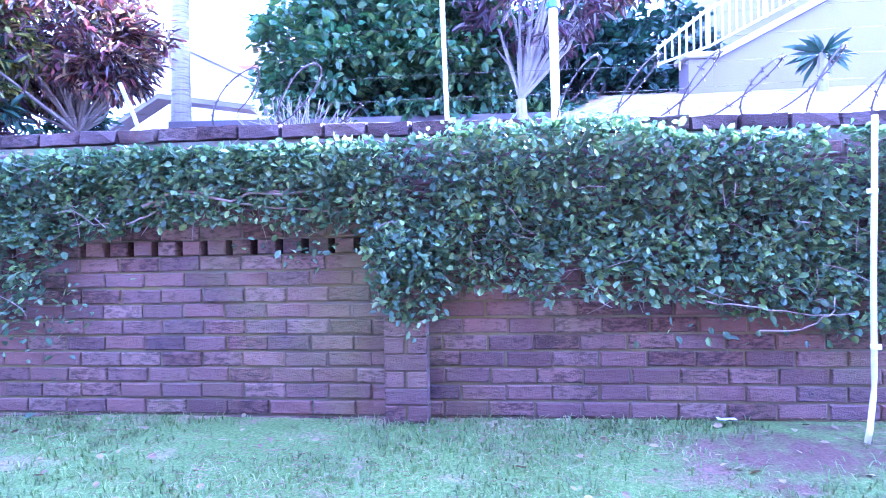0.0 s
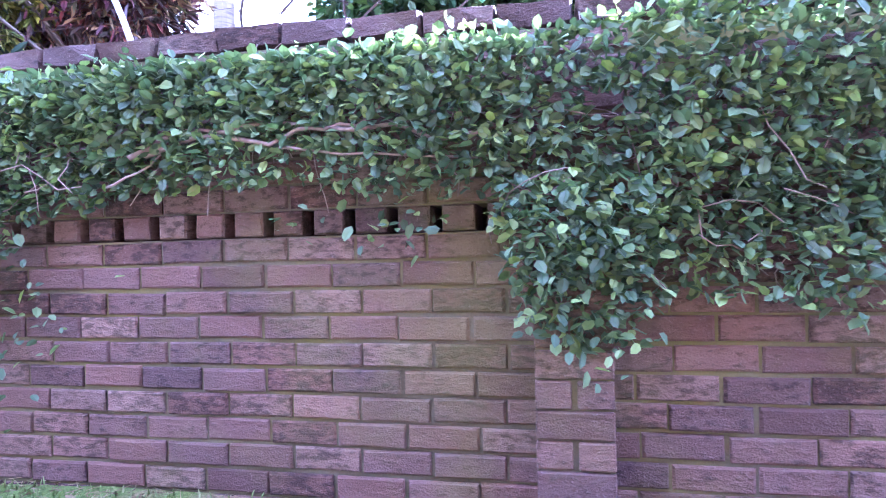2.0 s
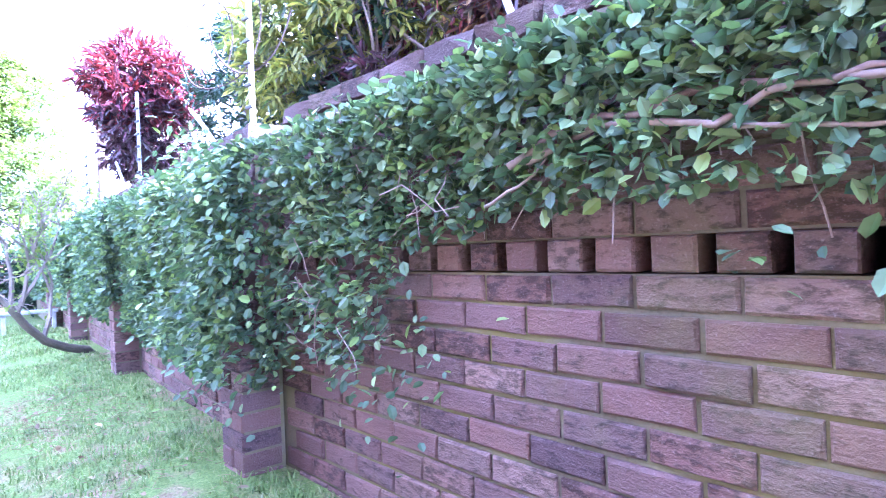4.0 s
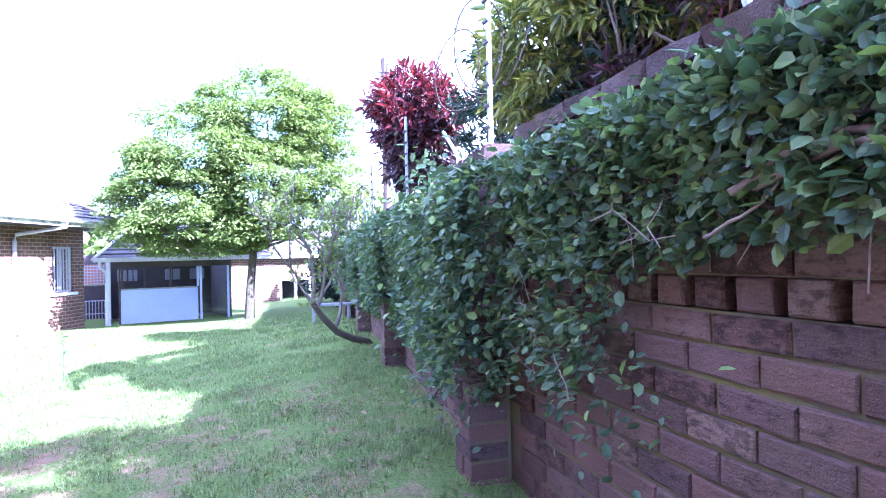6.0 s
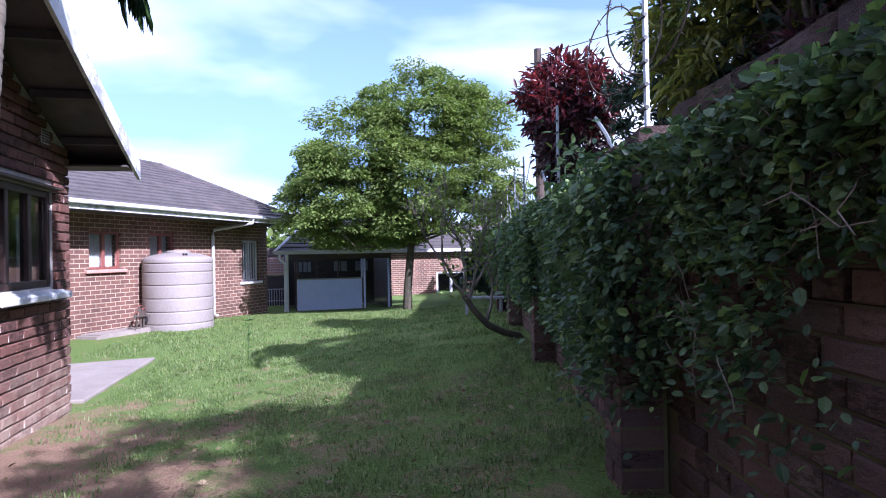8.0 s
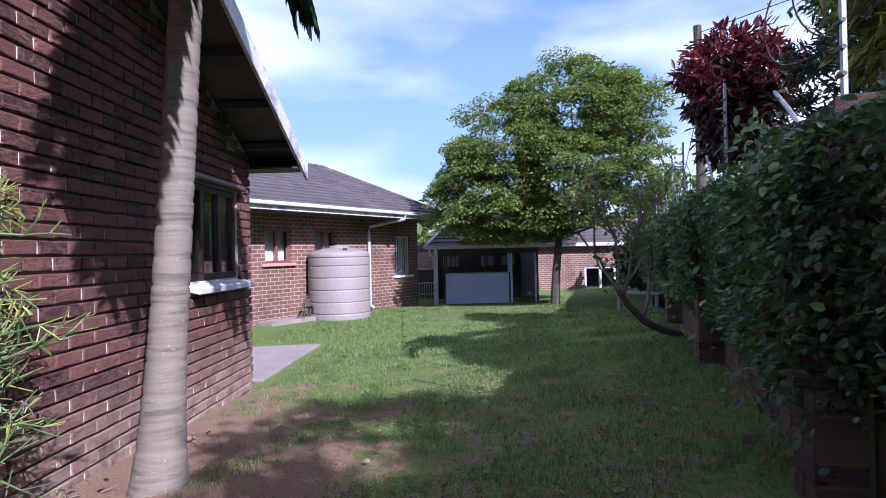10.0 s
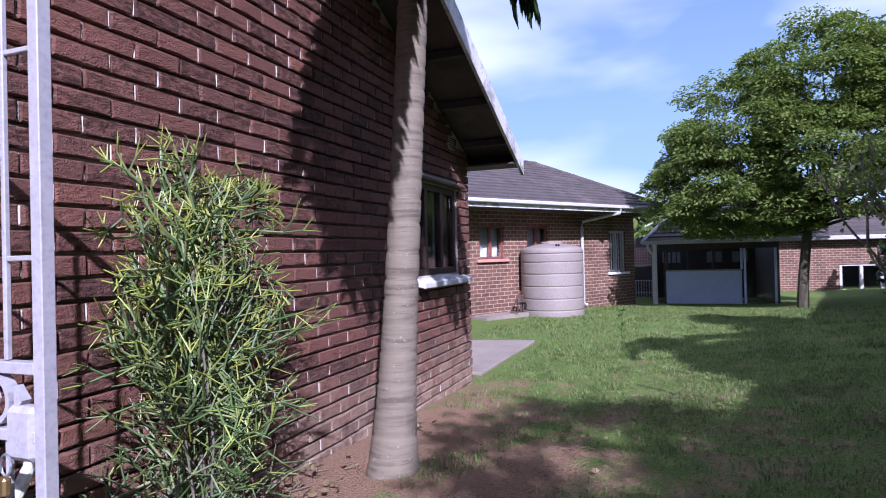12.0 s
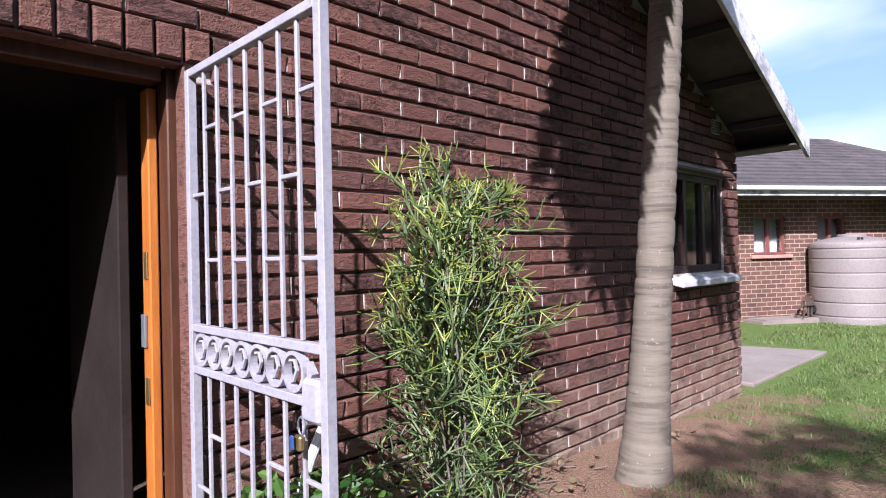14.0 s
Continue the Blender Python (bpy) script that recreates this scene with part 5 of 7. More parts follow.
def outbuilding():
    run = Run((-26.6, 2.6), (-28.2, 9.8), True)
    if run.n.x < 0:
        run.n = -run.n
    b = thing("outbuilding", "brick outbuilding with white glazed doors and a tile roof", "house")
    L = run.length
    d0, d1, zt = 2.3, 3.75, 0.25
    for a, c, lo, hi in ((0, d0, -1.3, 1.35), (d1, L, -1.3, 1.35), (d0, d1, zt, 1.35)):
        uv_wall(part("wall", slab_between(run, a, c, -0.2, 0, lo, hi), M_FARBRICK, b), run)
    door = part("glazed_door", slab_between(run, d0, d0 + 0.1, -0.15, -0.05, -1.0, zt), M_WHITE, b, "white glazed doors")
    for a, c in ((d0 + 0.68, d0 + 0.78), (d1 - 0.1, d1)):
        part("stile", slab_between(run, a, c, -0.15, -0.05, -1.0, zt), M_WHITE, door)
    for a, c in ((d0 + 0.1, d0 + 0.68), (d0 + 0.78, d1 - 0.1)):
        part("rail", slab_between(run, a, c, -0.15, -0.05, -1.0, -0.72), M_WHITE, door)
        part("rail", slab_between(run, a, c, -0.15, -0.05, zt - 0.08, zt), M_WHITE, door)
        part("pane", slab_between(run, a, c, -0.11, -0.1, -0.72, zt - 0.08), M_GLASS, door)
    part("room_back", slab_between(run, 0, L, -3, -2.9, -1.3, 1.35), M_SOFFIT, b)
    n = 8
    bm = bmesh.new()
    for i in range(n):
        f0, f1 = i / n, (i + 1) / n
        o0, o1 = 0.5 - 3.0 * f0, 0.5 - 3.0 * f1
        za, zb = 1.36 + 1.25 * f0, 1.36 + 1.25 * f1
        for q in (((-0.4, o0, za + 0.04), (L, o0, za + 0.04), (L, o1, zb), (-0.4, o1, zb)), ((-0.4, o0, za), (L, o0, za), (L, o0, za + 0.04), (-0.4, o0, za + 0.04))):
            bm.faces.new([bm.verts.new(run.at(*p)) for p in q])
    part("roof", bm, M_ROOF, b)
    part("gutter", slab_between(run, -0.4, L, 0.502, 0.6, 1.3, 1.4), M_WHITE, b, "white gutter")


outbuilding()


def bench():
    b = thing("garden_bench", "small weathered garden bench in the shade of the wall", "bench", pose(-12.3, 4.25, ground_z(-12.3, 4.25), 0, 0, 80))
    part("seat", box((-0.4, -0.15, 0.30), (0.4, 0.15, 0.35), 0.01), M_STEEL, b)
    for x in (-0.34, 0.34):
        part("leg", box((x - 0.03, -0.13, 0.0), (x + 0.03, 0.13, 0.299), 0.006), M_STEEL, b)


bench()

# ---- fence on top of the garden wall ----
def fence_post(x, z0, z1, tilt, group):
    """A galvanised post with wire insulators up its side."""
    y = wall_y(x) + 0.1
    p = thing("fence_post", "galvanised steel electric fence post with insulators", "fence post", pose(x, y, z0, 0, tilt, 0), group)
    h = z1 - z0
    part("post", box((-0.012, -0.012, 0), (0.012, 0.012, h), 0.003), M_PVC if z0 < 1.4 else M_STEEL, p)
    n = max(3, int(h / 0.13))
    for i in range(n):
        z = 0.12 + i * (h - 0.16) / n
        if z0 < 1.4:
            break
        part("insulator", tube([(-0.035, -0.012, z), (0.03, -0.012, z)], 0.012, 6), M_BLACK, p)
    return p


fence_post(0.02, 1.25, 2.75, -1.4, "fence posts")
for x, z1 in ((-3.62, 2.6), (-6.38, 2.46), (-9.6, 2.5), (-11.2, 2.5), (-13.0, 2.5), (-15.0, 2.4)):
    fence_post(x, 1.5, z1, 0, "fence posts")


def brace(x0, z0, dx, dz, dy=0.0):
    y = wall_y(x0) + 0.08
    b = thing("fence_brace", "slanting weathered timber fence brace on the wall", "fence brace", pose(x0, y, z0), "fence braces")
    bm = bmesh.new()
    d = Vector((dx, dy, dz))
    tube([Vector((0, 0, -0.03)), d * 0.5, d], [0.014, 0.013, 0.013], 6, True, bm)
    part("timber", bm, M_STEEL, b)
    part("foot", box((-0.04, -0.03, -0.05), (0.04, 0.03, 0.03), 0.005), M_STEEL, b)


brace(-1.73, 1.53, -0.16, 0.36, 0.02)
brace(-4.1, 1.59, -0.55, 0.34, 0.08)
brace(-6.9, 1.6, -0.5, 0.36, 0.08)
brace(-10.2, 1.6, -0.5, 0.4, 0.08)
brace(-11.8, 1.6, -0.5, 0.4, 0.08)


def wires():
    w = thing("fence_wires", "thin straight fence wires strung above the wall", "wire", group="")
    for k, z in enumerate((1.72, 1.85, 1.98, 2.11, 2.24)):
        xs = [7, 2.1, 0.02, -3.62, -6.38, -9.6, -11.2, -13, -15]
        pts = []
        for a, b in zip(xs, xs[1:]):
            for f in (0, 0.5):
                x = a + (b - a) * f
                pts.append((x, wall_y(x) + 0.1, z - (0.015 if f else 0)))
        part("wire", tube(pts, 0.0011, 4), M_WIRE, w)


wires()


def barbed_coil(x0, x1, turns, z, radius, name_label):
    """A stretched coil of barbed wire along the wall top."""
    c = thing("barbed_wire_coil", name_label, "barbed wire")
    n = turns * 28
    pts = []
    for i in range(n + 1):
        f = i / n
        a = f * turns * math.tau
        x = x0 + (x1 - x0) * f + 0.2 * math.sin(a + 0.6)
        r = radius * (1 + 0.12 * math.sin(f * 13) + 0.08 * math.sin(f * 29))
        pts.append(Vector((x, wall_y(x) + 0.14 + r * 0.55 * math.cos(a), z + r * math.sin(a))))
    part("wire", tube(pts, 0.005, 4), M_WIRE, c)
    bm = bmesh.new()
    for p in pts[::2]:
        for s in (1, -1):
            d = Vector((random.uniform(-1, 1), random.uniform(-1, 1), random.uniform(-1, 1))).normalized() * 0.02
            tube([p - d, p + d], 0.003, 3, True, bm)
    tagged(part("barbing", bm, M_WIRE, c), kind="stuff")


barbed_coil(0.6, 3.4, 9, 1.71, 0.19, "rusty coil of barbed wire along the wall top")
barbed_coil(-1.35, -0.6, 2, 1.74, 0.2, "loose rusty loops of barbed wire on the wall")
barbed_coil(-13.6, -10.4, 10, 2.0, 0.34, "tangled rusty coil of barbed wire at the far wall top")
barbed_coil(-4.6, -3.6, 2, 2.25, 0.28, "rusty loops of barbed wire by the fence post")


def white_pipe():
    p = thing("white_downpipe", "white plastic pipe running down the garden wall", "pipe")
    w = wall_y(1.93)
    pts = [(1.936, w - 0.28, 1.45), (1.93, w - 0.28, 1.2), (1.921, w - 0.27, 0.7), (1.922, w - 0.26, 0.27), (1.91, w - 0.27, 0.19), (1.85, w - 0.33, 0.06), (1.83, w - 0.34, 0.0)]
    part("tube", tube(pts, 0.013, 10), M_WHITE, p, smooth=True)
    for z in (0.4, 1.1):
        part("clip", tube([(1.925, w - 0.271, z), (1.925, w - 0.271, z + 0.02)], 0.022, 10), M_PVC, p)


white_pipe()


def utility_pole():
    p = thing("utility_pole", "tall dark creosoted timber utility pole beyond the wall", "pole", pose(-13.33, 5.75, 0.5))
    part("pole", tube([(0, 0, 0), (0, 0, 5.0)], [0.10, 0.08], 10), M_POLE, p)
    part("insulator", tube([(-0.08, -0.05, 4.7), (-0.2, -0.1, 4.75)], 0.02, 6), M_BLACK, p)
    part("stay_wire", tube([(0, -0.05, 3.2), (-0.1, -0.35, 1.8), (-0.2, -0.6, 0.6)], 0.008, 4), M_BLACK, p)
    w = thing("overhead_cable", "thin overhead cable from the utility pole", "cable")
    part("cable", tube([(-13.33, 5.75, 5.35), (-11, 7.2, 5.2), (-8, 9.5, 5.35), (-2, 14, 6.0)], 0.01, 4), M_BLACK, w)


utility_pole()

# ---- beyond the wall: the neighbour's buildings ----
def neighbour_stair():
    """Peach rendered stair wall with a sloping coping and a railing, and the house behind it."""
    n = thing("neighbour_house", "peach rendered house with an outside stair behind a railing", "house")
    y = 9.1
    bm = bmesh.new()
    prof = [(3.7, 1.2), (3.7, 3.74), (4.06, 3.74), (6.6, 5.02), (12.0, 5.02), (12.0, 1.2)]
    a = [bm.verts.new((x, y, z)) for x, z in prof]
    b = [bm.verts.new((x, y + 0.25, z)) for x, z in prof]
    bm.faces.new(a)
    bm.faces.new(b[::-1])
    for k in range(6):
        bm.faces.new((a[k], b[k], b[(k + 1) % 6], a[(k + 1) % 6]))
    bmesh.ops.recalc_face_normals(bm, faces=bm.faces)
    part("stair_wall", bm, M_PEACH, n)
    part("pier", box((3.66, y - 0.08, 1.5), (4.04, y + 0.3, 3.76), 0.01), M_PEACH, n)
    part("pier_cap", box((3.6, y - 0.14, 3.765), (4.1, y + 0.36, 3.86), 0.02), M_CONCRETE, n)
    d = Vector((2.5, 0, 1.13))
    bm = bmesh.new()
    c = [(4.1, 3.76), (6.6, 5.03), (6.6, 5.14), (4.1, 3.87)]
    f0 = [bm.verts.new((x, y - 0.07, z)) for x, z in c]
    f1 = [bm.verts.new((x, y + 0.32, z)) for x, z in c]
    bm.faces.new(f0)
    bm.faces.new(f1[::-1])
    for k in range(4):
        bm.faces.new((f0[k], f1[k], f1[(k + 1) % 4], f0[(k + 1) % 4]))
    bmesh.ops.recalc_face_normals(bm, faces=bm.faces)
    part("coping", bm, M_CONCRETE, n)
    r = part("railing", tube([(3.25, y + 0.1, 3.98), (4.05, y + 0.1, 4.58), (6.6, y + 0.1, 5.87)], 0.025, 6), M_WHITE, n, "white steel railing")
    part("bottom_rail", tube([(3.25, y + 0.1, 3.74), (4.05, y + 0.1, 4.0), (6.6, y + 0.1, 5.3)], 0.02, 6), M_WHITE, r)
    for i in range(30):
        x = 3.27 + i * 0.112
        zt = 3.98 + (x - 3.25) * 0.75 if x < 4.05 else 4.58 + (x - 4.05) * 0.506
        part("baluster", tube([(x, y + 0.1, zt - (0.3 if x < 3.6 else 0.6)), (x, y + 0.1, zt + 0.06)], 0.04 if i % 8 == 7 else 0.016, 5), M_WHITE, r)
    # the wall's unseen height is chosen so that it shades the bank
    part("house_wall", box((6.2, y + 1.5, 1.5), (14.0, y + 8, 8.6), 0.02), M_PEACH, n)


neighbour_stair()


def neighbour_gables():
    n = thing("neighbour_cottage", "cream rendered cottage with a gabled tile roof among the trees", "house")
    y = 14.5
    bm = bmesh.new()
    prof = [(-8.6, 1.0), (-8.6, 5.0), (-6.75, 6.1), (-4.7, 5.1), (-4.7, 1.0)]
    a = [bm.verts.new((x, y, z)) for x, z in prof]
    b = [bm.verts.new((x, y + 5, z)) for x, z in prof]
    bm.faces.new(a)
    bm.faces.new(b[::-1])
    for k in range(5):
        bm.faces.new((a[k], b[k], b[(k + 1) % 5], a[(k + 1) % 5]))
    bmesh.ops.recalc_face_normals(bm, faces=bm.faces)
    part("wall", bm, M_CREAM, n)
    for p, q in (((-8.9, 4.85), (-6.75, 6.12)), ((-6.75, 6.12), (-4.4, 4.98))):
        bm = bmesh.new()
        v = [bm.verts.new(c) for c in ((p[0], y - 0.3, p[1]), (q[0], y - 0.3, q[1]), (q[0], y + 5.3, q[1]), (p[0], y + 5.3, p[1]))]
        w = [bm.verts.new(u.co + Vector((0, 0, 0.14))) for u in v]
        bm.faces.new(v[::-1])
        bm.faces.new(w)
        for k in range(4):
            bm.faces.new((v[k], v[(k + 1) % 4], w[(k + 1) % 4], w[k]))
        bmesh.ops.recalc_face_normals(bm, faces=bm.faces)
        part("roof", bm, M_CREAM, n, "pale roof edge")
    # low porch gable before the wall
    yp = y - 0.9
    for p, q in (((-8.3, 3.75), (-6.9, 4.62)), ((-6.9, 4.62), (-4.7, 4.3))):
        bm = bmesh.new()
        v = [bm.verts.new(c) for c in ((p[0], yp, p[1]), (q[0], yp, q[1]), (q[0], y - 0.35, q[1]), (p[0], y - 0.35, p[1]))]
        w = [bm.verts.new(u.co + Vector((0, 0, 0.12))) for u in v]
        bm.faces.new(v[::-1])
        bm.faces.new(w)
        for k in range(4):
            bm.faces.new((v[k], v[(k + 1) % 4], w[(k + 1) % 4], w[k]))
        bmesh.ops.recalc_face_normals(bm, faces=bm.faces)
        part("porch_roof", bm, M_SOFFIT, n)
    part("chimney", box((-4.95, y + 0.5, 4.5), (-4.55, y + 0.9, 6.6), 0.01), M_CREAM, n)
    win = part("window", box((-6.55, y - 0.05, 3.5), (-5.6, y + 0.02, 4.28), 0.01), M_PANEL, n, "blue-grey window")
    for i in range(5):
        part("glazing_bar", box((-6.5 + i * 0.2, y - 0.07, 3.52), (-6.46 + i * 0.2, y - 0.051, 4.26)), M_WHITE, win)
    h = thing("neighbour_far_house", "far cream house with an orange tile roof", "house")
    bm = box((-9.9, 24, 1.0), (-5.0, 30, 8.7))
    part("wall", bm, M_CREAM, h)
    bm = bmesh.new()
    v = [bm.verts.new(c) for c in ((-10.2, 23.5, 8.6), (-4.7, 23.5, 8.6), (-4.7, 30.5, 8.6), (-10.2, 30.5, 8.6), (-8.2, 25.5, 10.4), (-6.4, 25.5, 10.4))]
    for f in ((0, 1, 5, 4), (2, 3, 4, 5), (1, 2, 5), (3, 0, 4), (3, 2, 1, 0)):
        bm.faces.new([v[k] for k in f])
    part("roof", bm, M_ORANGE_ROOF, h)
    lw = thing("neighbour_low_wall", "low dark garden wall across the neighbour's lawn", "wall", kind="structure")
    part("wall", box((-3.2, 6.55, 1.6), (1.3, 6.7, 2.42), 0.01), M_SOFFIT, lw)


neighbour_gables()


def white_post():
    p = thing("garden_post", "white painted garden post with a blue flare spot", "post", pose(0.92, 4.95, 1.5))
    part("post", tube([(0, 0, 0), (-0.01, 0, 1.42)], 0.038, 10), M_WHITE, p)
    # blue top piece drawn for a spot of lens flare
    part("cap", tube([(-0.01, 0, 1.42), (-0.01, 0, 1.47), (-0.01, 0, 1.5)], [0.06, 0.06, 0.03], 10), M_KEYTAG, p, "blue piece drawn for a flare spot")


white_post()


def litter():
    p = thing("paper_scrap", "small white scrap of paper on bare soil", "litter", pose(1.36, wall_y(1.36) - 0.08, ground_z(1.36, wall_y(1.36) - 0.08) + 0.03, 4, 3, 20))
    bm = bmesh.new()
    bmesh.ops.create_grid(bm, x_segments=4, y_segments=2, size=0.5, matrix=Matrix.Diagonal((0.1, 0.04, 1, 1)))
    for v in bm.verts:
        v.co.z += random.uniform(0, 0.012)
    r = bmesh.ops.extrude_face_region(bm, geom=list(bm.faces))
    bmesh.ops.translate(bm, verts=[v for v in r["geom"] if isinstance(v, bmesh.types.BMVert)], vec=(0, 0, 0.002))
    part("paper", bm, M_WHITE, p)


litter()

# ---- creeper on the garden wall ----
def ivy_low(x):
    """The creeper's lower edge along the wall."""
    base = float(np.interp(x, [-24, -12, -9, -7, -5, -3.9, -3.45, -3.1, -2.9, -2.55, -2.25, -2.0, -1.6, -1.0, -0.6, -0.45, -0.38, -0.05, 0.02, 0.3, 0.9, 1.5, 1.95, 2.3, 7],
                           [0.25, 0.35, 0.4, 0.45, 0.4, 0.35, 0.4, 0.45, 0.62, 0.58, 0.84, 1.03, 1.1, 1.09, 1.06, 1.0, 0.62, 0.6, 0.7, 0.72, 0.66, 0.6, 0.5, 0.55, 0.5]))
    return base + 0.05 * noise.noise((x * 3.1, 0, 0)) + 0.03 * noise.noise((x * 9.0, 4, 0))


def ivy_depth(x, z):
    """How far the creeper stands out from the wall."""
    d = 0.10 + 0.10 * max(0.0, (z - 0.9) / 0.6)
    if -0.42 < x < 0.0 and z < 1.0:
        d = 0.16
    if x < -3.0:
        d += 0.05
    if min(abs(x + 3.27), abs(x + 6.25), abs(x + 9.35), abs(x + 12.4)) < 0.2 and z > 0.6:
        d = 0.29
    return d + 0.05 * noise.noise((x * 2.3, z * 2.3, 1))


def make_ivy(name, x0, x1, count, size, parent, top_front, seed):
    r = np.random.default_rng(seed)
    places, ways, sizes = [], [], []
    while len(places) < count:
        x = float(r.uniform(x0, x1))
        low = ivy_low(x)
        top = float(np.interp(x, [-0.2, 0.0, 0.9, 1.2], [1.43, 1.5, 1.5, 1.41]))
        z = float(r.uniform(low - 0.06, top + 0.02))
        f = (z - low) / (top - low)
        thin = 0.45 + 0.55 * noise.noise((x * 4.0, z * 5.0, 7))
        hang = -2.95 < x < -2.0 and z < 0.95
        if f < 0.12 and r.random() > 0.5:
            continue
        if f < 0.5 and -2.2 < x < -0.45 and r.random() > 0.5:
            continue
        if hang and (noise.noise((x * 7, z * 6, 2)) < -0.05 or r.random() > 0.55):
            continue
        if thin < 0.14:
            continue
        d = ivy_depth(x, z)
        lip = max(0.0, (z - (top - 0.12)) / 0.12)
        out = d * (1.0 - 0.35 * lip * lip) * float(r.uniform(0.35, 1.0)) ** 0.6
        if r.random() < 0.12 * (z > 1.3):
            out, z = float(r.uniform(0.0, d)), top + float(r.uniform(-0.03, 0.04))
        y = wall_y(x) - out
        places.append((x, y, z))
        ways.append((float(r.normal(0, 0.95)), -0.6 + float(r.normal(0, 0.45)), -0.25 + float(r.normal(0, 0.65)) + 0.4 * lip))
        sizes.append(size * float(r.uniform(0.5, 1.4)))
    return part_np(name, *leaves_np(places, ways, sizes, r, LEAF, 0.8), M_IVY, parent)


ivy = thing("creeper", "dense dark green creeper draped over the garden wall", "climbing plant", kind="stuff")
make_ivy("foliage", -3.15, 3.0, 26000, 0.041, ivy, True, 11)
make_ivy("foliage", 3.0, 7.0, 2500, 0.07, ivy, True, 12)
make_ivy("foliage", -7.0, -3.1, 20000, 0.047, ivy, True, 13)
make_ivy("foliage", -13.0, -7.0, 15000, 0.066, ivy, True, 14)
make_ivy("foliage", -24.0, -13.0, 7000, 0.11, ivy, True, 15)


def ivy_clump():
    """Thicker tuft on the near pillar and beside the second one."""
    r = np.random.default_rng(21)
    places, ways, sizes = [], [], []
    for c, s, n in (((-0.2, 2.9, 0.88), (0.085, 0.035, 0.08), 230), ((-0.19, 2.9, 0.66), (0.09, 0.03, 0.1), 80), ((-3.3, 3.06, 1.0), (0.16, 0.09, 0.25), 620), ((-3.28, 3.08, 0.55), (0.12, 0.06, 0.16), 230), ((-2.45, 3.2, 0.68), (0.22, 0.03, 0.16), 230), ((-3.3, 3.02, 1.25), (0.16, 0.08, 0.12), 200), ((-6.25, 3.5, 1.0), (0.18, 0.1, 0.25), 300), ((-9.35, 4.0, 1.0), (0.18, 0.1, 0.25), 250), ((-0.75, 3.05, 0.93), (0.2, 0.03, 0.05), 40), ((1.7, 2.86, 0.5), (0.35, 0.04, 0.06), 60)):
        p = np.array(c) + r.normal(0, 1, (n, 3)) * np.array(s)
        places.append(p)
        ways.append(np.stack([r.normal(0, 0.7, n), -0.7 + r.normal(0, 0.3, n), -0.4 + r.normal(0, 0.5, n)], 1))
        sizes.append(0.042 * r.uniform(0.6, 1.35, n))
    part_np("foliage", *leaves_np(np.concatenate(places), np.concatenate(ways), np.concatenate(sizes), r, LEAF, 0.45), M_IVY, ivy)


ivy_clump()


def vines():
    """Bare woody stems that run along the wall under the leaves."""
    r = np.random.default_rng(5)
    main = [
        ([(-1.63, 1.15), (-1.45, 1.22), (-1.28, 1.21), (-1.13, 1.24), (-0.9, 1.19), (-0.75, 1.21), (-0.6, 1.15), (-0.42, 1.15)], 0.008),
        ([(-1.58, 1.16), (-1.38, 1.2), (-1.13, 1.16), (-1.0, 1.2), (-0.85, 1.2), (-0.75, 1.27), (-0.65, 1.28)], 0.007),
        ([(-1.73, 1.05), (-1.6, 1.1), (-1.48, 1.18)], 0.004),
        ([(-1.1, 1.15), (-0.8, 1.12), (-0.55, 1.09), (-0.45, 1.08)], 0.004),
        ([(1.25, 0.6), (1.43, 0.59), (1.6, 0.55), (1.8, 0.54), (2.0, 0.54)], 0.0035),
        ([(1.5, 0.46), (1.65, 0.46), (1.75, 0.5), (1.83, 0.56), (1.85, 0.64)], 0.0035),
    ]
    for pts, rad in main:
        p3 = []
        for (xa, za), (xb, zb) in zip(pts, pts[1:]):
            for f in (0, 0.33, 0.66):
                x, z = xa + (xb - xa) * f, za + (zb - za) * f + float(r.normal(0, 0.006))
                p3.append((x, wall_y(x) - 0.125 - float(r.uniform(0, 0.03)), z))
        part("stem", tube(p3, np.linspace(rad * 1.25, rad * 0.7, len(p3)).tolist(), 6), M_VINE, ivy, "bare woody stem", True)
    st, en = [], []
    for i in range(240):
        x, f = float(r.uniform(-3.0, 2.6)), float(r.uniform(0, 1))
        low = ivy_low(x)
        z = low + (1.45 - low) * f * 0.8
        p = np.array([x, wall_y(x) - float(r.uniform(0.02, 0.12)), z])
        d = np.array([r.normal(0, 1), r.normal(0, 0.15), r.normal(0, 0.45)])
        for k in range(4):
            q = p + d / np.linalg.norm(d) * float(r.uniform(0.04, 0.09))
            st.append(p)
            en.append(q)
            p, d = q, d + r.normal(0, 0.35, 3) * np.array([1, 0.2, 1])
    part_np("twig_mass", *sticks_np(st, en, 0.0022, 0.0018, 4), M_VINE, ivy)


vines()

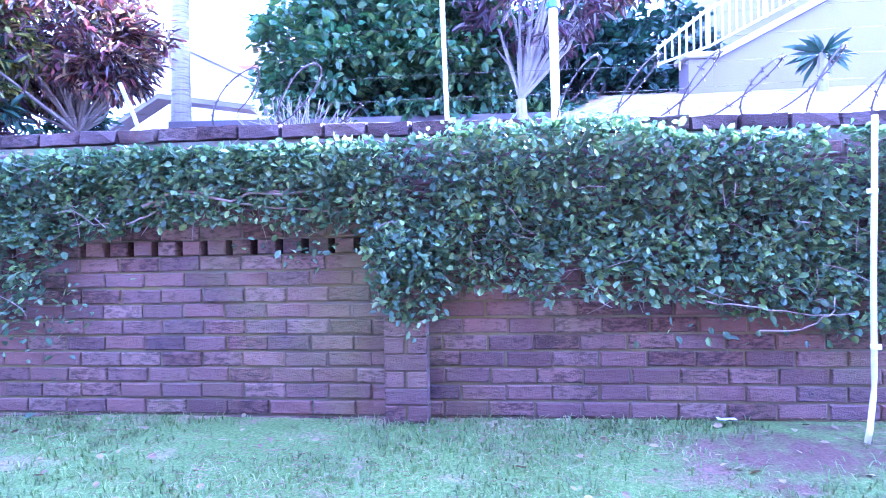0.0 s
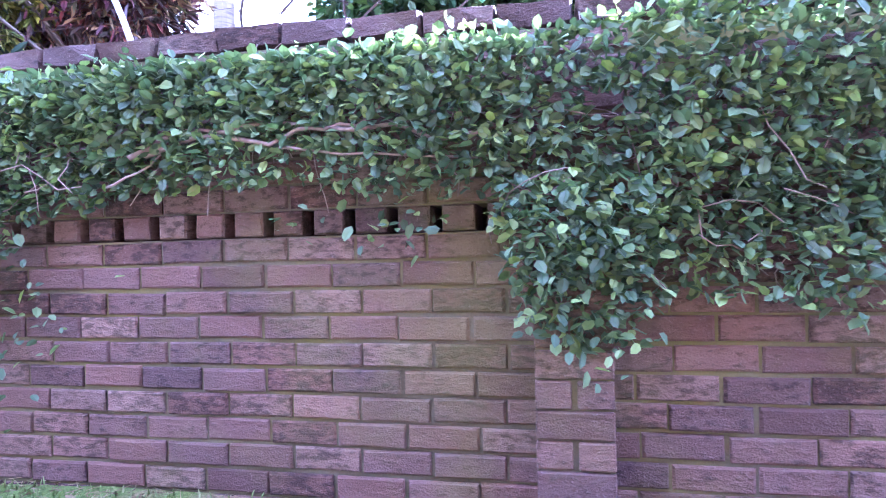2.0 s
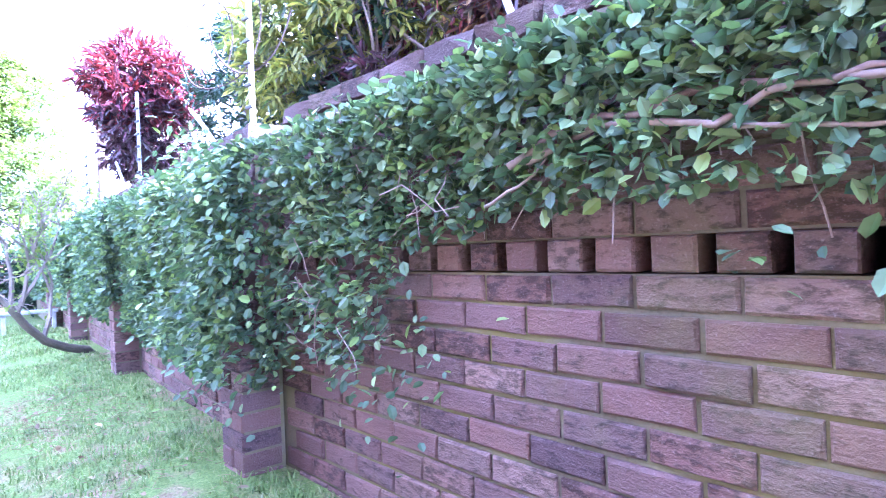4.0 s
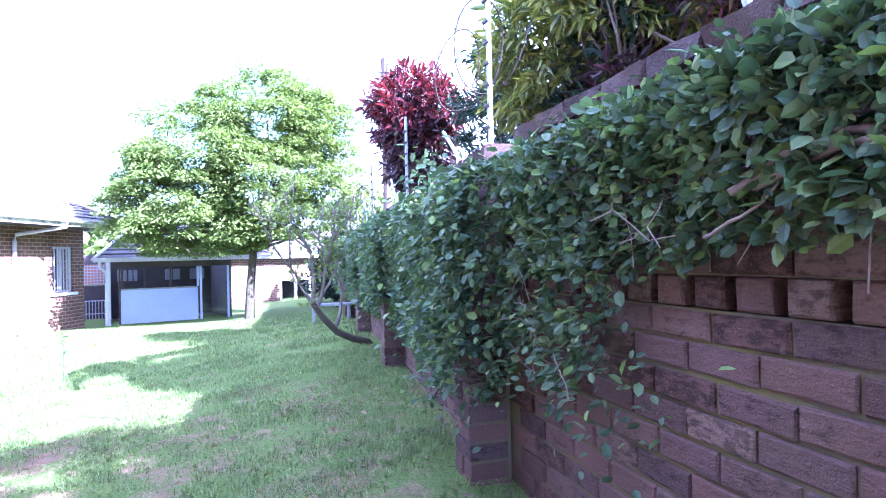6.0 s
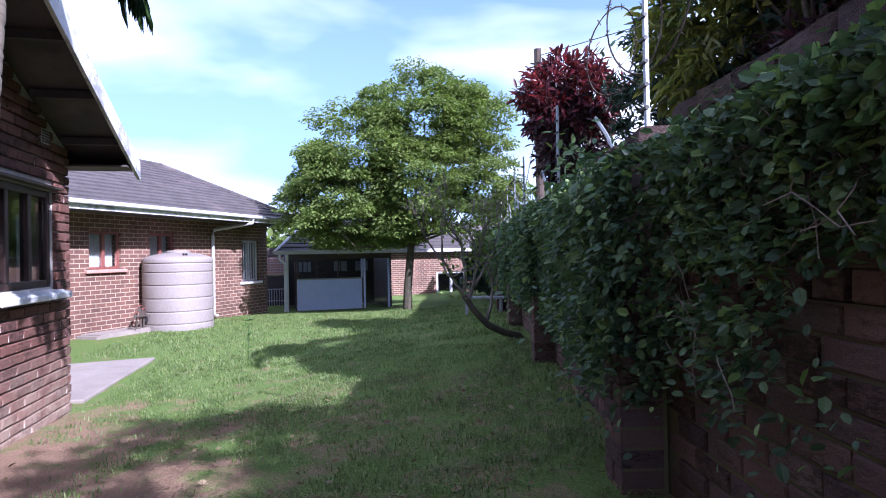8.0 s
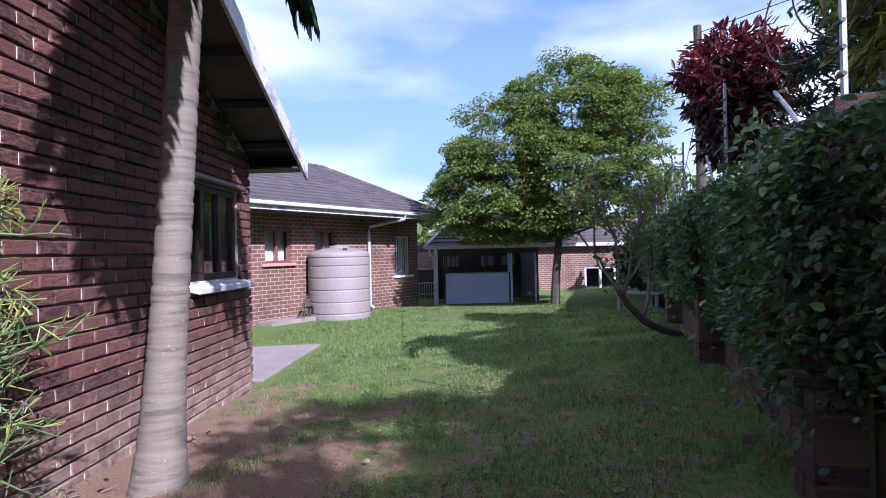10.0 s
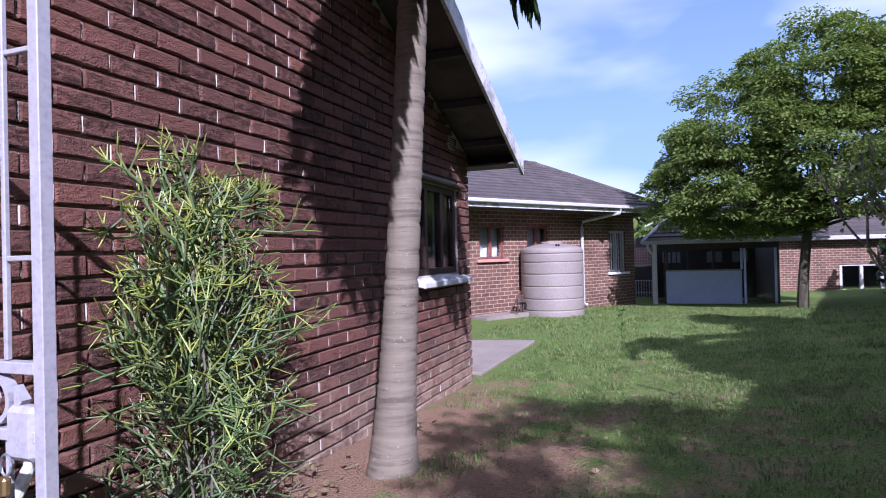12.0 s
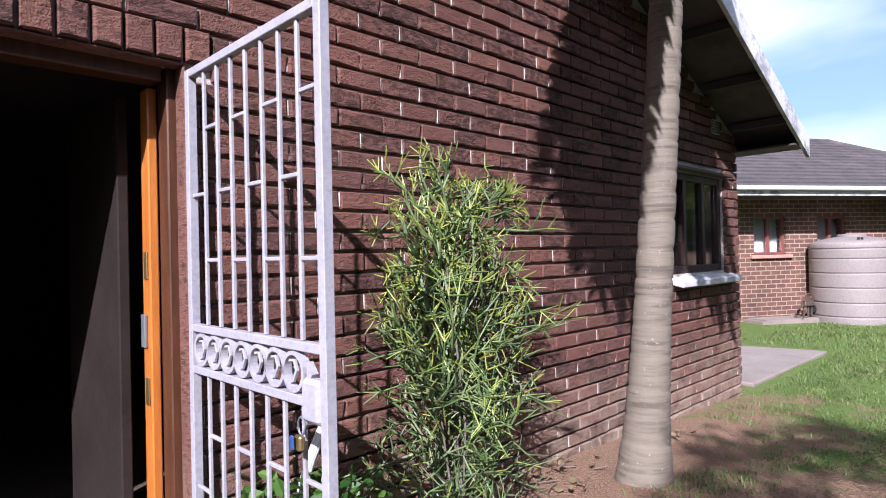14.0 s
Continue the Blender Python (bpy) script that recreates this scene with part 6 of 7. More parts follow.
# ---- trees and shrubs ----
def crown_np(r, centre, radii, clumps, per, leaf, shape, lean=0.0, hollow=0.55, droop=-0.15):
    """Leaves in many clumps near the outside of a lumpy ellipsoid."""
    c, R = np.array(centre), np.array(radii)
    d = r.normal(0, 1, (clumps, 3))
    d /= np.linalg.norm(d, axis=1, keepdims=True)
    lump = np.array([1.0 + 0.22 * noise.noise((q[0] * 1.7, q[1] * 1.7, q[2] * 1.7 + clumps * 0.01)) for q in d])
    rad = (hollow + (1 - hollow) * r.random(clumps) ** 0.5) * lump
    hubs = c + d * R * rad[:, None]
    size = R.mean() * r.uniform(0.09, 0.2, clumps)
    p = np.repeat(hubs, per, 0) + r.normal(0, 0.6, (clumps * per, 3)) * np.repeat(size, per)[:, None] * np.array([1.15, 1.15, 0.75])
    w = np.repeat(d, per, 0) * 0.6 + r.normal(0, 0.6, (clumps * per, 3)) + np.array([0, 0, droop])
    return hubs, leaves_np(p, w, leaf * r.uniform(0.65, 1.3, len(p)), r, shape, 0.5)


def limbs(tree_thing, bark, r, root, hubs, count, thick):
    """Bent limbs from the head of the trunk to some of the clumps, each a part."""
    root = Vector(root)
    for i in r.choice(len(hubs), min(count, len(hubs)), replace=False):
        h = Vector(hubs[i])
        mid = root.lerp(h, 0.5) + Vector(r.normal(0, 0.08, 3).tolist()) * (h - root).length
        part("limb", tube([root, root.lerp(mid, 0.5), mid, h], [thick, thick * 0.75, thick * 0.5, thick * 0.15], 5), bark, tree_thing)


def tree(name, label, trunk, trunk_r, crowns, material, bark, seed, limb=14, limb_r=0.05, shape=LEAF, category="tree", group=""):
    """trunk: points; crowns: (centre, radii, clumps, leaves per clump, leaf length, material or None)."""
    r = np.random.default_rng(seed)
    t = thing(name, label, category, group=group)
    bm = tube(trunk, trunk_r, 9)
    for c in crowns:
        hubs, geo = crown_np(r, c[0], c[1], c[2], c[3], c[4], shape)
        limbs(t, bark, r, trunk[-1], hubs, limb, limb_r)
        part_np("crown", *geo, c[5] if len(c) > 5 else material, t)
    part("trunk", bm, bark, t)
    return t


def garden_tree():
    """The large tree at the end of the lawn: many flat-domed sprays of leaves over a hollow, branching inside."""
    r = np.random.default_rng(31)
    t = thing("garden_tree", "large round-crowned green tree at the end of the lawn", "tree")
    lobes = [((-16.5, 1.5, 2.5), (1.9, 1.7, 1.25), 100), ((-16.6, 2.1, 3.7), (2.0, 1.75, 1.3), 100), ((-16.7, 3.5, 4.6), (2.1, 1.75, 1.3), 110),
             ((-16.8, 4.75, 4.5), (1.6, 1.0, 1.0), 50), ((-16.3, 3.2, 3.0), (1.9, 1.6, 1.2), 70), ((-15.9, 4.9, 2.75), (1.1, 0.95, 0.75), 30),
             ((-16.2, 1.6, 1.75), (1.5, 1.8, 0.65), 60), ((-15.9, 4.0, 2.05), (1.3, 1.3, 0.55), 24)]
    hubs, radii = [], []
    for c, R, n in lobes:
        while n > 0:
            d = r.normal(0, 1, 3)
            d /= np.linalg.norm(d)
            p = np.array(c) + d * np.array(R) * float(r.uniform(0.72, 1.0))
            inside = any(np.linalg.norm((p - np.array(c2)) / np.array(R2)) < 0.66 for c2, R2, m in lobes)
            if inside and r.random() < 0.85:
                continue
            hubs.append(p)
            radii.append(float(r.uniform(0.24, 0.52)))
            n -= 1
    hubs, radii = np.array(hubs), np.array(radii)
    per = 300
    n = len(hubs) * per
    d = r.normal(0, 1, (n, 3))
    d[:, 2] = np.abs(d[:, 2]) * 0.9 - 0.12
    d /= np.linalg.norm(d, axis=1, keepdims=True)
    rad = np.repeat(radii, per) * r.uniform(0.55, 1.08, n)
    p = np.repeat(hubs, per, 0) + d * rad[:, None] * np.array([1.0, 1.0, 0.72])
    w = d * np.array([1, 1, 0.4]) + r.normal(0, 0.35, (n, 3)) + np.array([0, 0, -0.35])
    part_np("crown", *leaves_np(p, w, 0.085 * r.uniform(0.6, 1.3, n), r, LANCE * np.array([1, 1.7, 1]), 0.5), M_TREE, t)
    fork = Vector((-16.7, 3.1, 1.3))
    bm = tube([(-16.72, 2.95, -0.7), (-16.66, 3.0, 0.3), fork], [0.14, 0.11, 0.1], 9)
    limbs(t, M_DARKBARK, r, fork, hubs, 46, 0.05)
    part("trunk", bm, M_DARKBARK, t)


garden_tree()


def leaning_tree():
    """A low tree whose mossy trunk leans out over the lawn, with many thin upright twigs."""
    r = np.random.default_rng(33)
    t = thing("leaning_tree", "small sparse tree with a mossy trunk leaning over the lawn", "tree")
    bm = tube([(-7.9, 3.93, -0.1), (-7.85, 3.85, 0.0), (-7.8, 3.65, 0.06), (-7.73, 3.45, 0.16), (-7.68, 3.28, 0.34), (-7.64, 3.15, 0.53)], [0.052, 0.048, 0.044, 0.041, 0.038, 0.034], 9)
    part("trunk", bm, M_DARKBARK, t)
    st, en, rad, tips = [], [], [], []

    def grow(p, d, length, radius, level):
        n = 4
        for k in range(n):
            q = p + d / np.linalg.norm(d) * length / n
            st.append(p)
            en.append(q)
            rad.append(radius * (1 - 0.12 * k))
            p = q
            d = d / np.linalg.norm(d) + r.normal(0, 0.16, 3) + np.array([0, 0, 0.10])
        if level == 0:
            tips.append(p)
            return
        for k in range(3 if level > 1 else 4):
            grow(p - d * 0, d / np.linalg.norm(d) + r.normal(0, 0.42, 3), length * 0.68, radius * 0.6, level - 1)
            tips.append(p)

    for base, d, l in (((-7.64, 3.15, 0.53), (0.1, 0.1, 1), 0.62), ((-7.65, 3.18, 0.48), (-0.2, 0.55, 0.9), 0.6), ((-7.64, 3.15, 0.53), (0.1, -0.45, 0.6), 0.55), ((-7.72, 3.42, 0.17), (0.1, 0.25, 0.9), 0.5), ((-7.66, 3.2, 0.45), (0.3, 0.3, 0.9), 0.55)):
        grow(np.array(base), np.array(d, float), l, 0.026, 3)
    tagged(part_np("twig_mass", *sticks_np(st, en, np.array(rad), np.array(rad) * 0.85, 4), M_BARK, t), kind="stuff")
    tp = np.array(tips)
    tp = tp[r.random(len(tp)) < 0.45]
    p = np.repeat(tp, 7, 0) + r.normal(0, 0.07, (len(tp) * 7, 3))
    part_np("foliage", *leaves_np(p, r.normal(0, 1, p.shape), 0.05 * r.uniform(0.6, 1.3, len(p)), r, LEAF), M_TREE, t)


leaning_tree()

# the red-leaved tree beyond the wall
tree("red_leaved_tree", "red and purple leaved tree rising beyond the garden wall", [(-9.45, 5.05, 0.8), (-9.45, 5.0, 1.7), (-9.42, 4.95, 2.2)], [0.08, 0.07, 0.06],
     [((-9.4, 5.1, 3.35), (0.75, 0.7, 0.62), 120, 34, 0.15, M_RED), ((-9.4, 5.12, 2.75), (0.58, 0.55, 0.75), 110, 34, 0.15, M_PURPLE)], M_RED, M_BARK, 41, 20, 0.03, LANCE)
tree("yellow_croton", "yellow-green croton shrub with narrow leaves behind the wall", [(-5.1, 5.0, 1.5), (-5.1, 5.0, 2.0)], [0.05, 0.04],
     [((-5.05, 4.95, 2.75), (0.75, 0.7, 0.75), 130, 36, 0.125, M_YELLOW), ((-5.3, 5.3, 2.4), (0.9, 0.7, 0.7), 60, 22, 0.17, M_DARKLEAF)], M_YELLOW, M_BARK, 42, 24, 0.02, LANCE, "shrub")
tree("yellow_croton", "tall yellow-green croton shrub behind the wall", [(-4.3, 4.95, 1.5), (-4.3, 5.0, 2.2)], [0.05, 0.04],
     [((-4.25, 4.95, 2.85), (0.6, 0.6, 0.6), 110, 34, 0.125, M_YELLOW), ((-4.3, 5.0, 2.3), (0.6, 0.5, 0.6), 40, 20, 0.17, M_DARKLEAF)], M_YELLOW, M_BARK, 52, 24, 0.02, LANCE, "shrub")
tree("red_croton", "dark red and yellow croton shrub behind the garden wall", [(-3.6, 5.6, 1.5), (-3.62, 5.6, 2.1)], [0.05, 0.05],
     [((-3.8, 5.5, 3.1), (0.95, 0.75, 0.72), 190, 30, 0.125, M_CROTON), ((-3.25, 5.45, 2.85), (0.38, 0.45, 0.5), 80, 28, 0.12, M_CROTON)], M_CROTON, M_BARK, 43, 26, 0.022, LANCE, "shrub")
tree("red_croton", "dark purple croton shrub behind the garden wall", [(-4.4, 5.5, 1.5), (-4.4, 5.5, 2.1)], [0.05, 0.05],
     [((-4.5, 5.6, 2.9), (0.6, 0.5, 0.6), 60, 28, 0.13, M_CROTON), ((-4.3, 5.1, 2.25), (0.5, 0.4, 0.4), 50, 24, 0.13, M_PURPLE)], M_CROTON, M_BARK, 53, 16, 0.02, LANCE, "shrub")
tree("dark_conifer", "dark green conical tree beyond the garden wall", [(-7.7, 5.7, 1.4), (-7.7, 5.7, 3.0)], [0.08, 0.05],
     [((-7.7, 5.7, 2.6), (0.7, 0.65, 0.95), 110, 34, 0.11), ((-7.6, 5.7, 3.4), (0.5, 0.5, 0.6), 50, 34, 0.11)], M_DARKLEAF, M_BARK, 44, 10, 0.02, LANCE)
tree("dark_conifer", "dark green dense tree behind the crotons", [(-6.2, 6.1, 1.4), (-6.2, 6.1, 3.0)], [0.08, 0.05],
     [((-6.2, 6.1, 2.5), (0.9, 0.75, 0.95), 120, 34, 0.12), ((-4.9, 6.5, 2.5), (0.9, 0.7, 0.95), 100, 34, 0.12)], M_DARKLEAF, M_BARK, 45, 10, 0.02, LANCE)
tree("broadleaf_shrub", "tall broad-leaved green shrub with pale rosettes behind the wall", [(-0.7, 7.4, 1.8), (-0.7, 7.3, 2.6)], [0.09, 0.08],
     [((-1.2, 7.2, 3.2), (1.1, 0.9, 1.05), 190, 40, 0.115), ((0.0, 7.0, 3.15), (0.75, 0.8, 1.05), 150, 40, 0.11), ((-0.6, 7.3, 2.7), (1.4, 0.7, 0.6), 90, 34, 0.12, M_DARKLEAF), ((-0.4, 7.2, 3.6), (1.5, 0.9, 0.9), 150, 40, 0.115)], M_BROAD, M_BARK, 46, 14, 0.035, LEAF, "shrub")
# last crown is out of sight, added to shade the soil near the palm
tree("purple_leaved_tree", "small forked tree with purple leaves behind the wall", [(0.78, 6.3, 1.6), (0.8, 6.3, 2.1), (0.78, 6.3, 2.5)], [0.07, 0.06, 0.06],
     [((0.95, 6.3, 3.7), (0.85, 0.7, 0.7), 90, 20, 0.15, M_PURPLE), ((1.7, 6.6, 4.1), (0.7, 0.5, 0.5), 50, 20, 0.15, M_CROTON), ((1.35, 5.7, 5.0), (1.2, 0.9, 0.75), 120, 24, 0.16, M_PURPLE)], M_PURPLE, M_BARK, 47, 9, 0.025, LANCE)
tree("dark_tree", "dense dark green tree beside the neighbour's stair", [(2.6, 10.8, 1.8), (2.6, 10.8, 3.2)], [0.15, 0.12],
     [((2.5, 10.9, 3.6), (1.9, 1.0, 1.6), 200, 30, 0.17), ((3.0, 11.2, 4.6), (2.0, 1.0, 1.2), 170, 30, 0.17), ((1.6, 10.2, 2.6), (1.0, 0.8, 0.8), 70, 28, 0.15, M_BROAD)], M_DARKLEAF, M_BARK, 48, 12, 0.05)
# last two crowns are unseen, added to shade the tall palm and cottage
tree("dark_tree", "dense dark green hedge tree closing the neighbour's garden, with unseen crowns added for shade", [(-1.5, 12.5, 1.8), (-1.5, 12.5, 3.2)], [0.15, 0.12],
     [((-1.3, 12.5, 3.8), (2.2, 1.0, 2.3), 190, 30, 0.2), ((0.9, 13.0, 3.2), (1.5, 1.0, 2.0), 120, 30, 0.2), ((-0.3, 9.4, 6.0), (1.7, 1.1, 1.1), 90, 30, 0.2), ((-2.4, 17.8, 8.8), (2.6, 1.5, 2.2), 110, 30, 0.3)], M_DARKLEAF, M_BARK, 49, 8, 0.05)
# low dark shrubs along the garden wall's far end, added also to shade the outbuilding
for i, (x, y, h) in enumerate(((-18.6, 6.3, 1.3), (-20.8, 6.6, 1.5), (-23.0, 6.4, 1.7), (-24.0, 7.4, 2.6))):
    tree("boundary_shrub", "dark leafy shrub in the shade at the garden's end", [(x, y, -0.9), (x, y, h * 0.3)], [0.06, 0.05],
         [((x, y, h * 0.35), (1.0, 1.0, h * 0.62), 60, 40, 0.16)], M_DARKLEAF, M_DARKBARK, 80 + i, 8, 0.03, LEAF, "shrub", "shrubs at the garden's end")
# trees beyond the roofs
for i, (x, y, h) in enumerate(((-36, 2, 3.0), (-34, -4.5, 3.2), (-35, -10, 3.4), (-33, 11, 4.2), (-30, 16, 4.2), (-24, 13, 3.6))):
    tree("far_tree", "far green tree beyond the buildings", [(x, y, -1.2), (x, y, h * 0.4)], [0.25, 0.18],
         [((x, y, h * 0.55), (3.2, 3.4, h * 0.5), 90, 26, 0.42)], M_TREE if i % 2 else M_DARKLEAF, M_DARKBARK, 60 + i, 6, 0.08, LEAF, "tree", "far trees")


def bare_bush():
    r = np.random.default_rng(35)
    t = thing("bare_bush", "leafless twiggy bush behind the garden wall", "shrub", pose(-1.55, 6.1, 1.6))
    st, en = [], []
    for i in range(90):
        p = np.array([r.normal(0, 0.06), r.normal(0, 0.06), 0.0])
        d = np.array([r.normal(0, 0.5), r.normal(0, 0.4), 1.0])
        for k in range(6):
            q = p + d / np.linalg.norm(d) * 0.16
            st.append(p)
            en.append(q)
            p, d = q, d + r.normal(0, 0.25, 3)
    part_np("twig_mass", *sticks_np(st, en, 0.006, 0.005, 3), M_BARK, t)
    p = np.array(en)[r.random(len(en)) < 0.5]
    part_np("foliage", *leaves_np(p, r.normal(0, 1, p.shape), 0.045 * r.uniform(0.6, 1.3, len(p)), r), M_BROAD, t)


bare_bush()


def pale_trunk():
    t = thing("tall_palm", "pale grey ringed palm in the neighbour's garden", "palm", pose(-3.26, 7.0, 1.5))
    n = 40
    pts = [(0.0004 * i * i * 0.1, 0, i * 0.11) for i in range(n)]
    rad = [0.112 - 0.0006 * i + 0.004 * (i % 2) + 0.05 * math.exp(-i * 0.11 / 0.6) for i in range(n)]
    part("trunk", tube(pts, rad, 14), M_PALMBARK, t)
    r = np.random.default_rng(50)
    for k in range(11):
        frond(t, r, np.array([0.06, 0, n * 0.11 - 0.15]), k * math.tau / 11 + float(r.normal(0, 0.15)), 2.1, float(r.uniform(0.35, 0.8)))
    return t


def yucca():
    r = np.random.default_rng(36)
    t = thing("yucca", "small yucca with a bare stem behind the barbed wire", "plant", pose(5.05, 8.0, 2.85))
    part("stem", tube([(0, 0, -0.3), (0.0, 0, 0.3), (0.02, 0, 0.62)], [0.09, 0.07, 0.06], 8), M_BARK, t)
    n = 46
    p = np.tile([0.02, 0, 0.62], (n, 1)) + r.normal(0, 0.015, (n, 3))
    a = r.uniform(0, math.tau, n)
    w = np.stack([np.cos(a), np.sin(a) * 0.8, r.uniform(-0.9, 1.2, n)], 1)
    shape = LANCE * np.array([1, 0.3, 1.4])
    part_np("foliage", *leaves_np(p, w, r.uniform(0.28, 0.5, n), r, shape, 0.2), M_DARKLEAF, t)


yucca()

# ---- the palm by the house ----
def frond(t, r, top, a, length, rise, spread=1.0):
    """An arching feather frond: a rib and its leaflets."""
    m = 26
    q = []
    for i in range(m):
        f = i / (m - 1)
        reach = spread * length * (f - 0.18 * f * f)
        q.append(top + np.array([math.cos(a) * reach, math.sin(a) * reach, rise * length * f * 0.9 - length * (0.62 + 0.35 * rise) * f * f]))
    rib = part("frond", tube(q, [0.018 - 0.015 * i / m for i in range(m)], 5), M_PALMLEAF, t)
    places, ways, sizes = [], [], []
    for i in range(3, m - 1):
        d = q[i + 1] - q[i]
        d /= np.linalg.norm(d)
        s = np.cross(d, [0, 0, 1])
        s /= np.linalg.norm(s) + 1e-6
        f = i / m
        for e in (-1, 1):
            for h in (0.0, 0.33, 0.66):
                places.append(q[i] + (q[i + 1] - q[i]) * h)
                ways.append(s * e * 0.85 + d * 0.75 + np.array([0, 0, -0.45]) + r.normal(0, 0.05, 3))
                sizes.append(0.5 * (1 - 0.55 * f) * float(r.uniform(0.85, 1.1)) * min(1, 0.5 + f * 3))
    tagged(part_np("blade", *leaves_np(places, ways, sizes, r, LANCE * np.array([1, 0.46, 1]), 0.15), M_PALMLEAF, rib), kind="stuff")


def palm():
    r = np.random.default_rng(37)
    z0 = ground_z(-3.76, 0.1)
    t = thing("palm_tree", "ringed grey palm standing by the brick gable", "palm", pose(-3.77, 0.10, z0))
    n = 200
    H = 3.3
    pts, rad = [], []
    ringz = sorted([0.25 + 0.16 * k * (1 - 0.006 * k) + float(r.normal(0, 0.012)) for k in range(34)])
    for i in range(n):
        z = H * i / (n - 1)
        pts.append((-0.12 * z + 0.004 * z * z, 0.01 * z, z - 0.05))
        base = 0.102 + 0.062 * math.exp(-z / 0.35) - 0.008 * z / 2.5
        near = min(abs(z - q) for q in ringz)
        rad.append(base - 0.008 * math.exp(-(near / 0.011) ** 2) + 0.0022 * math.sin(z * 37) * 0.5)
    part("trunk", tube(pts, rad, 26), M_PALMBARK, t, smooth=True)
    head = np.array(pts[-1])
    part("crownshaft", tube([head, head + np.array([-0.02, 0, 0.5]), head + np.array([-0.03, 0, 0.8])], [0.095, 0.085, 0.04], 14), M_WEED, t, "green crownshaft", True)
    top = head + np.array([-0.03, 0, 0.7])
    specs = [(0.24, 2.15, 0.1), (0.32, 2.25, 0.25), (0.38, 2.25, 0.0), (0.44, 2.15, 0.3), (0.34, 2.05, -0.2), (0.42, 2.1, -0.15), (0.48, 2.2, 0.1), (0.3, 1.9, -0.05),
             (0.52, 2.25, 0.35), (0.46, 2.35, 0.2), (0.37, 2.4, 0.4), (0.4, 2.2, 0.1), (0.95, 1.9, 0.35), (1.25, 1.8, 0.4),
             (1.56, 1.86, -0.05, 0.44), (1.66, 1.92, -0.05, 0.46), (1.76, 1.84, -0.05, 0.44), (1.86, 1.8, 0.0, 0.4), (-0.4, 2.4, 0.6), (0.85, 1.7, 0.3), (1.02, 1.6, 0.2), (1.12, 1.9, 0.3), (3.4, 1.9, 1.15), (4.3, 1.9, 1.0), (5.2, 2.2, 0.9)]
    for spec in specs:
        frond(t, r, top, *spec)
    return t


palm()
pale_trunk()


def pencil_shrub():
    """A dense upright shrub of thin forking pencil-like stems, yellow at the tips."""
    r = np.random.default_rng(38)
    t = thing("pencil_shrub", "bushy green pencil-stemmed shrub with yellow tips against the brick wall", "shrub", pose(-2.55, 0.03, ground_z(-2.55, 0.03)))
    green = [[], [], []]
    tip = [[], [], []]

    def grow(p, d, level, length):
        d = d / np.linalg.norm(d)
        q = p + d * length
        rad = 0.0033 + 0.0009 * level
        store = tip if level == 0 else green
        store[0].append(p)
        store[1].append(q)
        store[2].append(rad)
        if level == 0:
            return
        for k in range(int(r.integers(2, 4))):
            grow(q, d + r.normal(0, 0.62, 3) + np.array([0, 0, 0.06]), level - 1, length * float(r.uniform(0.7, 1.0)))

    for i in range(225):
        z = 1.42 * float(r.random()) ** 0.85
        a = float(r.uniform(0, math.tau))
        w = 0.27 if z < 0.55 else 0.21
        rr = w * math.sqrt(float(r.random()))
        p = np.array([rr * math.cos(a), rr * math.sin(a) * 0.55, z])
        out = np.array([math.cos(a) * 0.55, math.sin(a) * 0.4, 0.8 if z < 0.9 else 1.3])
        grow(p, out + r.normal(0, 0.5, 3), 3 if r.random() < 0.6 else 2, float(r.uniform(0.095, 0.14)) if z < 1.0 else 0.09)
    main = [[], []]
    for i in range(5):
        a = float(r.uniform(0, math.tau))
        p = np.array([0.05 * math.cos(a), 0.04 * math.sin(a), 0.0])
        d = np.array([0.08 * math.cos(a), 0.05 * math.sin(a), 1.0])
        for k in range(7):
            q = p + d / np.linalg.norm(d) * 0.17
            main[0].append(p)
            main[1].append(q)
            p, d = q, d + r.normal(0, 0.05, 3)
    part_np("main_stem", *sticks_np(main[0], main[1], 0.006, 0.005, 5), M_BARK, t)
    part_np("stem_mass", *sticks_np(green[0], green[1], np.array(green[2]), np.array(green[2]) * 0.85, 4), M_STICK, t)
    z = np.array([q[2] for q in tip[1]])
    yellow = r.random(len(z)) < np.clip((z - 0.3) / 0.95, 0.18, 0.95)
    a, b, c = (np.array(v) for v in tip)
    part_np("yellow_growth", *sticks_np(a[yellow], b[yellow], c[yellow], c[yellow] * 0.6, 4), M_STICKTIP, t, "yellow stem tips")
    part_np("green_growth", *sticks_np(a[~yellow], b[~yellow], c[~yellow], c[~yellow] * 0.6, 4), M_STICK, t)

    for ob in t.children:
        tagged(ob, kind="stuff")


pencil_shrub()


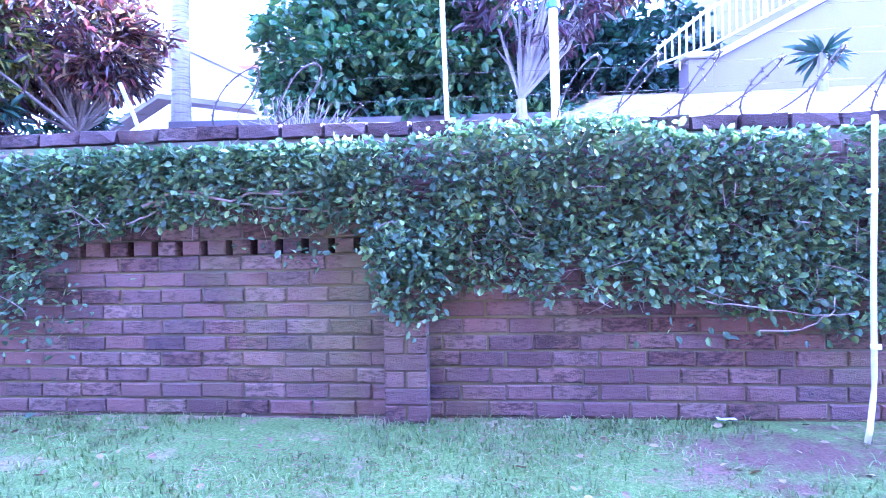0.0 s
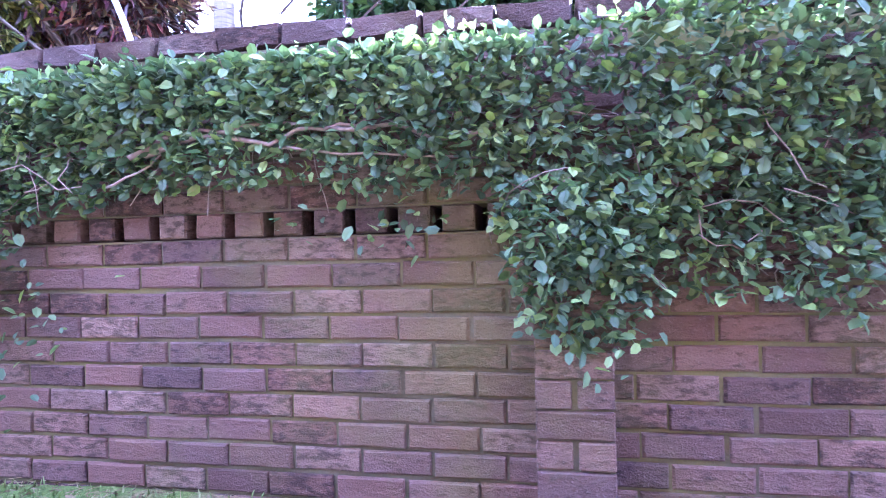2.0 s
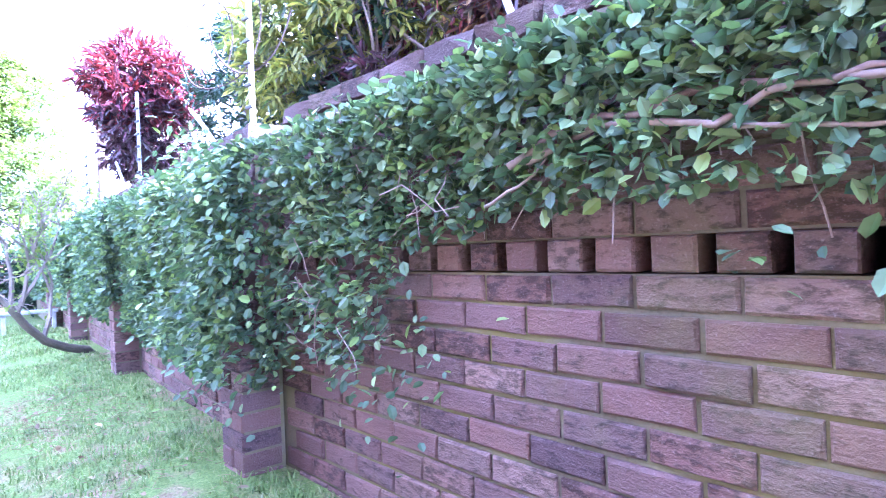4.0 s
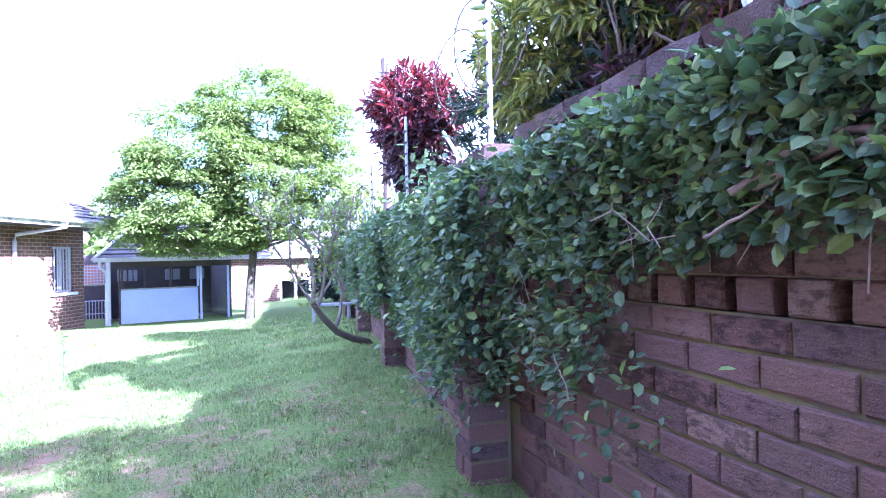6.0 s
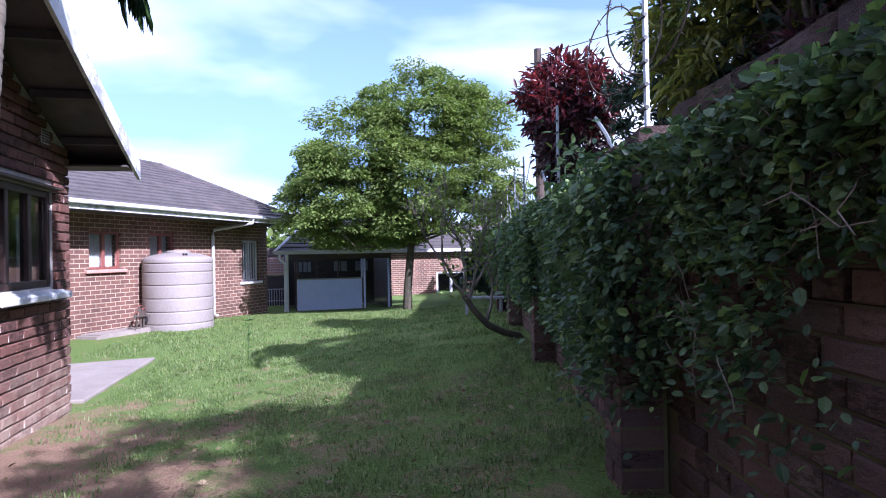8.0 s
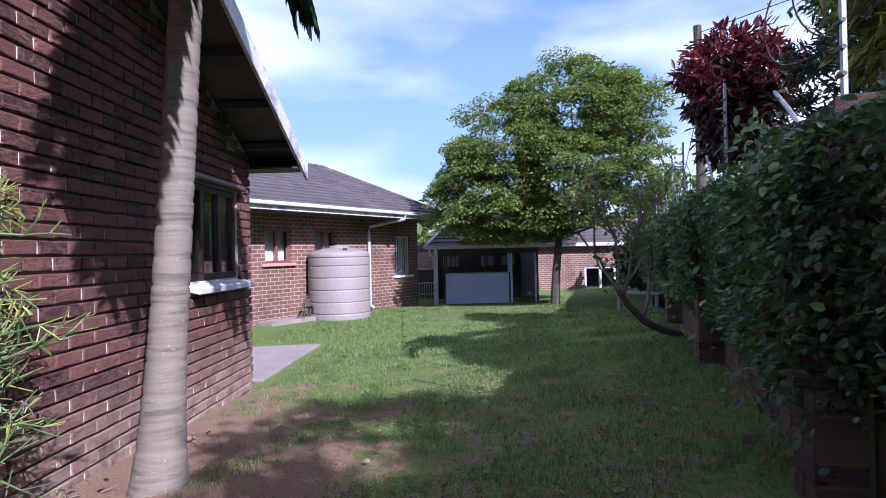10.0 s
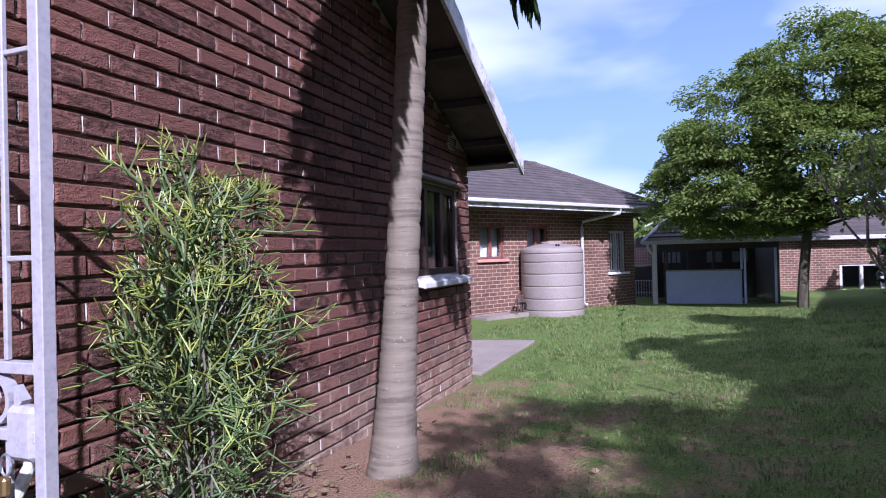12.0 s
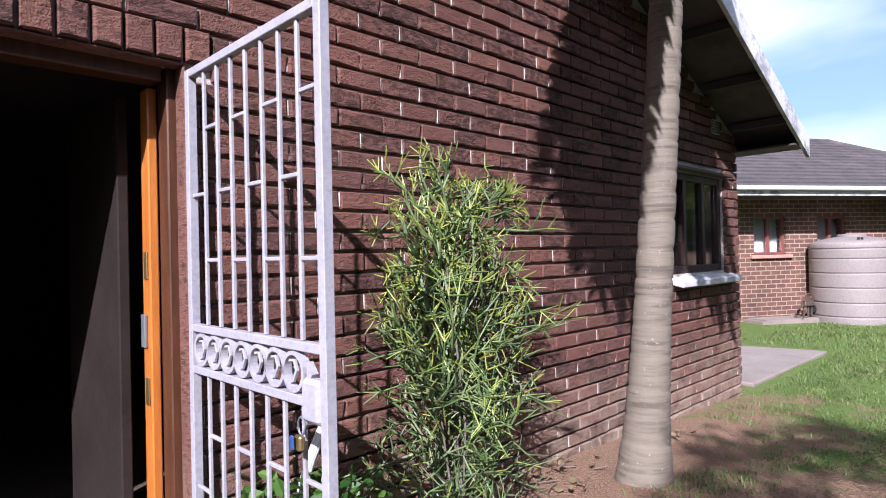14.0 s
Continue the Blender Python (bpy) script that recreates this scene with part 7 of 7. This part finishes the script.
def weeds():
    """Leafy weeds behind the gate and dry litter at the foot of the wall."""
    r = np.random.default_rng(39)
    for x, y, h, n in ((-1.72, 0.0, 0.42, 150), (-1.95, -0.05, 0.38, 120)):
        z = ground_z(x, y)
        t = thing("leafy_weed", "bright green leafy weed growing at the foot of the wall", "plant", pose(x, y, z), "weeds by the wall")
        p = np.stack([r.normal(0, 0.12, n), r.normal(0, 0.07, n), h * r.random(n) ** 0.5], 1)
        part_np("foliage", *leaves_np(p, np.stack([r.normal(0, 1, n), r.normal(0, 1, n), r.uniform(-0.2, 0.8, n)], 1), 0.075 * r.uniform(0.6, 1.2, n), r), M_WEED, t)
        st = np.tile([0, 0, -0.02], (16, 1)) + r.normal(0, 0.02, (16, 3)) * np.array([1, 1, 0])
        en = np.stack([r.normal(0, 0.1, 16), r.normal(0, 0.06, 16), h * r.uniform(0.6, 1, 16)], 1)
        part_np("stem_mass", *sticks_np(st, en, 0.004, 0.002, 4), M_STICK, t)
    t = thing("dry_litter", "dry leaves and twigs at the foot of the brick wall", "leaf litter", kind="stuff")
    p, s0, s1 = [], [], []
    for cx, w, n in ((-3.25, 0.3, 34), (-4.6, 0.2, 28)):
        for i in range(n):
            x = cx + float(r.normal(0, w))
            y = house_y(x) + 0.08 + abs(float(r.normal(0, 0.16)))
            p.append((x, y, ground_z(x, y) + 0.02 + abs(float(r.normal(0, 0.03)))))
        for i in range(n // 4):
            x = cx + float(r.normal(0, w))
            y = house_y(x) + 0.1 + abs(float(r.normal(0, 0.12)))
            q = np.array([x, y, ground_z(x, y) + 0.015])
            s0.append(q)
            s1.append(q + np.array([r.normal(0, 0.1), r.normal(0, 0.05), min(0.07, abs(r.normal(0, 0.04)))]))
    p = np.array(p)
    part_np("foliage", *leaves_np(p, np.stack([r.normal(0, 1, len(p)), r.normal(0, 1, len(p)), r.normal(0, 0.3, len(p))], 1), 0.06 * r.uniform(0.5, 1.2, len(p)), r), M_STRAW, t)
    part_np("twig_mass", *sticks_np(s0, s1, 0.004, 0.0025, 4), M_VINE, t)
    t = thing("sapling", "thin green sapling standing in the lawn", "plant", pose(-9.2, 0.35, ground_z(-9.2, 0.35)))
    n = 40
    z = r.uniform(0.1, 0.6, n)
    part("stem", tube([(0, 0, -0.02), (0.01, 0, 0.35), (0.0, 0.02, 0.62)], [0.006, 0.005, 0.003], 5), M_STICK, t)
    part_np("foliage", *leaves_np(np.stack([r.normal(0, 0.01, n), r.normal(0, 0.01, n), z], 1), np.stack([r.normal(0, 1, n), r.normal(0, 1, n), r.uniform(0, 0.8, n)], 1), 0.07 * r.uniform(0.6, 1.2, n), r, LANCE), M_WEED, t)


weeds()


def grass():
    """Short mown grass over the part of the lawn that is walked past, thinner where the soil is bare."""
    r = np.random.default_rng(40)
    t = thing("grass", "short patchy green lawn grass with dry blades", "grass", kind="stuff")
    for x0, x1, y0, y1, count, size, name in ((-4.2, 2.6, 0.2, 3.3, 52000, 0.05, "near"), (-9.0, -3.4, -0.9, 3.9, 70000, 0.05, "mid"), (-17.0, -8.6, -2.4, 4.6, 60000, 0.07, "far")):
        x, y = r.uniform(x0, x1, count), r.uniform(y0, y1, count)
        yw = np.where(x > -3.25, 3.07 - 0.0857 * x, 3.3485 - 0.152 * (x + 3.25))
        keep = (y < yw - 0.02) & (y > -0.737 + 0.1095 * (x + 6.675) + 0.1) | (x < -10.0) & (y < yw)
        b = np.array([bare_at(a, c) for a, c in zip(x, y)])
        patch = np.array([noise.noise((a * 1.6, c * 1.6, 9)) for a, c in zip(x, y)])
        keep &= r.random(count) > np.clip(b * 1.5 - patch * 0.6, 0, 0.985)
        keep &= r.random(count) < 0.62 + patch
        keep &= ~((x > -10.0) & (x < -6.9) & (y < -0.72 + 0.105 * (x + 7.05)))
        x, y = x[keep], y[keep]
        z = np.array([ground_z(a, c) + 0.018 * noise.noise((a * 0.9, c * 0.9, 0)) + 0.008 * noise.noise((a * 4, c * 4, 3)) for a, c in zip(x, y)])
        n = len(x)
        h = size * r.uniform(0.4, 1.1, n)
        a = r.uniform(0, math.tau, n)
        lean = r.uniform(0.2, 1.0, n)
        w = 0.0032 * size / 0.05
        dx, dy = np.cos(a), np.sin(a)
        root = np.stack([x, y, z - 0.004], 1)
        side = np.stack([-dy, dx, np.zeros(n)], 1) * w
        mid = root + np.stack([dx * lean * h * 0.45, dy * lean * h * 0.45, h * 0.6], 1)
        tip = root + np.stack([dx * lean * h * 1.15, dy * lean * h * 1.15, h * (1.0 - 0.35 * lean)], 1)
        v = np.stack([root - side, root + side, mid + side * 0.8, mid - side * 0.8, tip], 1).reshape(-1, 3)
        k = np.arange(n) * 5
        f = np.stack([k, k + 1, k + 2, k + 3], 1).tolist() + np.stack([k + 3, k + 2, k + 4], 1).tolist()
        part_np("blades", v, f, M_GRASS, t)
    # dry clippings lying on the grass
    n = 16000
    x, y = r.uniform(-6.5, 2.6, n), r.uniform(0.7, 3.35, n)
    keep = (y < 3.05 - 0.0857 * x) & (np.array([noise.noise((a * 1.1, c * 1.1, 21)) for a, c in zip(x, y)]) > r.uniform(-0.35, 0.3, n))
    x, y = x[keep], y[keep]
    p = np.stack([x, y, [ground_z(a, c) + 0.018 for a, c in zip(x, y)] + r.uniform(0, 0.016, len(x))], 1)
    a = r.uniform(0, math.tau, len(x))
    q = p + np.stack([np.cos(a), np.sin(a), r.normal(0, 0.2, len(x))], 1) * r.uniform(0.02, 0.06, len(x))[:, None]
    part_np("straw", *sticks_np(p, q, 0.0017, 0.001, 3), M_STRAW, t)
    # dry leaves fallen on the grass
    n = 500
    x, y = r.uniform(-6, 2.5, n), r.uniform(0.8, 3.2, n)
    keep = y < 3.0 - 0.0857 * x - 0.02
    x, y = x[keep], y[keep]
    z = np.array([ground_z(a, c) + 0.025 for a, c in zip(x, y)])
    p = np.stack([x, y, z], 1)
    part_np("fallen_leaves", *leaves_np(p, np.stack([r.normal(0, 1, len(x)), r.normal(0, 1, len(x)), r.normal(0, 0.2, len(x))], 1), 0.045 * r.uniform(0.5, 1.2, len(x)), r), M_STRAW, t)


grass()

# ---- the nearest bricks, one by one ----
for i, m in enumerate(near_bricks):
    ob = new("brick", GB[i % len(GB)])
    ob.parent = wall_garden
    ob.matrix_basis = m
for i, m in enumerate(near_heads):
    ob = new("brick", GH[i % len(GH)])
    ob.parent = wall_garden
    ob.matrix_basis = m
for i, m in enumerate(house_near):
    ob = new("brick", HB[(i * 5) % len(HB)])
    ob.parent = wall_house
    ob.matrix_basis = m
